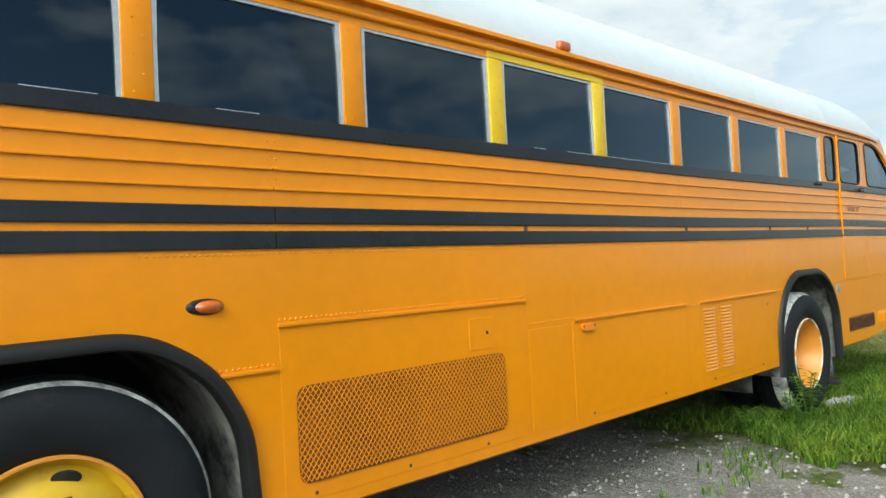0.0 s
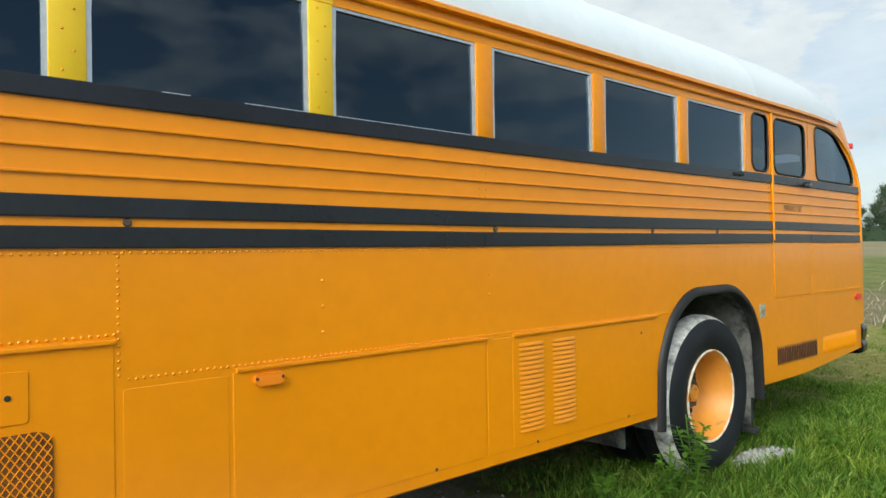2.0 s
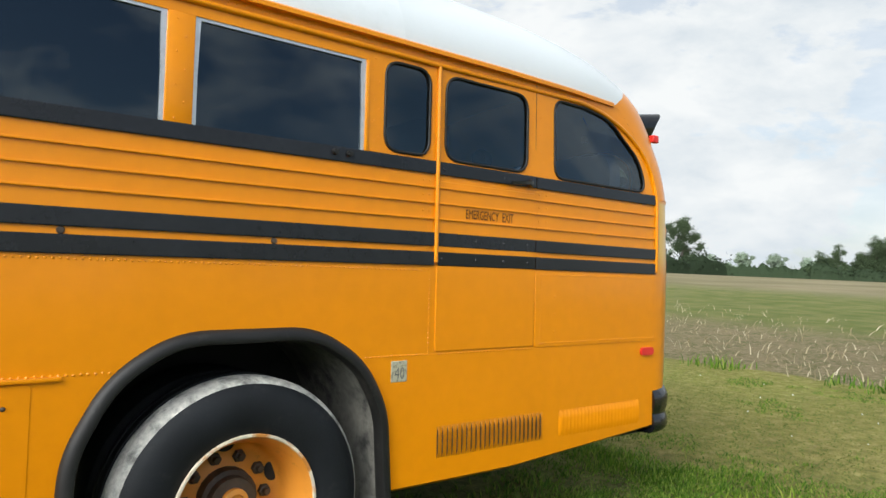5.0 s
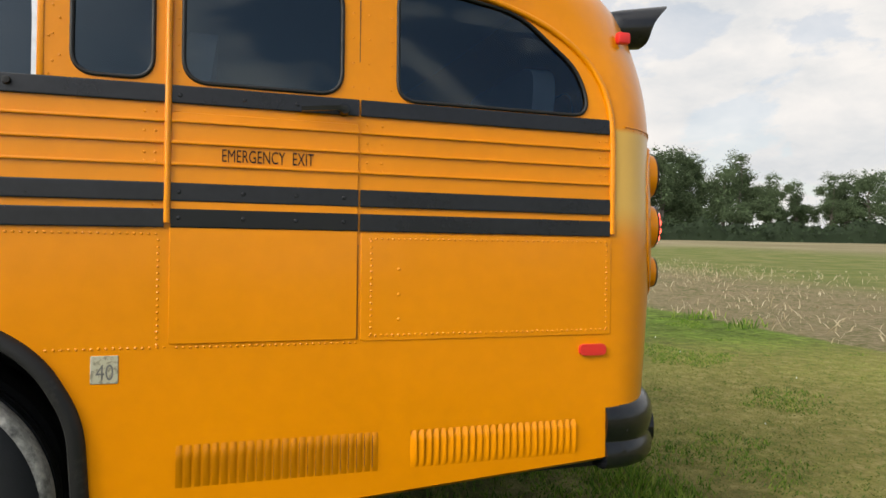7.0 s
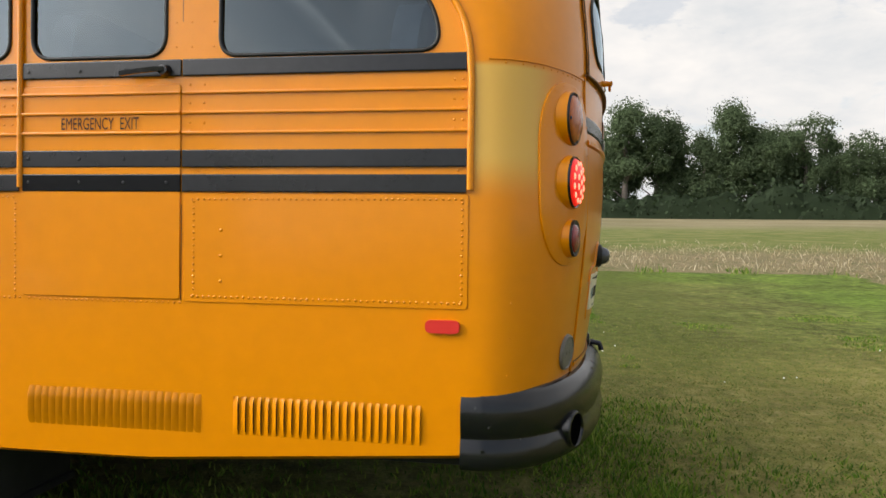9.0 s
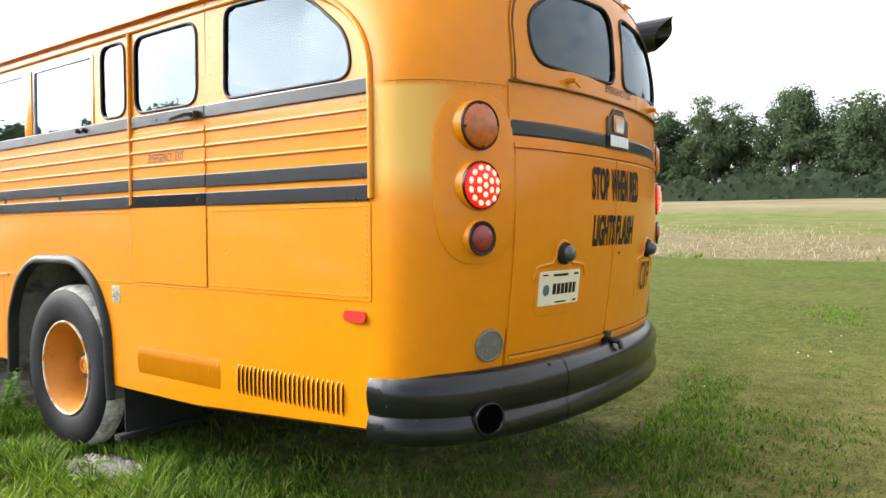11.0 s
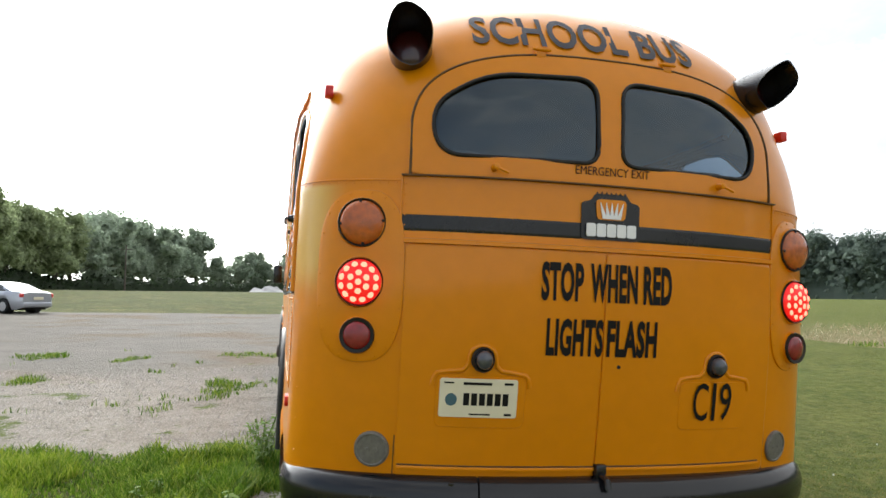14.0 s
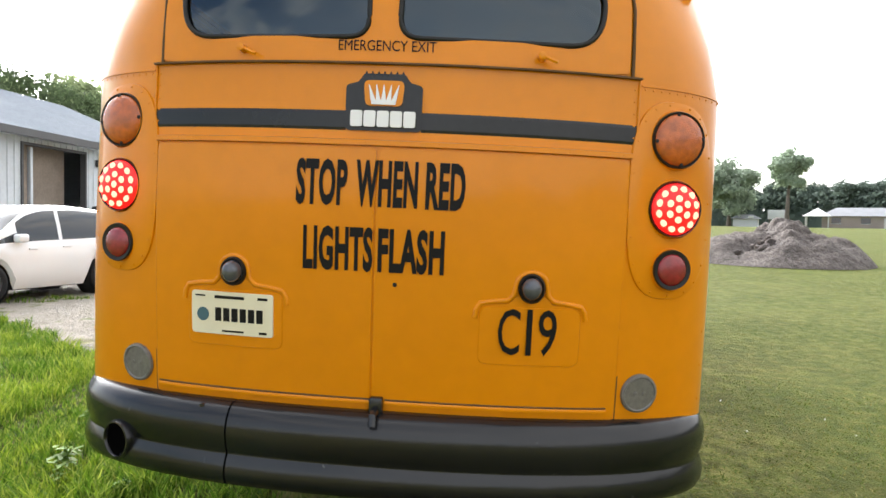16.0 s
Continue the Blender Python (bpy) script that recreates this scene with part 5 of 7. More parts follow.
# no hole is cut: the bore's shade is painted as a black disc
part("exhaust_bore", lathe([(0.056, 0.0045), (0, 0.0045)], 24, q), BORESHADE, bmp)
for y, z in ((3.02, 0.838), (3.35, 0.722), (3.95, 0.722), (4.3, 0.665), (3.6, 0.605)):
    p = min(whole, key=lambda p: abs(p.y - y))
    i = whole.index(p)
    o = (whole[i + 1] - whole[i - 1]).cross(Vector((0, 0, 1))).normalized()
    part("bumper_bolt", lathe([(0, 0.008), (0.011, 0.006), (0.013, -0.03)], 10, Matrix.Translation(Vector((p.x, p.y, z)) + o * 0.03) @ o.to_track_quat("Z", "Y").to_matrix().to_4x4()), BLACKM, bmp)
for y0, y1 in ((2.815, 3.588), (3.640, 4.385)):
    lip = [on_rear(y0 + (y1 - y0) * i / 16, 0.884, -0.009) for i in range(17)]
    part("door_lip", sweep(lip, [(-0.004, -0.008), (0.004, -0.008), (0.006, 0.0), (0.004, 0.007), (-0.004, 0.007)], up=Vector((0, 0, 1))), PAINT, bus, "thin yellow lip of the engine door")
    part("door_gap", sweep([p + Vector((-0.001, 0, 0.010)) for p in lip], circle(0.0035, 6), up=Vector((0, 0, 1))), SEAM, bus)
# bright lines at the window feet, as strips placed to fit the camera's view
for x0, x1 in ((0.585, 0.797), (1.178, 1.337), (2.85, 2.94), (3.123, 3.357), (3.469, 4.19)):
    part("sash_strip", box(bmesh.new(), x0, x1, SIDE + 0.003, SIDE + 0.008, 1.993, 2.001, 0.001), ALU, bus, "thin aluminium-coloured strip at the foot of the window")
lt = part("door_latch", B(9.235, 9.275, 3.590, 3.635, 0.850, 0.912, 0.006), BLACKM, bus, "black engine-door latch")
part("latch_hasp", sweep([(9.28, 3.613, 0.87), (9.325, 3.613, 0.862), (9.335, 3.615, 0.83)], circle(0.014, 8)), BLACKM, lt)
part("lock_dot", lathe([(0, 0.004), (0.007, 0.003), (0.008, 0)], 10, Matrix.Translation(on_rear(3.664, 1.29, -EP)) @ pose(0, 0, 0, 0, 90)), DARK, bus)
for y, z in ((2.41, 0.785), (2.41, 0.655)):
    part("bumper_bolt", lathe([(0, 0.006), (0.008, 0.004), (0.009, 0)], 8, pose(8.86, SIDE - 0.014, z, 90)), BLACKM, bmp)


# upper body drawn in at the rear corners to fit the camera's view
for ob in bus.children_recursive:
    if ob.type != "MESH" or ob.matrix_basis != Matrix() or ob.name.startswith("corner_marker"):
        continue
    for v in ob.data.vertices:
        x, y, z = v.co
        if x > 7.4 and 1.99 < z < 2.9:
            k = RIGHT if y > CY else 1.0
            side = max(0.0, min(1.0, (abs(y - CY) / (max(0.3, half_width(z)) * k) - 0.62) / 0.36))
            side = side * side * (3 - 2 * side)
            along = min(1.0, (x - 7.4) / 1.0)
            rise = min(1.0, (z - 1.99) / 0.35) * min(1.0, max(0.0, (2.88 - z) / 0.40))
            v.co.y = y + math.copysign((0.035 if y < CY else 0.048) * side * along * along * rise, CY - y)


# ---- ground: one sheet, rising a little far away ----
def hump(x, y):
    r = math.hypot(x - 8, y - 3)
    u = max(0.0, min(1.0, (4.8 - x) / 3.6))      # the gravel lies a little higher than the grass
    return 0.075 * u * u * (3 - 2 * u) + 1.5 * min(1.0, max(0.0, (r - 14) / 84)) + 0.03 * noise.noise(Vector((x * 0.35, y * 0.35, 0))) + 0.12 * noise.noise(Vector((x * 0.05, y * 0.05, 3))) * min(1, max(0, (math.hypot(x - 5, y - 3) - 14) / 30))


bm = bmesh.new()
steps = [0, 0.5, 1, 1.5, 2, 2.5, 3, 3.5, 4, 4.5, 5, 5.5, 6, 7, 8, 9, 10, 12, 14, 17, 20, 25, 32, 42, 56, 75, 100, 140, 200, 300, 500, 900, 1800]
axis = [-s for s in steps[:0:-1]] + steps
grid = [[bm.verts.new((6 + a, 2.5 + b, hump(6 + a, 2.5 + b))) for a in axis] for b in axis]
for r0, r1 in zip(grid, grid[1:]):
    for i in range(len(axis) - 1):
        bm.faces.new((r0[i], r0[i + 1], r1[i + 1], r1[i]))


def ground_material():
    m = bpy.data.materials.new("ground_cover")
    m.use_nodes = True
    nd, lk = m.node_tree.nodes, m.node_tree.links
    b = nd["Principled BSDF"]
    b.inputs["Roughness"].default_value, b.inputs["Specular IOR Level"].default_value = 0.95, 0.15
    geo = nd.new("ShaderNodeNewGeometry")
    sep = nd.new("ShaderNodeSeparateXYZ")
    lk.new(geo.outputs["Position"], sep.inputs[0])

    def op(kind, a, c=None, d=None):
        n = nd.new("ShaderNodeMath")
        n.operation = kind
        for i, s in enumerate((a, c, d)):
            if s is None:
                continue
            if isinstance(s, (int, float)):
                n.inputs[i].default_value = s
            else:
                lk.new(s, n.inputs[i])
        return n.outputs[0]

    def noi(scale, detail=5, rough=0.55, vec=None):
        n = nd.new("ShaderNodeTexNoise")
        n.inputs["Scale"].default_value, n.inputs["Detail"].default_value, n.inputs["Roughness"].default_value = scale, detail, rough
        lk.new(vec or geo.outputs["Position"], n.inputs["Vector"])
        return n.outputs["Fac"]

    def ramp(fac, *stops):
        n = nd.new("ShaderNodeValToRGB")
        e = n.color_ramp.elements
        while len(e) < len(stops):
            e.new(0.5)
        for k, (p, c) in zip(e, stops):
            k.position, k.color = p, (*c, 1)
        lk.new(fac, n.inputs[0])
        return n.outputs[0]

    def smooth(v, lo, hi):
        n = nd.new("ShaderNodeMapRange")
        n.interpolation_type = "SMOOTHSTEP"
        n.inputs[1].default_value, n.inputs[2].default_value = lo, hi
        lk.new(v, n.inputs[0])
        return n.outputs[0]

    def mix(f, a, c):
        n = nd.new("ShaderNodeMix")
        n.data_type = "RGBA"
        lk.new(f, n.inputs[0])
        lk.new(a, n.inputs[6])
        lk.new(c, n.inputs[7])
        return n.outputs[2]

    def scaled(c, f):
        n = nd.new("ShaderNodeVectorMath")
        n.operation = "SCALE"
        lk.new(c, n.inputs[0])
        if isinstance(f, float):
            n.inputs["Scale"].default_value = f
        else:
            lk.new(f, n.inputs["Scale"])
        return n.outputs[0]

    X, Y = sep.outputs[0], sep.outputs[1]
    wob = op("SUBTRACT", noi(0.5, 6), 0.5)
    wob2 = op("SUBTRACT", noi(2.2, 6, 0.65), 0.5)
    edge = op("ADD", op("MULTIPLY", wob, 1.6), op("MULTIPLY", wob2, 1.4))
    # mown lawn: green with straw patches
    lawn = ramp(noi(0.35, 8, 0.62), (0.34, (0.09, 0.118, 0.02)), (0.46, (0.122, 0.145, 0.028)), (0.60, (0.235, 0.205, 0.068)))
    lawn = mix(op("MULTIPLY", smooth(noi(26, 5, 0.75), 0.42, 0.58), 0.7), lawn, ramp(noi(45, 5, 0.7), (0.38, (0.045, 0.075, 0.012)), (0.62, (0.27, 0.255, 0.085))))
    lawn = mix(op("MULTIPLY", smooth(noi(1.6, 6, 0.7), 0.48, 0.62), 0.6), lawn, ramp(noi(9, 6, 0.75), (0.38, (0.055, 0.10, 0.014)), (0.62, (0.30, 0.245, 0.10))))
    # gravel lot
    vor = nd.new("ShaderNodeTexVoronoi")
    vor.inputs["Scale"].default_value = 42
    lk.new(geo.outputs["Position"], vor.inputs["Vector"])
    stone = ramp(vor.outputs["Distance"], (0.0, (0.50, 0.47, 0.42)), (0.55, (0.21, 0.195, 0.17)))
    gravel = mix(op("MULTIPLY", noi(0.45, 6), 0.9), ramp(noi(0.8, 7, 0.7), (0.3, (0.28, 0.26, 0.225)), (0.7, (0.44, 0.41, 0.36))), stone)
    gravel = mix(smooth(noi(0.22, 3), 0.5, 0.66), gravel, ramp(noi(5, 5), (0.3, (0.24, 0.19, 0.13)), (0.7, (0.33, 0.27, 0.20))))
    # fresh pale stone near the grass, trodden dirt further off
    fresh = op("MULTIPLY", smooth(op("ADD", X, op("MULTIPLY", wob, 3.0)), -3.0, 2.0), smooth(op("ADD", Y, op("MULTIPLY", wob, 3.0)), -6.0, -2.0))
    chalk = mix(smooth(vor.outputs["Distance"], 0.1, 0.6), ramp(noi(11, 6, 0.7), (0.3, (0.42, 0.385, 0.335)), (0.7, (0.64, 0.60, 0.54))), ramp(noi(3, 6, 0.7), (0.3, (0.27, 0.245, 0.205)), (0.7, (0.43, 0.39, 0.335))))
    gravel = mix(op("MULTIPLY", fresh, smooth(noi(1.1, 6, 0.65), 0.25, 0.47)), scaled(gravel, 0.57), scaled(chalk, 0.74))
    weeds = smooth(op("ADD", noi(0.9, 7, 0.68), op("MULTIPLY", op("ADD", X, -1.0), 0.012)), 0.60, 0.66)
    gravel = mix(weeds, gravel, ramp(noi(20, 5), (0.3, (0.05, 0.08, 0.015)), (0.7, (0.15, 0.18, 0.05))))
    # field: stubble near, green strip, pale beyond
    d = op("ADD", op("MAXIMUM", op("SUBTRACT", X, 16.1), op("SUBTRACT", Y, 18.4)), op("MULTIPLY", wob, 1.2))
    stub = mix(smooth(noi(7, 6, 0.75), 0.45, 0.6), ramp(noi(1.2, 6), (0.35, (0.13, 0.13, 0.045)), (0.65, (0.24, 0.19, 0.10))), ramp(noi(16, 4), (0.3, (0.26, 0.20, 0.115)), (0.7, (0.40, 0.32, 0.20))))
    green = ramp(noi(0.8, 6), (0.35, (0.125, 0.16, 0.035)), (0.65, (0.23, 0.225, 0.08)))
    pale = ramp(noi(0.1, 6), (0.35, (0.22, 0.19, 0.10)), (0.65, (0.32, 0.27, 0.16)))
    field = mix(smooth(d, 6, 12), stub, green)
    field = mix(smooth(d, 26, 44), field, pale)
    isfield = op("MULTIPLY", smooth(d, -0.15, 0.15), smooth(op("ADD", X, op("MULTIPLY", Y, 0.25)), -12, 2))
    # a strip of lusher grass along the field's edge
    strip = op("MULTIPLY", op("MULTIPLY", smooth(d, -4.2, -1.6), smooth(op("ADD", X, op("MULTIPLY", Y, 0.25)), 4, 10)), op("ADD", 0.45, op("MULTIPLY", noi(1.4, 6, 0.7), 0.6)))
    lawn = mix(strip, lawn, ramp(noi(18, 5, 0.7), (0.35, (0.075, 0.145, 0.014)), (0.65, (0.15, 0.23, 0.03))))
    # tufts and thin places: the sward is uneven from a hand's width to a stride
    patchy = op("MULTIPLY", op("ADD", 0.50, op("MULTIPLY", smooth(noi(5.5, 7, 0.72), 0.36, 0.64), 0.62)), op("ADD", 0.72, op("MULTIPLY", smooth(noi(0.8, 5, 0.6), 0.35, 0.65), 0.46)))
    lawn = scaled(lawn, patchy)
    lawn = scaled(lawn, 1.08)
    # darker, greener lawn on the far side of the bus
    far_turf = op("MULTIPLY", smooth(op("ADD", Y, op("MULTIPLY", wob, 3.0)), 4.6, 7.0), smooth(op("SUBTRACT", 11.5, X), -1.5, 1.5))
    lawn = mix(op("MULTIPLY", far_turf, 0.8), lawn, ramp(noi(7, 7, 0.75), (0.34, (0.034, 0.056, 0.006)), (0.5, (0.070, 0.092, 0.013)), (0.66, (0.145, 0.135, 0.036))))
    # drier, olive turf behind the bus
    dry = op("MULTIPLY", smooth(op("ADD", X, op("MULTIPLY", op("ADD", wob, wob2), 4.0)), 7.8, 12.4), smooth(op("SUBTRACT", 7.5, Y), -1.5, 1.5))
    lawn = mix(op("MULTIPLY", dry, 0.7), lawn, ramp(noi(6, 8, 0.75), (0.34, (0.14, 0.145, 0.028)), (0.5, (0.275, 0.24, 0.07)), (0.66, (0.42, 0.34, 0.14))))
    # shade between the rough clumps beside the bus is put into the ground's colour
    gap_shade = op("MULTIPLY", smooth(op("SUBTRACT", 2.9, op("ADD", Y, wob)), -0.5, 0.5), smooth(op("SUBTRACT", 9.4, op("ADD", X, op("MULTIPLY", op("ADD", wob, wob2), 3.5))), -2.0, 2.0))
    lawn = mix(op("MULTIPLY", gap_shade, op("ADD", 0.35, op("MULTIPLY", smooth(noi(3.5, 6, 0.7), 0.40, 0.60), 0.6))), lawn, ramp(noi(24, 5, 0.7), (0.35, (0.014, 0.022, 0.004)), (0.65, (0.060, 0.075, 0.014))))
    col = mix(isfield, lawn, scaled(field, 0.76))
    # the lot: bounded by lawn far off, by grass round the bus's rear
    rim = op("ADD", 4.95, op("MAXIMUM", -6.0, op("MINIMUM", 0.0, op("MULTIPLY", op("SUBTRACT", Y, 0.8), 0.62))))
    inlot = op("MULTIPLY", smooth(op("SUBTRACT", rim, op("ADD", X, edge)), -0.25, 0.25), smooth(op("ADD", op("ADD", X, 25.0), op("MULTIPLY", wob, 2.0)), -0.4, 0.4))
    inlot = op("MULTIPLY", inlot, smooth(op("SUBTRACT", 5.4, op("ADD", Y, edge)), -0.25, 0.25))
    spot = smooth(op("SUBTRACT", 0.44, op("ADD", op("POWER", op("ADD", op("POWER", op("SUBTRACT", X, 6.75), 2.0), op("POWER", op("SUBTRACT", Y, 2.3), 2.0)), 0.5), op("MULTIPLY", wob2, 1.2))), -0.1, 0.15)
    col = mix(op("MAXIMUM", inlot, spot), col, gravel)
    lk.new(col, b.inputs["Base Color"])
    bp = nd.new("ShaderNodeBump")
    bp.inputs["Distance"].default_value = 0.06
    lk.new(op("ADD", op("MULTIPLY", noi(45, 4, 0.7), 0.6), op("MULTIPLY", noi(7, 5), 1.0)), bp.inputs["Height"])
    lk.new(bp.outputs[0], b.inputs["Normal"])
    return m


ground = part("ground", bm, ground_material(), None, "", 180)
tagged(ground, "flat ground of mown grass, gravel lot and stubble field", "ground", kind="structure")


# ---- trees ----
def bark_leaf(name, color, var):
    m = material(name, color, 0.75, spec=0.25, random_tint=0.10)
    nd, lk = m.node_tree.nodes, m.node_tree.links
    b = nd["Principled BSDF"]
    src = b.inputs["Base Color"].links[0].from_socket
    g = nd.new("ShaderNodeNewGeometry")
    r = nd.new("ShaderNodeMapRange")
    r.inputs[3].default_value, r.inputs[4].default_value = 1 - var, 1 + var
    lk.new(g.outputs["Random Per Island"], r.inputs[0])
    s = nd.new("ShaderNodeVectorMath")
    s.operation = "SCALE"
    lk.new(src, s.inputs[0])
    lk.new(r.outputs[0], s.inputs["Scale"])
    lk.new(s.outputs[0], b.inputs["Base Color"])
    tr, mx = nd.new("ShaderNodeBsdfTranslucent"), nd.new("ShaderNodeMixShader")
    lk.new(s.outputs[0], tr.inputs[0])
    mx.inputs[0].default_value = 0.45
    lk.new(b.outputs[0], mx.inputs[1])
    lk.new(tr.outputs[0], mx.inputs[2])
    lk.new(mx.outputs[0], nd["Material Output"].inputs[0])
    return m


LEAF = bark_leaf("tree_leaves", (0.082, 0.118, 0.056), 0.34)
# haze over the further rows is put into these three leaf colours
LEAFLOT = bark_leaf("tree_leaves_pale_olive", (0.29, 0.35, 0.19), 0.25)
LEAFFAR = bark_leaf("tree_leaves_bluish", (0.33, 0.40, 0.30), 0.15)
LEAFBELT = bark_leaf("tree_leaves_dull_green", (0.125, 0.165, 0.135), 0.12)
BARK = material("tree_bark", (0.12, 0.10, 0.085), 0.9, grain=((6, 0.3),), bump=((20, 0.02),))


def tree(name, h, spread, leaf, seed, clumps=175, leaves=46, size=0.5, low=0.16, dense=1.0):
    """A tapered trunk with limbs and a crown of many leaf blades in uneven clumps."""
    rnd = random.Random(seed)
    t = thing(name, "broad leafy green tree at the edge of the field", "tree")
    bm = bmesh.new()
    top = h * 0.72
    path = [Vector((rnd.uniform(-0.15, 0.15) * i, rnd.uniform(-0.15, 0.15) * i, top * i / 5)) for i in range(6)]
    rad = [0.028 * h * (1 - 0.8 * i / 5) for i in range(6)]
    rad[0] *= 1.35

    def limb(pts, rs, seg=7):
        rings = []
        for p, r in zip(pts, rs):
            rings.append([bm.verts.new(p + Vector((r * math.cos(2 * math.pi * k / seg), r * math.sin(2 * math.pi * k / seg), 0))) for k in range(seg)])
        for a, b in zip(rings, rings[1:]):
            for k in range(seg):
                j = (k + 1) % seg
                bm.faces.new((a[k], a[j], b[j], b[k]))
        bm.faces.new(rings[-1])

    limb(path, rad)
    tips = []
    for k in range(9):
        z0 = h * rnd.uniform(low + 0.05, 0.62)
        a = 2 * math.pi * k / 9 + rnd.uniform(-0.4, 0.4)
        ln = spread * rnd.uniform(0.55, 0.95)
        base = Vector((0, 0, z0))
        pts = [base + Vector((math.cos(a) * ln * f, math.sin(a) * ln * f, (0.25 + 0.5 * rnd.random()) * ln * f ** 0.8)) for f in (0, 0.35, 0.7, 1.0)]
        limb(pts, [0.011 * h, 0.008 * h, 0.005 * h, 0.002 * h], 5)
        tips.append(pts[-1])
    part("trunk", bm, BARK, t, "grey-brown trunk with limbs", 80)
    vs, fs = [], []
    lobes = [(Vector((rnd.uniform(-0.5, 0.5) * spread, rnd.uniform(-0.5, 0.5) * spread, h * rnd.uniform(low + 0.12, 0.80))), rnd.uniform(0.30, 0.55)) for _ in range(11)] + [(p, 0.28) for p in tips] + [(Vector((0, 0, h * 0.80)), 0.5), (Vector((0, 0, h * 0.68)), 0.5)]
    def blade(p, n, w):
        a = n.orthogonal().normalized()
        b = n.cross(a)
        th = rnd.uniform(0, math.pi)
        a, b = a * math.cos(th) + b * math.sin(th), b * math.cos(th) - a * math.sin(th)
        k = len(vs)
        vs.extend([p - a * w * 0.5, p + b * w * 0.32 + n * w * 0.08, p + a * w * 0.5, p - b * w * 0.32 + n * w * 0.08])
        fs.append((k, k + 1, k + 2, k + 3))

    # the inside of each bough is thick with leaves
    for lc, lr in lobes:
        for _ in range(int(130 * dense)):
            d = Vector((rnd.gauss(0, 1), rnd.gauss(0, 1), rnd.gauss(0, 1)))
            d.normalize()
            p = lc + d * spread * lr * (0.25 + 0.62 * rnd.random())
            p.z = max(h * low, min(h * 0.95, p.z))
            blade(p, (d + Vector((rnd.gauss(0, 0.5), rnd.gauss(0, 0.5), 0.3))).normalized(), size * rnd.uniform(1.3, 2.1))
    for _ in range(clumps):
        lc, lr = rnd.choice(lobes)
        d = Vector((rnd.gauss(0, 1), rnd.gauss(0, 1), rnd.gauss(0, 1)))
        d.normalize()
        c = lc + d * spread * lr * rnd.uniform(0.35, 1.0) ** 0.6
        c.z = max(h * low + rnd.random() * 0.06 * h, min(h * 0.985, c.z))
        cr = spread * rnd.uniform(0.12, 0.24)
        for _ in range(leaves):
            e = Vector((rnd.gauss(0, 1), rnd.gauss(0, 1), rnd.gauss(0, 0.7)))
            p = c + e * cr * 0.55
            n = (e.normalized() + Vector((rnd.gauss(0, 0.6), rnd.gauss(0, 0.6), 0.5))).normalized()
            blade(p, n, size * rnd.uniform(0.5, 1.1))
    me = bpy.data.meshes.new("crown")
    me.from_pydata(vs, [], fs)
    me.materials.append(leaf)
    cr = new("crown", me)
    cr.parent = t
    cr["label"] = "uneven crown of small leaves"
    return t


KINDS = [tree("tree", 17.5, 4.9, LEAF, 11, clumps=250, leaves=52, size=0.33, low=0.03), tree("tree", 16.0, 4.6, LEAF, 12, clumps=250, leaves=52, size=0.33, low=0.04), tree("tree", 18.5, 4.5, LEAF, 13, clumps=250, leaves=52, size=0.33, low=0.06), tree("tree", 15.0, 5.2, LEAF, 14, clumps=250, leaves=52, size=0.33, low=0.02)]
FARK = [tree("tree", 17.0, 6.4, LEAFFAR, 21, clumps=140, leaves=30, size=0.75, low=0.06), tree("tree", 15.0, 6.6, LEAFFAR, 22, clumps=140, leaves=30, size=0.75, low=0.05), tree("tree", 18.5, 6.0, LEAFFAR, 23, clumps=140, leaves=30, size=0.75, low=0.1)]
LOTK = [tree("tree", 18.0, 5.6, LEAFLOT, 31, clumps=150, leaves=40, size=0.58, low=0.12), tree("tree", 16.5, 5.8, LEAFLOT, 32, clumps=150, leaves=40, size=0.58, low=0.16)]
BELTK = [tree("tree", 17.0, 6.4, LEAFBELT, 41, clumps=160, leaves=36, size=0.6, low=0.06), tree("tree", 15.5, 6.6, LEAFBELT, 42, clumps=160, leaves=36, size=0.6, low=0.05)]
rt = random.Random(5)
used = set()


def put(kinds, x, y, s, label="", group=""):
    k = rt.randrange(len(kinds))
    src = kinds[k]
    m = pose(x, y, hump(x, y) - 0.05, 0, 0, rt.uniform(0, 360)) @ Matrix.Diagonal((s * rt.uniform(0.9, 1.1), s * rt.uniform(0.9, 1.1), s, 1))
    if src.name not in used:
        used.add(src.name)
        src.matrix_basis = m
        o = src
    else:
        o = copy_thing(src, m)
    return tagged(o, label, group=group)


def row(kinds, pts, gap, s0, s1, depth, label, group):
    """Trees along a line of points, in a band of that depth."""
    for (x0, y0), (x1, y1) in zip(pts, pts[1:]):
        d = math.hypot(x1 - x0, y1 - y0)
        n = max(1, int(d / gap))
        for i in range(n):
            f = (i + rt.uniform(0.1, 0.9)) / n
            o = rt.uniform(0, depth)
            x, y = x0 + (x1 - x0) * f, y0 + (y1 - y0) * f
            r = math.hypot(x - 10, y - 3)
            put(kinds, x + (x - 10) / r * o, y + (y - 3) / r * o, rt.uniform(s0, s1), label, group)


for pts, lo, hi in (([(-78, 118), (-30, 103)], 0.88, 1.0), ([(-30, 103), (0, 99)], 0.95, 1.04), ([(0, 99), (20, 96)], 0.95, 1.05), ([(20, 96), (62, 98)], 0.9, 1.05)):
    row(KINDS, pts, 3.1, lo, hi, 9, "tall green tree in a dense tree line behind the field", "tree line behind the field")
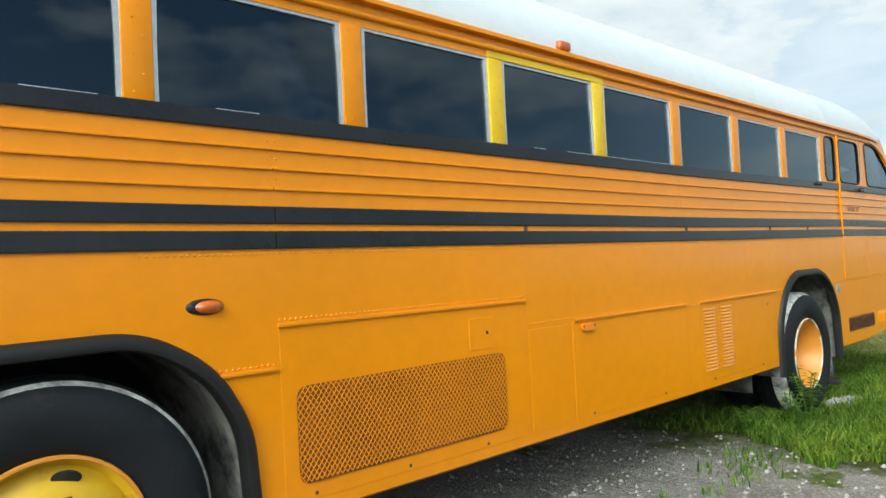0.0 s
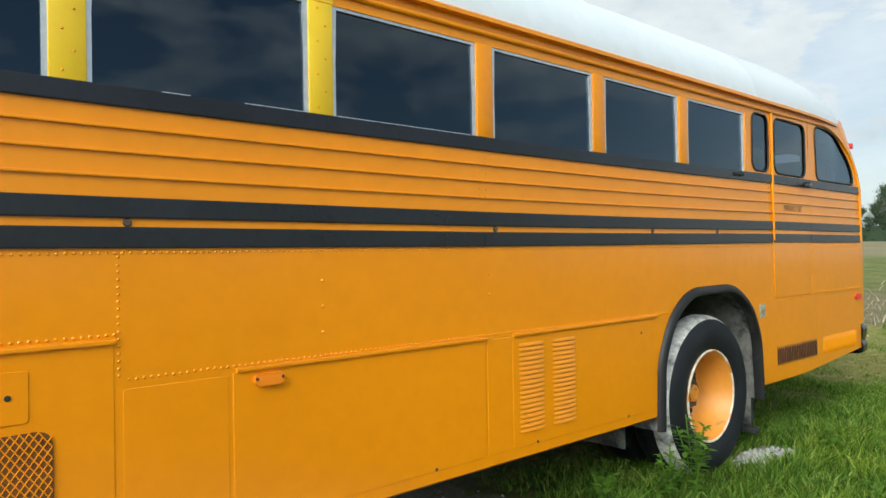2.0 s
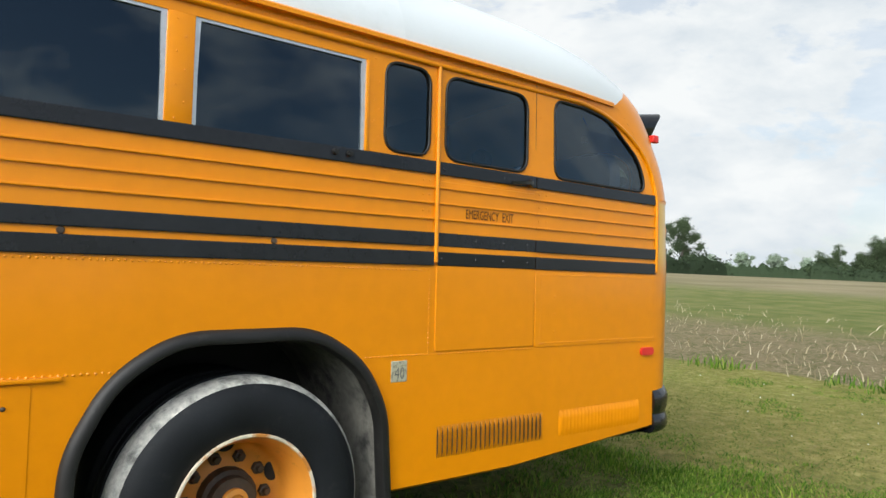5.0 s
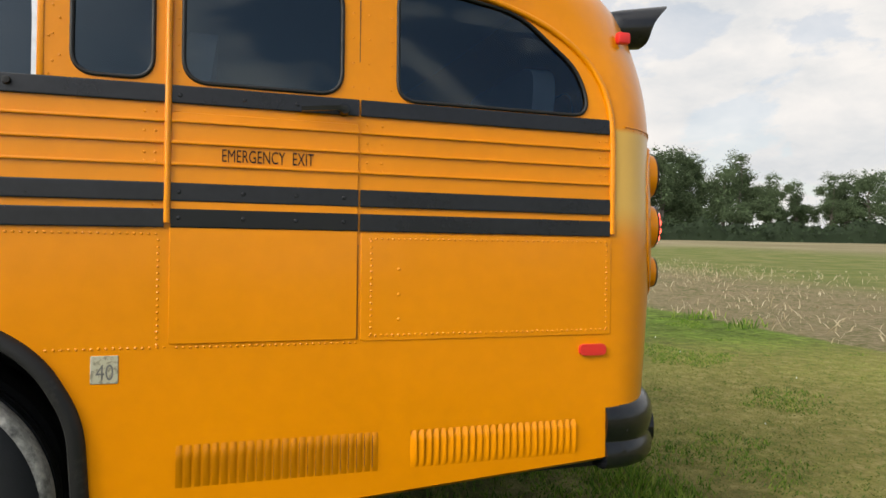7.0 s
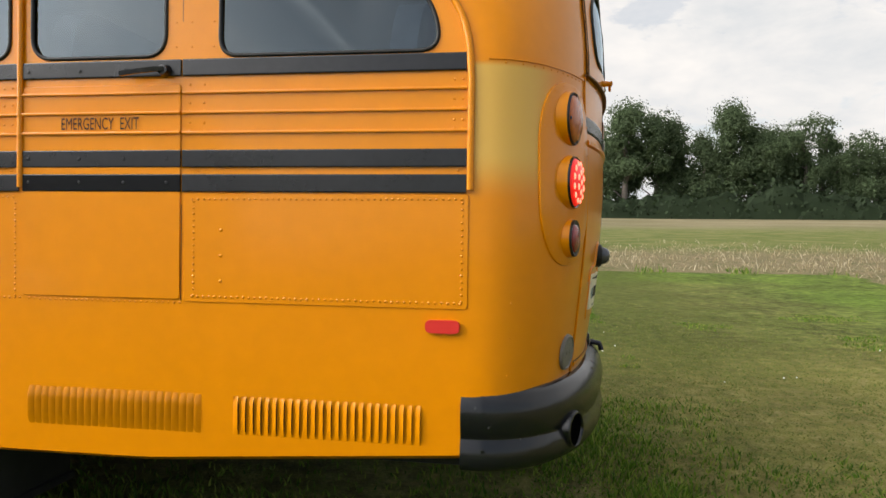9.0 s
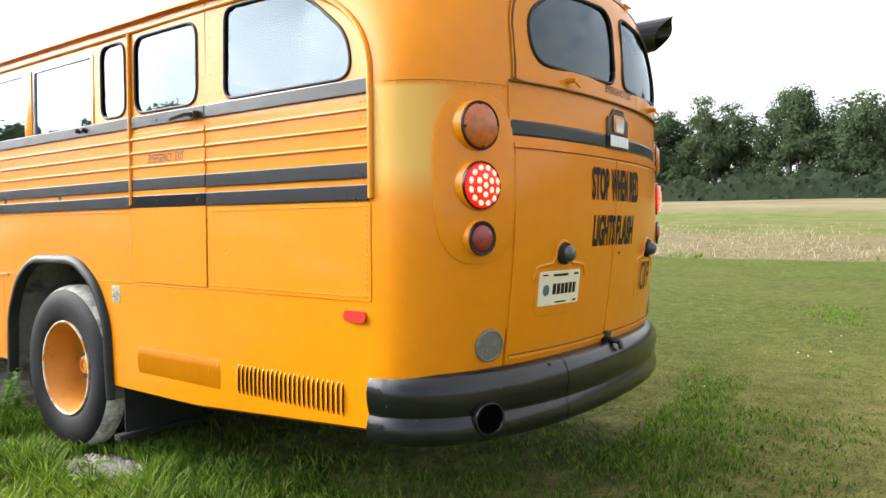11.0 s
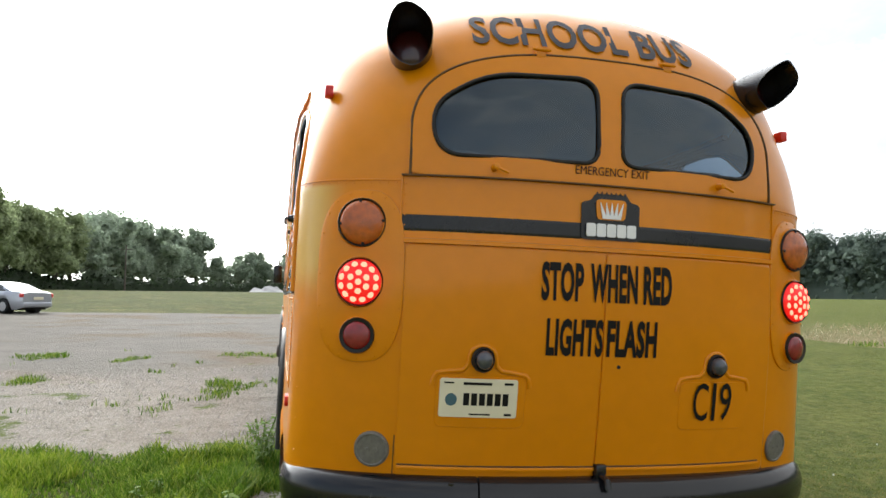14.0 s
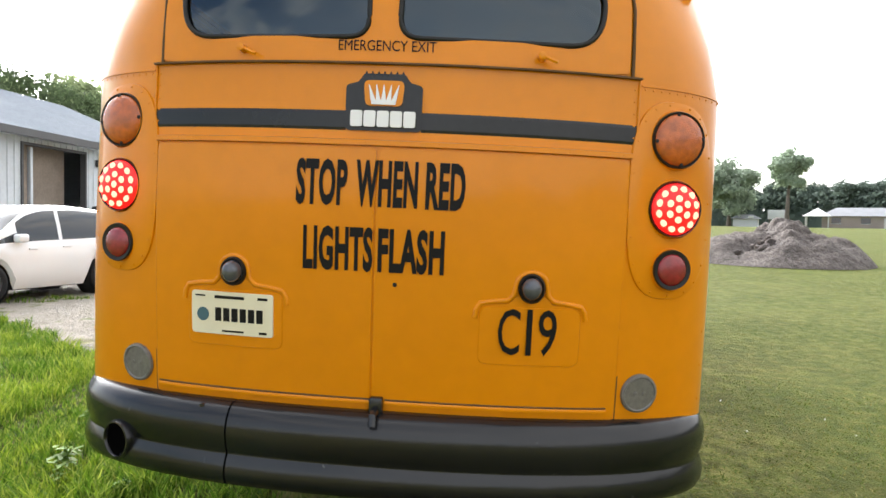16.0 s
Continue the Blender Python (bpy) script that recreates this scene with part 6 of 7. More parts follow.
row(KINDS, [(62, 98), (92, 95)], 3.6, 0.95, 1.08, 6, "tall green tree in a dense tree line behind the field", "tree line behind the field")
row(KINDS, [(92, 95), (112, 90), (130, 79)], 4.4, 0.72, 0.9, 6, "tall green tree in a dense tree line behind the field", "tree line behind the field")
row(KINDS, [(196, 83), (204, 74)], 3.5, 0.5, 0.68, 6, "distant low tree across the field", "far trees")
row(KINDS, [(202, 76), (215, 44)], 5, 0.9, 1.1, 8, "distant tree across the field", "far trees")
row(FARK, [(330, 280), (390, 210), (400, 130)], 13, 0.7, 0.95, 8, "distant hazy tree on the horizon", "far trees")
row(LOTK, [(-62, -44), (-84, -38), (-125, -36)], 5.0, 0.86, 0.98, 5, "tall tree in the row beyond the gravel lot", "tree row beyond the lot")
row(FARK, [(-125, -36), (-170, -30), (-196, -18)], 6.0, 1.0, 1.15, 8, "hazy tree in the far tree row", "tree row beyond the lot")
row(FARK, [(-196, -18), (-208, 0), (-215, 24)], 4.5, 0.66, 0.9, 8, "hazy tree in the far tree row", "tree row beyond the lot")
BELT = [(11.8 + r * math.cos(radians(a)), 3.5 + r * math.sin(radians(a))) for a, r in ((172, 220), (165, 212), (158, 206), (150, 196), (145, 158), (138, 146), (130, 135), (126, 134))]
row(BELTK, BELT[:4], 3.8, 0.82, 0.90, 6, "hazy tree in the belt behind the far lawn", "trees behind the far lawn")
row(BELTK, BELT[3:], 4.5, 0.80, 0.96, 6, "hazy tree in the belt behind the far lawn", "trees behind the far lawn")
for i in range(9):
    a, r = radians(-141.5 - i * 1.05), 60 + (i % 3) * 4
    put([KINDS[2]], 11.6 + r * math.cos(a), 4.0 + r * math.sin(a), (1.5 + r * (0.225 - 0.006 * i)) / 18.0, "leafy tree behind the garage", "trees behind the garage")
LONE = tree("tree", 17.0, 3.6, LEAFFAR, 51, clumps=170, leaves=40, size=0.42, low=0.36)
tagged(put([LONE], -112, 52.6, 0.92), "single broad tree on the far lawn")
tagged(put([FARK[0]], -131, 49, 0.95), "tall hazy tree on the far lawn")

# shrubs and saplings that close the foot of the tree lines
rs = random.Random(9)
vs, fs = [], []


def hedge(x0, y0, x1, y1, hh, bow):
    """The solid heart of a thicket: a lumpy ridge."""
    d = math.hypot(x1 - x0, y1 - y0)
    n = int(d / 1.2)
    nx, ny = -(y1 - y0) / d, (x1 - x0) / d
    prev = None
    for i in range(n + 1):
        f = i / n
        cur = []
        for j in range(9):
            u = j / 4 - 1
            x, y = x0 + (x1 - x0) * f + nx * u * 2.2, y0 + (y1 - y0) * f + ny * u * 2.2 - bow * math.sin(math.pi * f)
            top = hh * (0.5 + 0.7 * abs(noise.noise(Vector((x * 0.12, y * 0.12, 4)))) + 0.3 * noise.noise(Vector((x * 0.6, y * 0.6, 8))))
            cur.append(len(vs))
            vs.append(Vector((x + 0.5 * noise.noise(Vector((x, y, 1))), y, hump(x, y) - 0.2 + top * math.sqrt(max(0, 1 - u * u)))))
        if prev:
            for j in range(8):
                fs.append((prev[j], prev[j + 1], cur[j + 1], cur[j]))
        prev = cur


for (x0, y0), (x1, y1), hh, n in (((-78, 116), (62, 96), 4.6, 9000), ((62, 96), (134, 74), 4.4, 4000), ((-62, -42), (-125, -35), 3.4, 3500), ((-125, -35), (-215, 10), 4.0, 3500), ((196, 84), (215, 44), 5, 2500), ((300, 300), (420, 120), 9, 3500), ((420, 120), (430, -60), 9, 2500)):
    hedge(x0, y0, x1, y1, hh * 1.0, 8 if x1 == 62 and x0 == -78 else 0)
    for _ in range(n):
        f = rs.random()
        x, y = x0 + (x1 - x0) * f + rs.gauss(0, 1.6), y0 + (y1 - y0) * f + rs.gauss(0, 1.6) - (8 * math.sin(math.pi * f) if x1 == 62 and x0 == -78 else 0)
        top = hh * (0.45 + 0.55 * abs(noise.noise(Vector((x * 0.12, y * 0.12, 4)))) * 2)
        p = Vector((x, y, hump(x, y) + rs.random() ** 0.8 * top))
        nv = Vector((rs.gauss(0, 1), rs.gauss(0, 1), rs.gauss(0.3, 0.7))).normalized()
        a = nv.orthogonal().normalized()
        b = nv.cross(a)
        w = rs.uniform(0.35, 0.8)
        k = len(vs)
        vs += [p - a * w * 0.5, p + b * w * 0.35, p + a * w * 0.5, p - b * w * 0.35]
        fs += [(k, k + 1, k + 2, k + 3)]
# the shade under the trees is put into the thicket's dark leaf colour
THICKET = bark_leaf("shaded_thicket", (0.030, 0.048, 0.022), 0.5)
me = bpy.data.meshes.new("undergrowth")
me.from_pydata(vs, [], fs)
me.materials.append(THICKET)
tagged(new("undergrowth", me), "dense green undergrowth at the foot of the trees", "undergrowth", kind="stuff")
vs, fs = [], []
for (x0, y0), (x1, y1) in zip(BELT, BELT[1:]):
    hedge(x0, y0, x1, y1, 9.0, 0)
    for _ in range(1500):
        f = rs.random()
        x, y = x0 + (x1 - x0) * f + rs.gauss(0, 2), y0 + (y1 - y0) * f + rs.gauss(0, 2)
        p = Vector((x, y, hump(x, y) + 9 * rs.random() ** 0.7))
        nv = Vector((rs.gauss(0, 1), rs.gauss(0, 1), rs.gauss(0.3, 0.7))).normalized()
        a = nv.orthogonal().normalized()
        b = nv.cross(a)
        w = rs.uniform(0.7, 1.5)
        k = len(vs)
        vs += [p - a * w * 0.5, p + b * w * 0.35, p + a * w * 0.5, p - b * w * 0.35]
        fs += [(k, k + 1, k + 2, k + 3)]
me = bpy.data.meshes.new("undergrowth")
me.from_pydata(vs, [], fs)
me.materials.append(LEAFBELT)
tagged(new("undergrowth", me), "hazy green thicket under the far tree belt", "undergrowth", kind="stuff")


# ---- garage ----
METAL = material("pale_ribbed_wall_metal", (0.56, 0.60, 0.64), 0.5, grain=((0.7, 0.06), (8, 0.05)))
ROOFM = material("grey_blue_metal_roof", (0.20, 0.235, 0.28), 0.7, spec=0.2, grain=((0.5, 0.08), (6, 0.06)))
INSIDE = material("unpainted_inner_boarding", (0.28, 0.23, 0.19), 0.85, grain=((1.5, 0.15), (14, 0.1)))
TRIMD = material("dark_door_trim", (0.06, 0.06, 0.065), 0.6)
gar = thing("garage", "long pale metal garage with open doors and a grey roof", "garage", pose(0, 0, 0.0))
GX0, GX1, GY0, GY1, GE, GR = -19.0, -3.0, -10.6, -21.4, 4.15, 6.45
DOORS = ((-17.0, -13.8, 3.45), (-12.3, -9.05, 3.6), (-7.5, -4.3, 3.6))


def ribbed(x0, x1, z0, z1, y):
    """A sheet of wall metal with upright ribs."""
    bm = bmesh.new()
    n = max(1, int((x1 - x0) / 0.3))
    prev = None
    for i in range(n + 1):
        x = x0 + (x1 - x0) * i / n
        for dx, dy in ((0, 0), (0.02, 0.03), (0.06, 0.03), (0.08, 0)):
            if x + dx > x1 + 1e-6:
                break
            cur = (bm.verts.new((x + dx, y + dy, z0)), bm.verts.new((x + dx, y + dy, z1)))
            if prev:
                bm.faces.new((prev[0], cur[0], cur[1], prev[1]))
            prev = cur
    return bm


edges = [GX0] + [v for d in DOORS for v in d[:2]] + [GX1]
for a, b in zip(edges[::2], edges[1::2]):
    part("wall_sheet", ribbed(a, b, 0.0, GE, GY0), METAL, gar, "ribbed pale wall metal", 20)
for a, b, h in DOORS:
    part("wall_sheet", ribbed(a, b, h, GE, GY0), METAL, gar, "ribbed pale wall metal", 20)
    d = part("door_frame", B(a - 0.08, a, GY0 - 0.15, GY0 + 0.05, 0, h), TRIMD, gar, "dark door frame")
    part("jamb", B(b, b + 0.08, GY0 - 0.15, GY0 + 0.05, 0, h + 0.08), TRIMD, d)
    part("lintel", B(a - 0.08, b, GY0 - 0.15, GY0 + 0.05, h, h + 0.08), TRIMD, d)
    part("inner_partition", B(a + 0.15, b - 0.55, GY0 - 0.75, GY0 - 0.65, 0, h + 0.2), INSIDE, d, "brown boarding inside the open doorway")
    part("door_leaf", B(b - 0.62, b - 0.5, GY0 - 0.2, GY0 - 0.08, 0, h - 0.03, 0.01), METAL, d, "narrow pale door edge")
part("back_wall", B(GX0, GX1, GY1, GY1 + 0.1, 0, GE), METAL, gar)
for x in (GX0, GX1 - 0.1):
    bm = bmesh.new()
    out = [(GY1, 0), (GY0, 0), (GY0, GE), ((GY0 + GY1) / 2, GR - 0.1), (GY1, GE)]
    sheet(bm, out, lambda u, v, d, x=x: Vector((x + 0.1 + d, u, v)), 0.1)
    part("gable_wall", bm, METAL, gar)
for s in (1, -1):
    bm = bmesh.new()
    ye, ym = (GY0 + 0.5, (GY0 + GY1) / 2) if s == 1 else (GY1 - 0.5, (GY0 + GY1) / 2)
    n = 60
    rows_ = []
    for i in range(n + 1):
        x = GX0 - 0.45 + (GX1 - GX0 + 0.9) * i / n
        for dx, dz in ((0, 0), (0.03, 0.03), (0.07, 0.03), (0.1, 0)):
            rows_.append((bm.verts.new((x + dx, ye, GE - 0.15 + dz)), bm.verts.new((x + dx, ym, GR + dz))))
    for a, b in zip(rows_, rows_[1:]):
        bm.faces.new((a[0], b[0], b[1], a[1]))
    part("roof_sheet", bm, ROOFM, gar, "ribbed grey-blue roof metal", 20)
part("fascia", B(GX0 - 0.45, GX1 + 0.5, GY0 + 0.42, GY0 + 0.52, GE - 0.36, GE - 0.13), TRIMD, gar, "shaded eaves board")
part("soffit", B(GX0 - 0.4, GX1 + 0.4, GY0 + 0.02, GY0 + 0.46, GE - 0.34, GE - 0.30), METAL, gar)
part("wall_lamp", B(-13.15, -12.95, GY0 + 0.02, GY0 + 0.22, 3.2, 3.45, 0.03), TRIMD, gar, "small dark wall lamp")
part("notice_board", B(-18.3, -17.5, GY0 + 0.035, GY0 + 0.06, 0.9, 2.0, 0.01), WHITEV, gar, "white board on the wall")

# ---- cars ----
WHITEC = material("white_car_paint", (0.78, 0.79, 0.80), 0.25, coat=0.6, grain=((2, 0.02),))
SILVER = material("silver_car_paint", (0.36, 0.38, 0.43), 0.3, metal=0.35, coat=0.6, grain=((2, 0.03),))
PEARL = material("pale_silver_car_paint", (0.62, 0.64, 0.67), 0.28, metal=0.2, coat=0.6, grain=((2, 0.03),))
CARGLASS = material("dark_car_glass", (0.02, 0.024, 0.028), 0.06, spec=0.8)
ALLOY = material("dark_alloy_wheel", (0.10, 0.10, 0.105), 0.35, metal=0.6)
ALLOYL = material("light_alloy_wheel", (0.5, 0.5, 0.52), 0.35, metal=0.7)


def car(name, label, m, paint, length, width, height, wheelbase, front_over, belt, roof, tyre_r, alloy, plate_end=1):
    """x forward from the rear bumper; belt and roof are outlines in (x, z) as shares of length and height."""
    c = thing(name, label, "car", m)
    hw = width / 2

    def top(pairs, x):
        out = 0
        for o in (-0.03, -0.015, 0, 0.015, 0.03):
            u = max(pairs[0][0], min(pairs[-1][0], x + o))
            for (xa, za), (xb, zb) in zip(pairs, pairs[1:]):
                if xa <= u <= xb:
                    out += (za + (zb - za) * (u - xa) / (xb - xa)) / 5
                    break
        return out

    xs = [length * i / 48 for i in range(49)]
    rw = length - front_over - wheelbase
    wheels = (rw, rw + wheelbase)
    bm = bmesh.new()
    cols = []
    for x in xs:
        f = x / length
        zb = top(belt, f) * height
        w = hw * (1 - 0.16 * max(0, (abs(f - 0.5) - 0.32) / 0.18) ** 2)
        low = 0.19 + 0.10 * max(0, (abs(f - 0.5) - 0.42) / 0.08)
        for wx in wheels:
            u = abs(x - wx) / (tyre_r * 1.17)
            if u < 1:
                low = max(low, tyre_r + tyre_r * 1.17 * math.sqrt(1 - u * u))
        low = min(low, zb - 0.12)
        sec = [(w * 0.90, low), (w * 0.985, low + (zb - low) * 0.22), (w, low + (zb - low) * 0.5), (w * 0.985, low + (zb - low) * 0.8), (w * 0.93, zb), (w * 0.55, zb + 0.035)]
        cols.append([bm.verts.new((x, y, z)) for y, z in sec] + [bm.verts.new((x, -y, z)) for y, z in sec[::-1]])
    for a, b in zip(cols, cols[1:]):
        for k in range(len(a) - 1):
            bm.faces.new((a[k], b[k], b[k + 1], a[k + 1]))
    for e in (cols[0], cols[-1]):
        bm.faces.new(e if e is cols[0] else e[::-1])
    bmesh.ops.recalc_face_normals(bm, faces=bm.faces)
    body = part("body", bm, paint, c, "", 40)
    # cabin: glass below, painted roof above
    rx0, rx1 = roof[0][0] * length, roof[-1][0] * length
    bm = bmesh.new()
    cols = []
    n = 40
    for i in range(n + 1):
        x = rx0 + (rx1 - rx0) * i / n
        zr = top(roof, x / length) * height
        zb = top(belt, x / length) * height
        k = max(0.0, (zr - zb) / (height - zb))
        wb, wt = hw * 0.93, hw * (0.93 - 0.18 * k)
        sec = [(wb, zb - 0.02), (wb * 0.6 + wt * 0.4, zb + (zr - zb) * 0.42), (wt + 0.01, zb + (zr - zb) * 0.86), (wt * 0.93, zb + (zr - zb) * 0.96), (wt * 0.5, zr + 0.012)]
        cols.append([bm.verts.new((x, y, z)) for y, z in sec] + [bm.verts.new((x, -y, z)) for y, z in sec[::-1]])
    peak = max(z for _, z in roof)
    for i, (a, b) in enumerate(zip(cols, cols[1:])):
        f = (rx0 + (rx1 - rx0) * (i + 0.5) / n) / length
        flat = top(roof, f) > peak * 0.93
        pillar = any(abs(f - p) < 0.013 for p in (roof[1][0] + 0.035, 0.45))
        for k in range(len(a) - 1):
            q = bm.faces.new((a[k], b[k], b[k + 1], a[k + 1]))
            high = top(roof, f) - top(belt, f) > 0.62 * (peak - top(belt, f))
            side = k in (0, 8) and roof[0][0] + 0.07 < f < roof[-1][0] - 0.04 or k in (1, 7) and high
            q.material_index = 1 if (side and not pillar) or (not flat and not side and k in (3, 4, 5)) else 0
    bmesh.ops.recalc_face_normals(bm, faces=bm.faces)
    part("cabin", bm, [paint, CARGLASS], c, "cabin with dark side windows", 40)
    for wx in wheels:
        for s in (-1, 1):
            mm = pose(wx, s * (hw - 0.02), tyre_r, -90 * s)
            w = part("wheel", lathe([(tyre_r * 0.64, 0.0), (tyre_r * 0.60, -0.02), (tyre_r * 0.2, -0.01), (0, 0.0)], 24, mm), alloy, c, "", 30)
            part("tyre", lathe([(tyre_r * 0.62, -0.16), (tyre_r * 0.95, -0.16), (tyre_r, -0.13), (tyre_r, -0.03), (tyre_r * 0.94, 0.0), (tyre_r * 0.80, 0.012), (tyre_r * 0.64, 0.002)], 32, mm), TYRE, w, "", 50)
            for k in range(5):
                a = 2 * math.pi * k / 5
                p = mm @ pose(0, 0, 0.004, 0, 0, math.degrees(a))
                sp = box(bmesh.new(), tyre_r * 0.1, tyre_r * 0.6, -0.025, 0.025, -0.004, 0.012, 0.004)
                bmesh.ops.transform(sp, matrix=p, verts=sp.verts)
                part("spoke", sp, alloy, w)
            part("arch_liner", lathe([(tyre_r * 1.14, 0.0), (tyre_r * 1.14, -0.3), (0, -0.3)], 24, mm @ pose(0, 0, -0.03)), DARK, c)
    for s in (-1, 1):
        part("tail_light", B(-0.012, 0.16, s * hw * 0.86 - 0.06, s * hw * 0.86 + 0.06, top(belt, 0.02) * height - 0.20, top(belt, 0.02) * height - 0.03, 0.03, 2), REDM, c, "red tail light")
        part("headlight", B(length - 0.22, length - 0.01, s * hw * 0.74 - 0.12, s * hw * 0.74 + 0.12, top(belt, 0.97) * height - 0.14, top(belt, 0.97) * height - 0.03, 0.03, 2), CHROME, c, "clear headlight")
        mx = roof[-2][0] * length + 0.18
        part("door_mirror", B(mx - 0.1, mx + 0.08, s * (hw + 0.02) - 0.08, s * (hw + 0.02) + 0.08, top(belt, mx / length) * height, top(belt, mx / length) * height + 0.13, 0.04, 3), paint, c, "body-coloured door mirror")
        for f in (0.42, 0.60):
            part("door_handle", B(length * f - 0.08, length * f + 0.08, s * hw * 0.985 - 0.012, s * hw * 0.985 + 0.012, top(belt, f) * height - 0.13, top(belt, f) * height - 0.10, 0.008), paint, c)
    part("rear_bumper", B(-0.05, 0.14, -hw * 0.84, hw * 0.84, 0.30, 0.52, 0.05, 3), paint, c)
    part("front_bumper", B(length - 0.14, length + 0.04, -hw * 0.82, hw * 0.82, 0.24, 0.48, 0.05, 3), paint, c)
    part("plate_panel", B(-0.062, -0.045, -0.26, 0.26, 0.62, 0.75, 0.01), PLATE, c, "blank pale plate")
    part("underside", B(0.3, length - 0.3, -hw * 0.8, hw * 0.8, 0.17, 0.4), DARK, c)
    return c


HATCH_BELT = [(0, 0.60), (0.05, 0.66), (0.30, 0.635), (0.55, 0.62), (0.74, 0.60), (0.92, 0.53), (1.0, 0.42)]
HATCH_ROOF = [(0.03, 0.68), (0.16, 0.965), (0.35, 1.0), (0.52, 0.985), (0.62, 0.92), (0.80, 0.60)]
SEDAN_BELT = [(0, 0.62), (0.03, 0.69), (0.25, 0.70), (0.6, 0.67), (0.74, 0.64), (0.93, 0.55), (1.0, 0.42)]
SEDAN_ROOF = [(0.12, 0.69), (0.30, 0.95), (0.40, 1.0), (0.52, 0.99), (0.60, 0.94), (0.76, 0.64)]


def heading(x, y, az):
    return pose(x, y, hump(x, y), 0, 0, az)


car("hatchback_car", "small white hatchback parked on the gravel", heading(-1.10, -3.42, -15), WHITEC, 3.50, 1.62, 1.50, 2.15, 0.68, HATCH_BELT, HATCH_ROOF, 0.30, ALLOY)
car("crossover_car", "pale silver crossover parked by the garage", heading(-14.0, -8.2, -78), PEARL, 4.55, 1.80, 1.66, 2.65, 0.95, HATCH_BELT, HATCH_ROOF, 0.35, ALLOYL)
car("sedan_car", "silver sedan parked at the edge of the lot", heading(-23.2, -8.25, -122), SILVER, 4.70, 1.78, 1.42, 2.70, 0.95, SEDAN_BELT, SEDAN_ROOF, 0.32, ALLOYL)

# ---- heap of dug earth, far buildings, sheds ----
EARTH = material("dug_earth", (0.105, 0.088, 0.080), 0.95, grain=((1.2, 0.3), (6, 0.4), (22, 0.3)), bump=((5, 0.12), (14, 0.06), (40, 0.02)), random_tint=0.3)
rnd = random.Random(31)


def heap(name, label, x, y, rx, ry, h, seed, mat, n=46):
    bm = bmesh.new()
    off = Vector((seed * 7.1, seed * 3.3, 0))
    rings = []
    for i in range(n):
        r = i / (n - 1)
        ring = []
        for k in range(n * 2):
            a = 2 * math.pi * k / (n * 2)
            px, py = rx * r * math.cos(a), ry * r * math.sin(a)
            e = (1 - r ** 3.4) * (0.72 + 0.7 * noise.noise(Vector((px * 0.5, py * 0.5, 0)) + off))
            e += (1 - r ** 2) * 0.34 * noise.noise(Vector((px * 1.6, py * 1.6, 1)) + off) + 0.10 * noise.noise(Vector((px * 4.5, py * 4.5, 2)) + off) * (1 - r ** 4)
            ring.append(bm.verts.new((px, py, h * e - 0.05 * r)))
        rings.append(ring)
    for a, b in zip(rings, rings[1:]):
        for k in range(n * 2):
            j = (k + 1) % (n * 2)
            bm.faces.new((a[k], a[j], b[j], b[k]))
    bmesh.ops.remove_doubles(bm, verts=bm.verts, dist=0.0005)
    bmesh.ops.recalc_face_normals(bm, faces=bm.faces)
    t = thing(name, label, "mound", pose(x, y, hump(x, y)))
    part("mound", bm, mat, t, "", 60)
    return t


hp = heap("earth_heap", "heap of dug brown earth and clods on the lawn", -13.8, 13.6, 3.9, 2.9, 1.3, 1, EARTH)
clod = None
for i in range(190):
    a, r = rnd.uniform(0, 2 * math.pi), rnd.uniform(0.1, 1.0) ** 0.8
    px, py = 3.1 * r * math.cos(a), 2.5 * r * math.sin(a)
    s = rnd.uniform(0.07, 0.24)
    m = pose(px, py, 1.0 * (1 - r ** 3.4) * 0.8 + 0.03, rnd.uniform(0, 360), rnd.uniform(0, 360), rnd.uniform(0, 360)) @ Matrix.Diagonal((s, s * rnd.uniform(0.7, 1.2), s * 0.8, 1))
    if clod is None:
        bm = bmesh.new()
        bmesh.ops.create_icosphere(bm, subdivisions=2, radius=1)
        for v in bm.verts:
            v.co *= 1 + 0.35 * noise.noise(v.co * 1.7)
        clod = part("clod", bm, EARTH, hp)
        clod.matrix_basis = m
    else:
        o = again(clod, Matrix())
        o.matrix_basis = m
GREYH = material("pale_gravel_heap", (0.36, 0.36, 0.36), 0.95, grain=((0.5, 0.15),))
heap("gravel_heap", "low grey heap of gravel on the far lawn", -150, -0.5, 5, 4, 1.4, 4, GREYH, 24)
HOUSEW = material("weathered_house_siding", (0.36, 0.30, 0.27), 0.8, grain=((0.4, 0.1),))
SHING = material("grey_roof_shingle", (0.22, 0.23, 0.25), 0.85, grain=((0.6, 0.12),))
WHITEB = material("white_shed_paint", (0.66, 0.67, 0.68), 0.6, grain=((0.6, 0.05),))


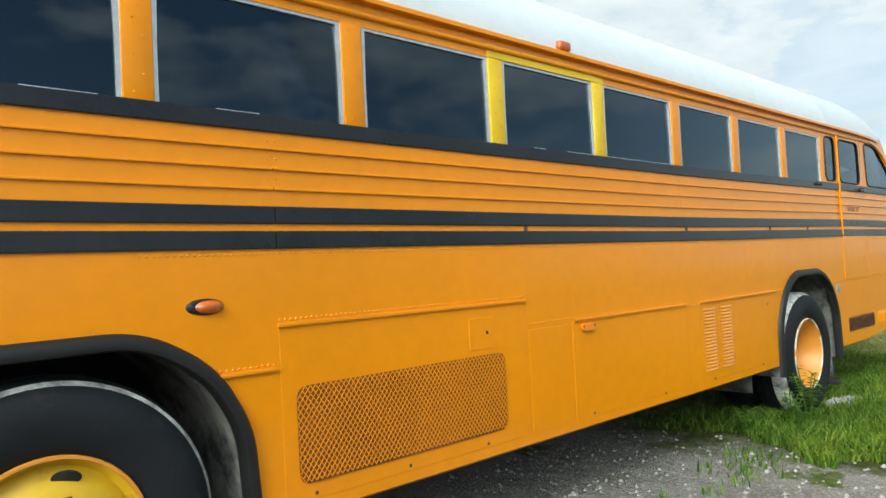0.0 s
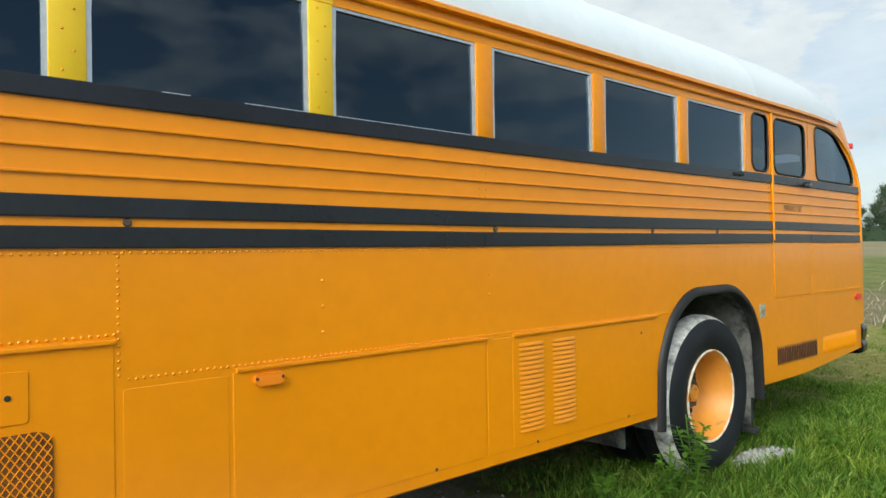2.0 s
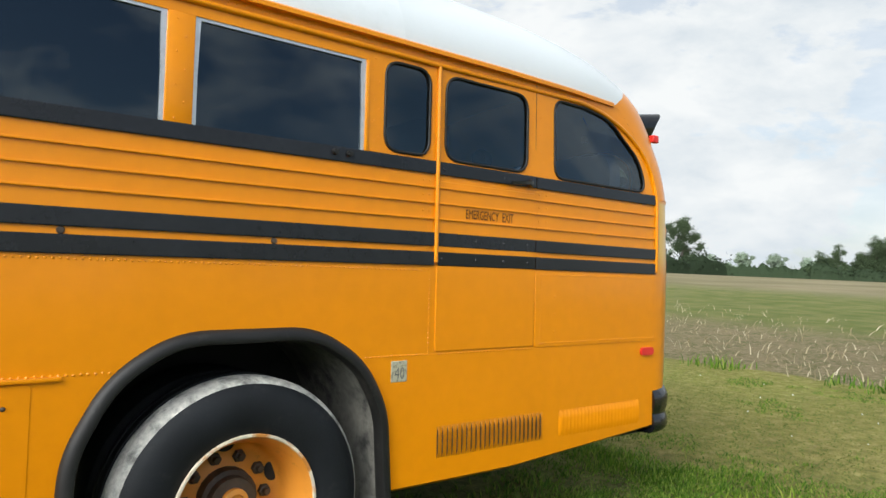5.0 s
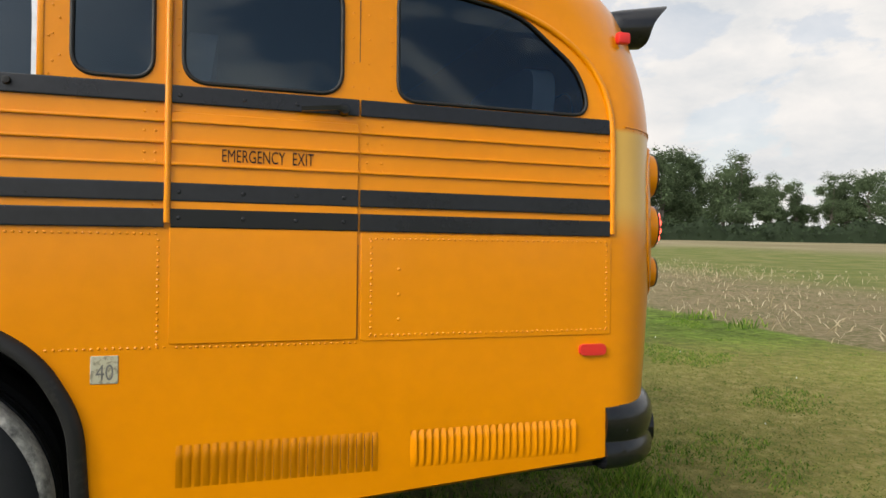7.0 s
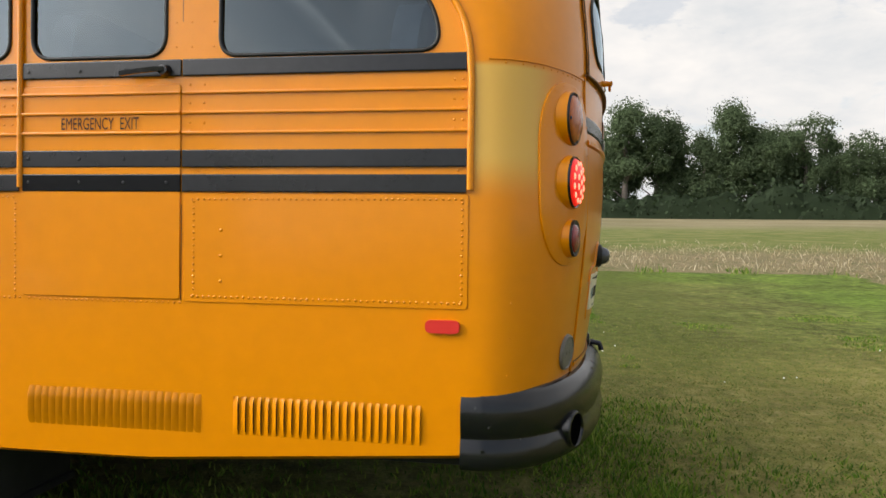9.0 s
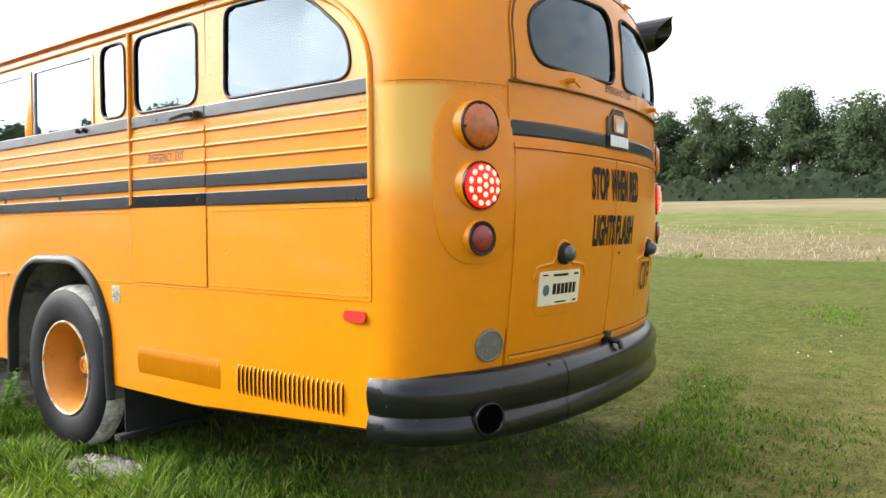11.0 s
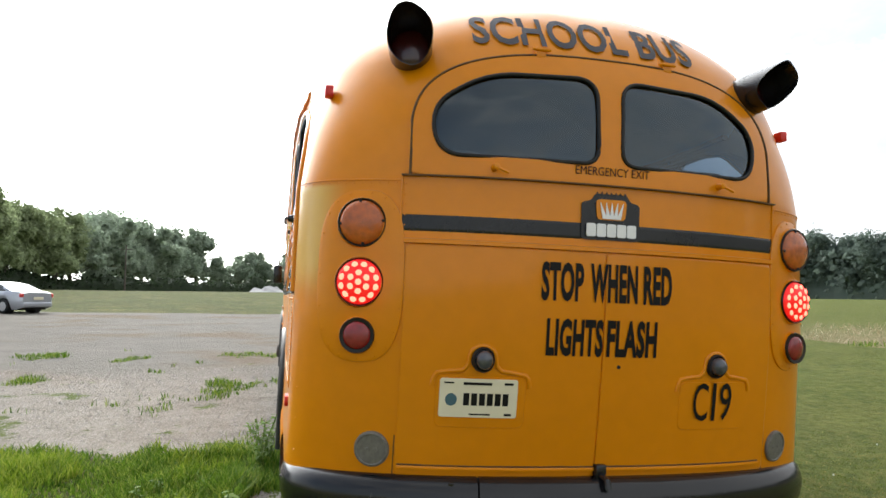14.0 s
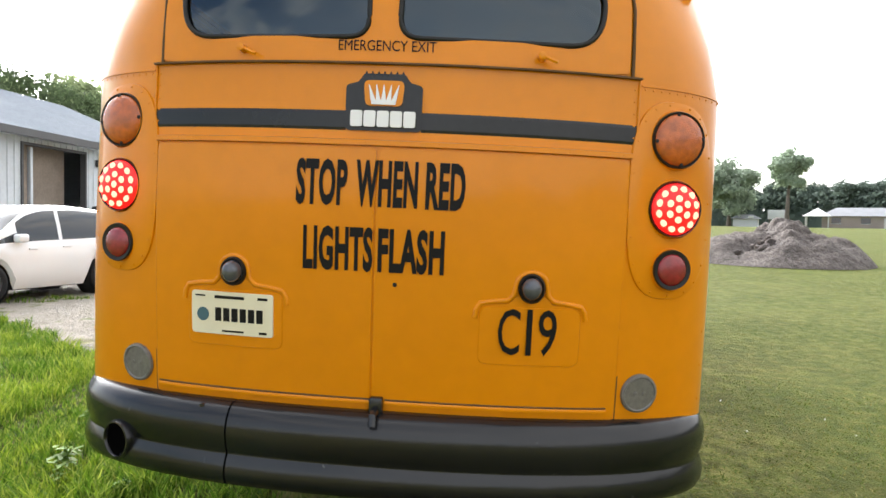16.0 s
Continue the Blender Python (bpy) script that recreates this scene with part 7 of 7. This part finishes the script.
def house(name, label, x, y, az, w, d, eave, ridge, wall, porch=False):
    t = thing(name, label, "building", pose(x, y, hump(x, y), 0, 0, az))
    bm = box(bmesh.new(), -w / 2, w / 2, -d / 2, d / 2, 0, eave)
    part("wall", bm, wall, t)
    bm = bmesh.new()
    o = 0.5
    v = [bm.verts.new(p) for p in ((-w / 2 - o, -d / 2 - o, eave - 0.15), (w / 2 + o, -d / 2 - o, eave - 0.15), (w / 2 + o, d / 2 + o, eave - 0.15), (-w / 2 - o, d / 2 + o, eave - 0.15), (-w / 2 + d * 0.3, 0, ridge), (w / 2 - d * 0.3, 0, ridge))]
    for f in ((0, 1, 5, 4), (1, 2, 5), (2, 3, 4, 5), (3, 0, 4), (3, 2, 1, 0)):
        bm.faces.new([v[i] for i in f])
    part("roof", bm, SHING, t, "grey shingle roof", 10)
    for k in range(int(w // 5)):
        xx = -w / 2 + 2.5 + 5 * k
        wn_ = part("window", B(xx - 0.8, xx + 0.8, -d / 2 - 0.06, -d / 2 + 0.02, 1.0, 2.1), CARGLASS, t)
        part("window_sill", B(xx - 0.9, xx + 0.9, -d / 2 - 0.12, -d / 2, 0.92, 1.0), WHITEB, wn_)
    part("door", B(w * 0.12, w * 0.12 + 1.0, -d / 2 - 0.07, -d / 2 + 0.02, 0, 2.1), WHITEB, t, "white door")
    return t


house("far_house", "long low house with a grey roof beyond the lawn", -133.9, 77.3, 64, 17, 8, 2.6, 4.2, HOUSEW)
sh = thing("open_shelter", "small white open-sided shelter by the house", "shelter", pose(-135.3, 67.6, 1.45, 0, 0, 64))
for sx in (-2, 2):
    for sy in (-2, 2):
        part("post", B(sx - 0.12, sx + 0.12, sy - 0.12, sy + 0.12, 0, 2.6), WHITEB, sh)
bm = bmesh.new()
v = [bm.verts.new(p) for p in ((-2.6, -2.6, 2.5), (2.6, -2.6, 2.5), (2.6, 2.6, 2.5), (-2.6, 2.6, 2.5), (0, 0, 4.2))]
for f in ((0, 1, 4), (1, 2, 4), (2, 3, 4), (3, 0, 4), (3, 2, 1, 0)):
    bm.faces.new([v[i] for i in f])
part("roof", bm, WHITEB, sh, "", 10)
house("small_shed", "small pale shed on the far lawn", -130.5, 52.1, 66, 4.4, 3, 1.7, 2.4, WHITEB)
board = thing("notice_board", "white board on two added posts on the far lawn", "sign", pose(-128.6, 57.4, hump(-128.6, 57.4), 0, 0, 66))
part("panel", B(-1.8, 1.8, -0.05, 0.05, 1.5, 3.3, 0.02), WHITEB, board)
# posts added to carry the board, which is placed to fit the camera's view
for sx in (-1.5, 1.5):
    part("post", B(sx - 0.08, sx + 0.08, 0.05, 0.20, 0, 3.2), BARK, board)
fence = thing("white_fence", "long low white fence beyond the lot", "fence", pose(-58, -27, 0, 0, 0, 25))
for k in range(14):
    part("panel", B(-14 + 2 * k, -12.05 + 2 * k, -0.04, 0.04, 0.15, 1.75), WHITEB, fence)
    part("post", B(-14.1 + 2 * k, -13.98 + 2 * k, -0.08, 0.08, 0, 1.85), WHITEB, fence)
pole = thing("utility_pole", "thin grey utility pole among the far trees", "pole", pose(-120, -24, 0))
part("shaft", lathe([(0.16, 0), (0.10, 9.5), (0, 9.5)], 12), BARK, pole)
part("cross_arm", B(-0.06, 0.06, -1.1, 1.1, 8.7, 8.85), BARK, pole)


# ---- grass, weeds, stubble, stones ----
def blade_material(name, a, b, c):
    m = bpy.data.materials.new(name)
    m.use_nodes = True
    nd, lk = m.node_tree.nodes, m.node_tree.links
    p = nd["Principled BSDF"]
    p.inputs["Roughness"].default_value, p.inputs["Specular IOR Level"].default_value = 0.6, 0.25
    g, r = nd.new("ShaderNodeNewGeometry"), nd.new("ShaderNodeValToRGB")
    e = r.color_ramp.elements
    e.new(0.5)
    for k, pos, col in zip(e, (0.0, 0.55, 1.0), (a, b, c)):
        k.position, k.color = pos, (*col, 1)
    lk.new(g.outputs["Random Per Island"], r.inputs[0])
    lk.new(r.outputs[0], p.inputs["Base Color"])
    tr, mix, out = nd.new("ShaderNodeBsdfTranslucent"), nd.new("ShaderNodeMixShader"), nd["Material Output"]
    lk.new(r.outputs[0], tr.inputs[0])
    mix.inputs[0].default_value = 0.4
    lk.new(p.outputs[0], mix.inputs[1])
    lk.new(tr.outputs[0], mix.inputs[2])
    lk.new(mix.outputs[0], out.inputs[0])
    return m


GRASS = blade_material("grass_blades", (0.034, 0.088, 0.006), (0.11, 0.215, 0.016), (0.27, 0.33, 0.06))
LAWNB = blade_material("mown_grass_blades", (0.075, 0.12, 0.016), (0.135, 0.175, 0.030), (0.29, 0.255, 0.09))
STRAW = blade_material("pale_stubble", (0.28, 0.22, 0.12), (0.42, 0.35, 0.22), (0.55, 0.48, 0.34))
WEED = blade_material("weed_leaves", (0.08, 0.17, 0.015), (0.11, 0.215, 0.02), (0.145, 0.26, 0.032))
rg = random.Random(77)


def blades(name, label, mat, places, bend=0.5, wide=0.006):
    """places: (x, y, height). One joined field of bent, tapering blades."""
    vs, fs = [], []
    for x, y, h in places:
        a = rg.uniform(0, 2 * math.pi)
        dx, dy = math.cos(a), math.sin(a)
        w = wide * rg.uniform(0.6, 1.3)
        lean = h * bend * rg.uniform(0.2, 1.0)
        b = rg.uniform(0, 2 * math.pi)
        lx, ly = math.cos(b) * lean, math.sin(b) * lean
        z = hump(x, y) - 0.01
        k = len(vs)
        vs += [(x - dx * w, y - dy * w, z), (x + dx * w, y + dy * w, z), (x - dx * w * 0.8 + lx * 0.35, y - dy * w * 0.8 + ly * 0.35, z + h * 0.6), (x + dx * w * 0.8 + lx * 0.35, y + dy * w * 0.8 + ly * 0.35, z + h * 0.6), (x + lx, y + ly, z + h)]
        fs += [(k, k + 1, k + 3, k + 2), (k + 2, k + 3, k + 4)]
    me = bpy.data.meshes.new(name)
    me.from_pydata(vs, [], fs)
    me.materials.append(mat)
    return tagged(new(name, me), label, "grass", kind="stuff")


def tuft(x, y):
    return 0.5 + 0.5 * noise.noise(Vector((x * 1.7, y * 1.7, 7))) + 0.35 * noise.noise(Vector((x * 5, y * 5, 9)))


def gravelly(x, y):
    """True where the lot's gravel shows."""
    e = 1.1 * noise.noise(Vector((x * 0.6, y * 0.6, 2))) + 0.5 * noise.noise(Vector((x * 2.2, y * 2.2, 4)))
    rim = 5.0 + max(-6.0, min(0.0, (y - 0.8) * 0.62))
    return (x + 0.6 * e < rim and x < 5.4) or math.hypot(x - 6.8, (y - 2.3) * 1.3) < 0.30 + 0.2 * noise.noise(Vector((x * 3, y * 3, 5)))


def scatter(n, x0, x1, y0, y1, height, keep):
    out = []
    while n > 0:
        n -= 1
        x, y = rg.uniform(x0, x1), rg.uniform(y0, y1)
        k = keep(x, y)
        if k > 0 and rg.random() < k:
            h = height(x, y)
            if h > 0.01:
                out.append((x, y, h))
    return out


def bus_near(x, y):
    """Distance outside the bus's plan, negative under it."""
    return max(4.0 - x - 4, SIDE - y, y - FAR, x - 9.3)


def tall(x, y):
    d = bus_near(x, y)
    f = max(0.0, 1 - abs(d - 0.25) / 1.3)
    return (0.045 + 0.19 * f * tuft(x, y) ** 1.5) * rg.uniform(0.5, 1.25) * (1 - 0.5 * max(0.0, min(1.0, (x - 8.2) / 0.8)))


def under(x, y):
    d = bus_near(x, y)
    if x > 9.35 and y > 1.9:
        return 0.9 * max(0.0, 1 - max(0, d) / ((0.8 if y < 3.0 else 0.45) + 0.9 * tuft(x, y)))
    return 0 if gravelly(x, y) else (0.85 if d > -0.9 else 0.3) * min(1, 0.35 + tuft(x, y)) * (1 if d < 1.0 else max(0.0, 1 - (d - 1.0) / (0.9 + 0.5 * tuft(x, y))))


blades("long_grass", "long unmown green grass round the bus", GRASS, scatter(165000, 4.2, 12.2, -0.2, 2.9, tall, under) + scatter(60000, 9.0, 12.2, 2.4, 7.6, tall, under) + scatter(12000, 4.7, 9.3, 2.6, 4.6, tall, under), 0.9, 0.0052)
blades("long_grass", "rough green grass beside the gravel", GRASS, scatter(110000, 1.2, 11.5, -4.5, 0.8, lambda x, y: (0.05 + 0.09 * tuft(x, y)) * rg.uniform(0.6, 1.2), lambda x, y: 0 if gravelly(x, y) else min(1, 0.3 + tuft(x, y)) * max(0.0, min(1, (9.8 + 1.5 * tuft(x, y) - x) / 2.5)) * max(0.0, min(1, (y + 4.2 + tuft(x, y)) / 1.5))), 0.85, 0.005)
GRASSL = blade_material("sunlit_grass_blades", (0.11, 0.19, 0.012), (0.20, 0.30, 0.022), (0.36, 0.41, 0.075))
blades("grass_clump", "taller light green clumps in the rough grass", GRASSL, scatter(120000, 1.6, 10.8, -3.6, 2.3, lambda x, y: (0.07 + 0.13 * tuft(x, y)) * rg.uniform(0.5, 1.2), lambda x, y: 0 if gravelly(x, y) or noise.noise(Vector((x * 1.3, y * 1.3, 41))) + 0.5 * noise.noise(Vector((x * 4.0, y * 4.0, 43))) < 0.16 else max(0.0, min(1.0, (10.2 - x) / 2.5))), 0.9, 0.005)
blades("grass_tuft", "green grass tufts growing through the gravel", GRASS, scatter(60000, -6, 4.9, -4.0, 2.9, lambda x, y: (0.03 + 0.10 * tuft(x, y)) * rg.uniform(0.5, 1.2), lambda x, y: max(0.0, min(1.0, 5 * (noise.noise(Vector((x * 0.55, y * 1.1, 12))) + 0.4 * noise.noise(Vector((x * 2, y * 2, 13))) + 0.25 * noise.noise(Vector((x * 6, y * 6, 15))) + (0.35 if 0.2 < x < 2.2 and 0.9 < y < 2.6 else 0) - 0.36)))), 0.7, 0.006)
def short(x, y):
    return rg.uniform(0.012, 0.030)


blades("mown_lawn", "short mown lawn with straw-coloured patches", LAWNB, scatter(520000, 3.0, 16.0, -3.0, 13.0, short, lambda x, y: max(0.0, 1 - math.hypot(x - 10, y - 4.5) / 8.5) ** 1.5 * (0.3 + tuft(x, y)) if bus_near(x, y) > 0.05 and not gravelly(x, y) else 0), 2.2, 0.005)
def clump(x, y):
    return 1.0 if noise.noise(Vector((x * 0.9, y * 0.9, 31))) + 0.5 * noise.noise(Vector((x * 3.1, y * 3.1, 33))) > 0.34 and bus_near(x, y) > 0.2 else 0


blades("lawn_clump", "greener clumps in the mown lawn", GRASS, scatter(90000, 8.8, 15.5, -2.0, 11.0, lambda x, y: rg.uniform(0.02, 0.05), clump), 1.3, 0.005)
CLOVER = material("white_clover", (0.8, 0.8, 0.76), 0.8)
vs, fs = [], []
for _ in range(60):
    x, y = rg.uniform(5.5, 15), rg.uniform(-1.0, 9.0)
    if bus_near(x, y) < 0.3 or gravelly(x, y):
        continue
    z, s = hump(x, y) + rg.uniform(0.03, 0.06), rg.uniform(0.006, 0.010)
    k = len(vs)
    vs += [(x + s, y, z), (x, y + s, z), (x - s, y, z), (x, y - s, z), (x, y, z + s), (x, y, z - s)]
    fs += [(k, k + 1, k + 4), (k + 1, k + 2, k + 4), (k + 2, k + 3, k + 4), (k + 3, k, k + 4), (k + 1, k, k + 5), (k + 2, k + 1, k + 5), (k + 3, k + 2, k + 5), (k, k + 3, k + 5)]
me = bpy.data.meshes.new("clover_flower")
me.from_pydata(vs, [], fs)
me.materials.append(CLOVER)
tagged(new("clover_flower", me), "small white clover flowers dotted in the grass", "clover", kind="stuff")
blades("field_stubble", "pale crop stubble on the field", STRAW, [(x, y, rg.uniform(0.05, 0.22)) for x, y in [(rg.uniform(15.9, 32), rg.uniform(-6, 34)) for _ in range(4200)] + [(rg.uniform(-14, 32), rg.uniform(18.6, 34)) for _ in range(10000)] if noise.noise(Vector((x * 0.5, y * 0.5, 21))) > -0.25 and rg.random() < 1.2 - max(x - 15.7, y - 18.4) / 14], 1.6, 0.012)
blades("field_edge_weed", "ragged green weeds along the field's edge", GRASS, [(15.9 + rg.gauss(0, 0.25), y, rg.uniform(0.05, 0.22)) for y in [rg.uniform(-4, 18) for _ in range(2600)] if noise.noise(Vector((y * 0.9, 0, 3))) > 0.1] + [(x, 18.5 + rg.gauss(0, 0.25), rg.uniform(0.05, 0.2)) for x in [rg.uniform(-12, 15.7) for _ in range(2600)] if noise.noise(Vector((x * 0.9, 5, 3))) > 0.1], 0.8, 0.012)


def weed(x, y, h, seed, n=46, leaf=0.075):
    r = random.Random(seed)
    t = thing("weed_plant", "leafy green broadleaf weed beside the bus", "weed", pose(x, y, hump(x, y)))
    bm = bmesh.new()
    tops = []
    for k in range(5):
        a = r.uniform(0, 2 * math.pi)
        o = Vector((math.cos(a), math.sin(a), 0)) * h * r.uniform(0.1, 0.35)
        pts = [Vector((0, 0, 0)), o * 0.4 + Vector((0, 0, h * 0.5)), o + Vector((0, 0, h * r.uniform(0.7, 1.0)))]
        sweep(pts, circle(0.004, 5), bm=bm, up=Vector((0.3, 1, 0.1)))
        tops.append(pts)
    part("stem", bm, WEED, t, "", 80)
    bm = bmesh.new()
    for _ in range(n):
        pts = r.choice(tops)
        f = r.uniform(0.15, 1.0) * 2
        i = min(1, int(f))
        p = pts[i].lerp(pts[i + 1], f - i)
        a = r.uniform(0, 2 * math.pi)
        d = Vector((math.cos(a), math.sin(a), r.uniform(-0.2, 0.5))).normalized()
        s = d.cross(Vector((0, 0, 1))).normalized()
        L = leaf * r.uniform(0.6, 1.3)
        u = s.cross(d)
        v = [bm.verts.new(q) for q in (p, p + d * L * 0.35 + s * L * 0.22, p + d * L * 0.75 + s * L * 0.2 - u * L * 0.03, p + d * L - u * L * 0.12, p + d * L * 0.7 - s * L * 0.2 - u * L * 0.03, p + d * L * 0.35 - s * L * 0.22)]
        bm.faces.new(v)
    part("foliage", bm, WEED, t, "", 80)
    return t


weed(5.72, 2.27, 0.50, 1, 190, 0.055)
weed(5.56, 2.33, 0.34, 2, 110, 0.05)
weed(5.25, 2.55, 0.24, 3, 50, 0.06)
weed(8.05, 1.75, 0.22, 4, 50, 0.06)
weed(7.2, 2.1, 0.22, 5, 30, 0.07)
for i in range(10):
    weed(rg.uniform(6.3, 8.6), rg.uniform(1.2, 2.2), rg.uniform(0.08, 0.14), 20 + i, 22, 0.042)

# loose stones on the gravel
PEBBLE = material("pale_gravel_stone", (0.34, 0.32, 0.29), 0.9, grain=((30, 0.25),))
vs, fs = [], []
for _ in range(5200):
    if rg.random() < 0.18:
        x, y = 6.8 + rg.gauss(0, 0.2), 2.3 + rg.gauss(0, 0.15)
    else:
        x, y = rg.uniform(-2, 5.2), rg.uniform(-2.5, 4.5)
    if not gravelly(x, y):
        continue
    s = rg.uniform(0.006, 0.02) * (1.6 if rg.random() < 0.06 else 1)
    z = hump(x, y)
    k = len(vs)
    a = rg.uniform(0, 6.28)
    ca, sa = math.cos(a) * s, math.sin(a) * s
    q = rg.uniform(0.6, 1.0)
    vs += [(x + ca, y + sa, z), (x - sa * q, y + ca * q, z), (x - ca, y - sa, z), (x + sa * q, y - ca * q, z), (x + ca * 0.3, y + sa * 0.3, z + s * 0.8)]
    fs += [(k, k + 1, k + 4), (k + 1, k + 2, k + 4), (k + 2, k + 3, k + 4), (k + 3, k, k + 4)]
me = bpy.data.meshes.new("gravel_stone")
me.from_pydata(vs, [], fs)
me.materials.append(PEBBLE)
tagged(new("gravel_stone", me), "loose pale stones scattered over the gravel", "gravel", kind="stuff")
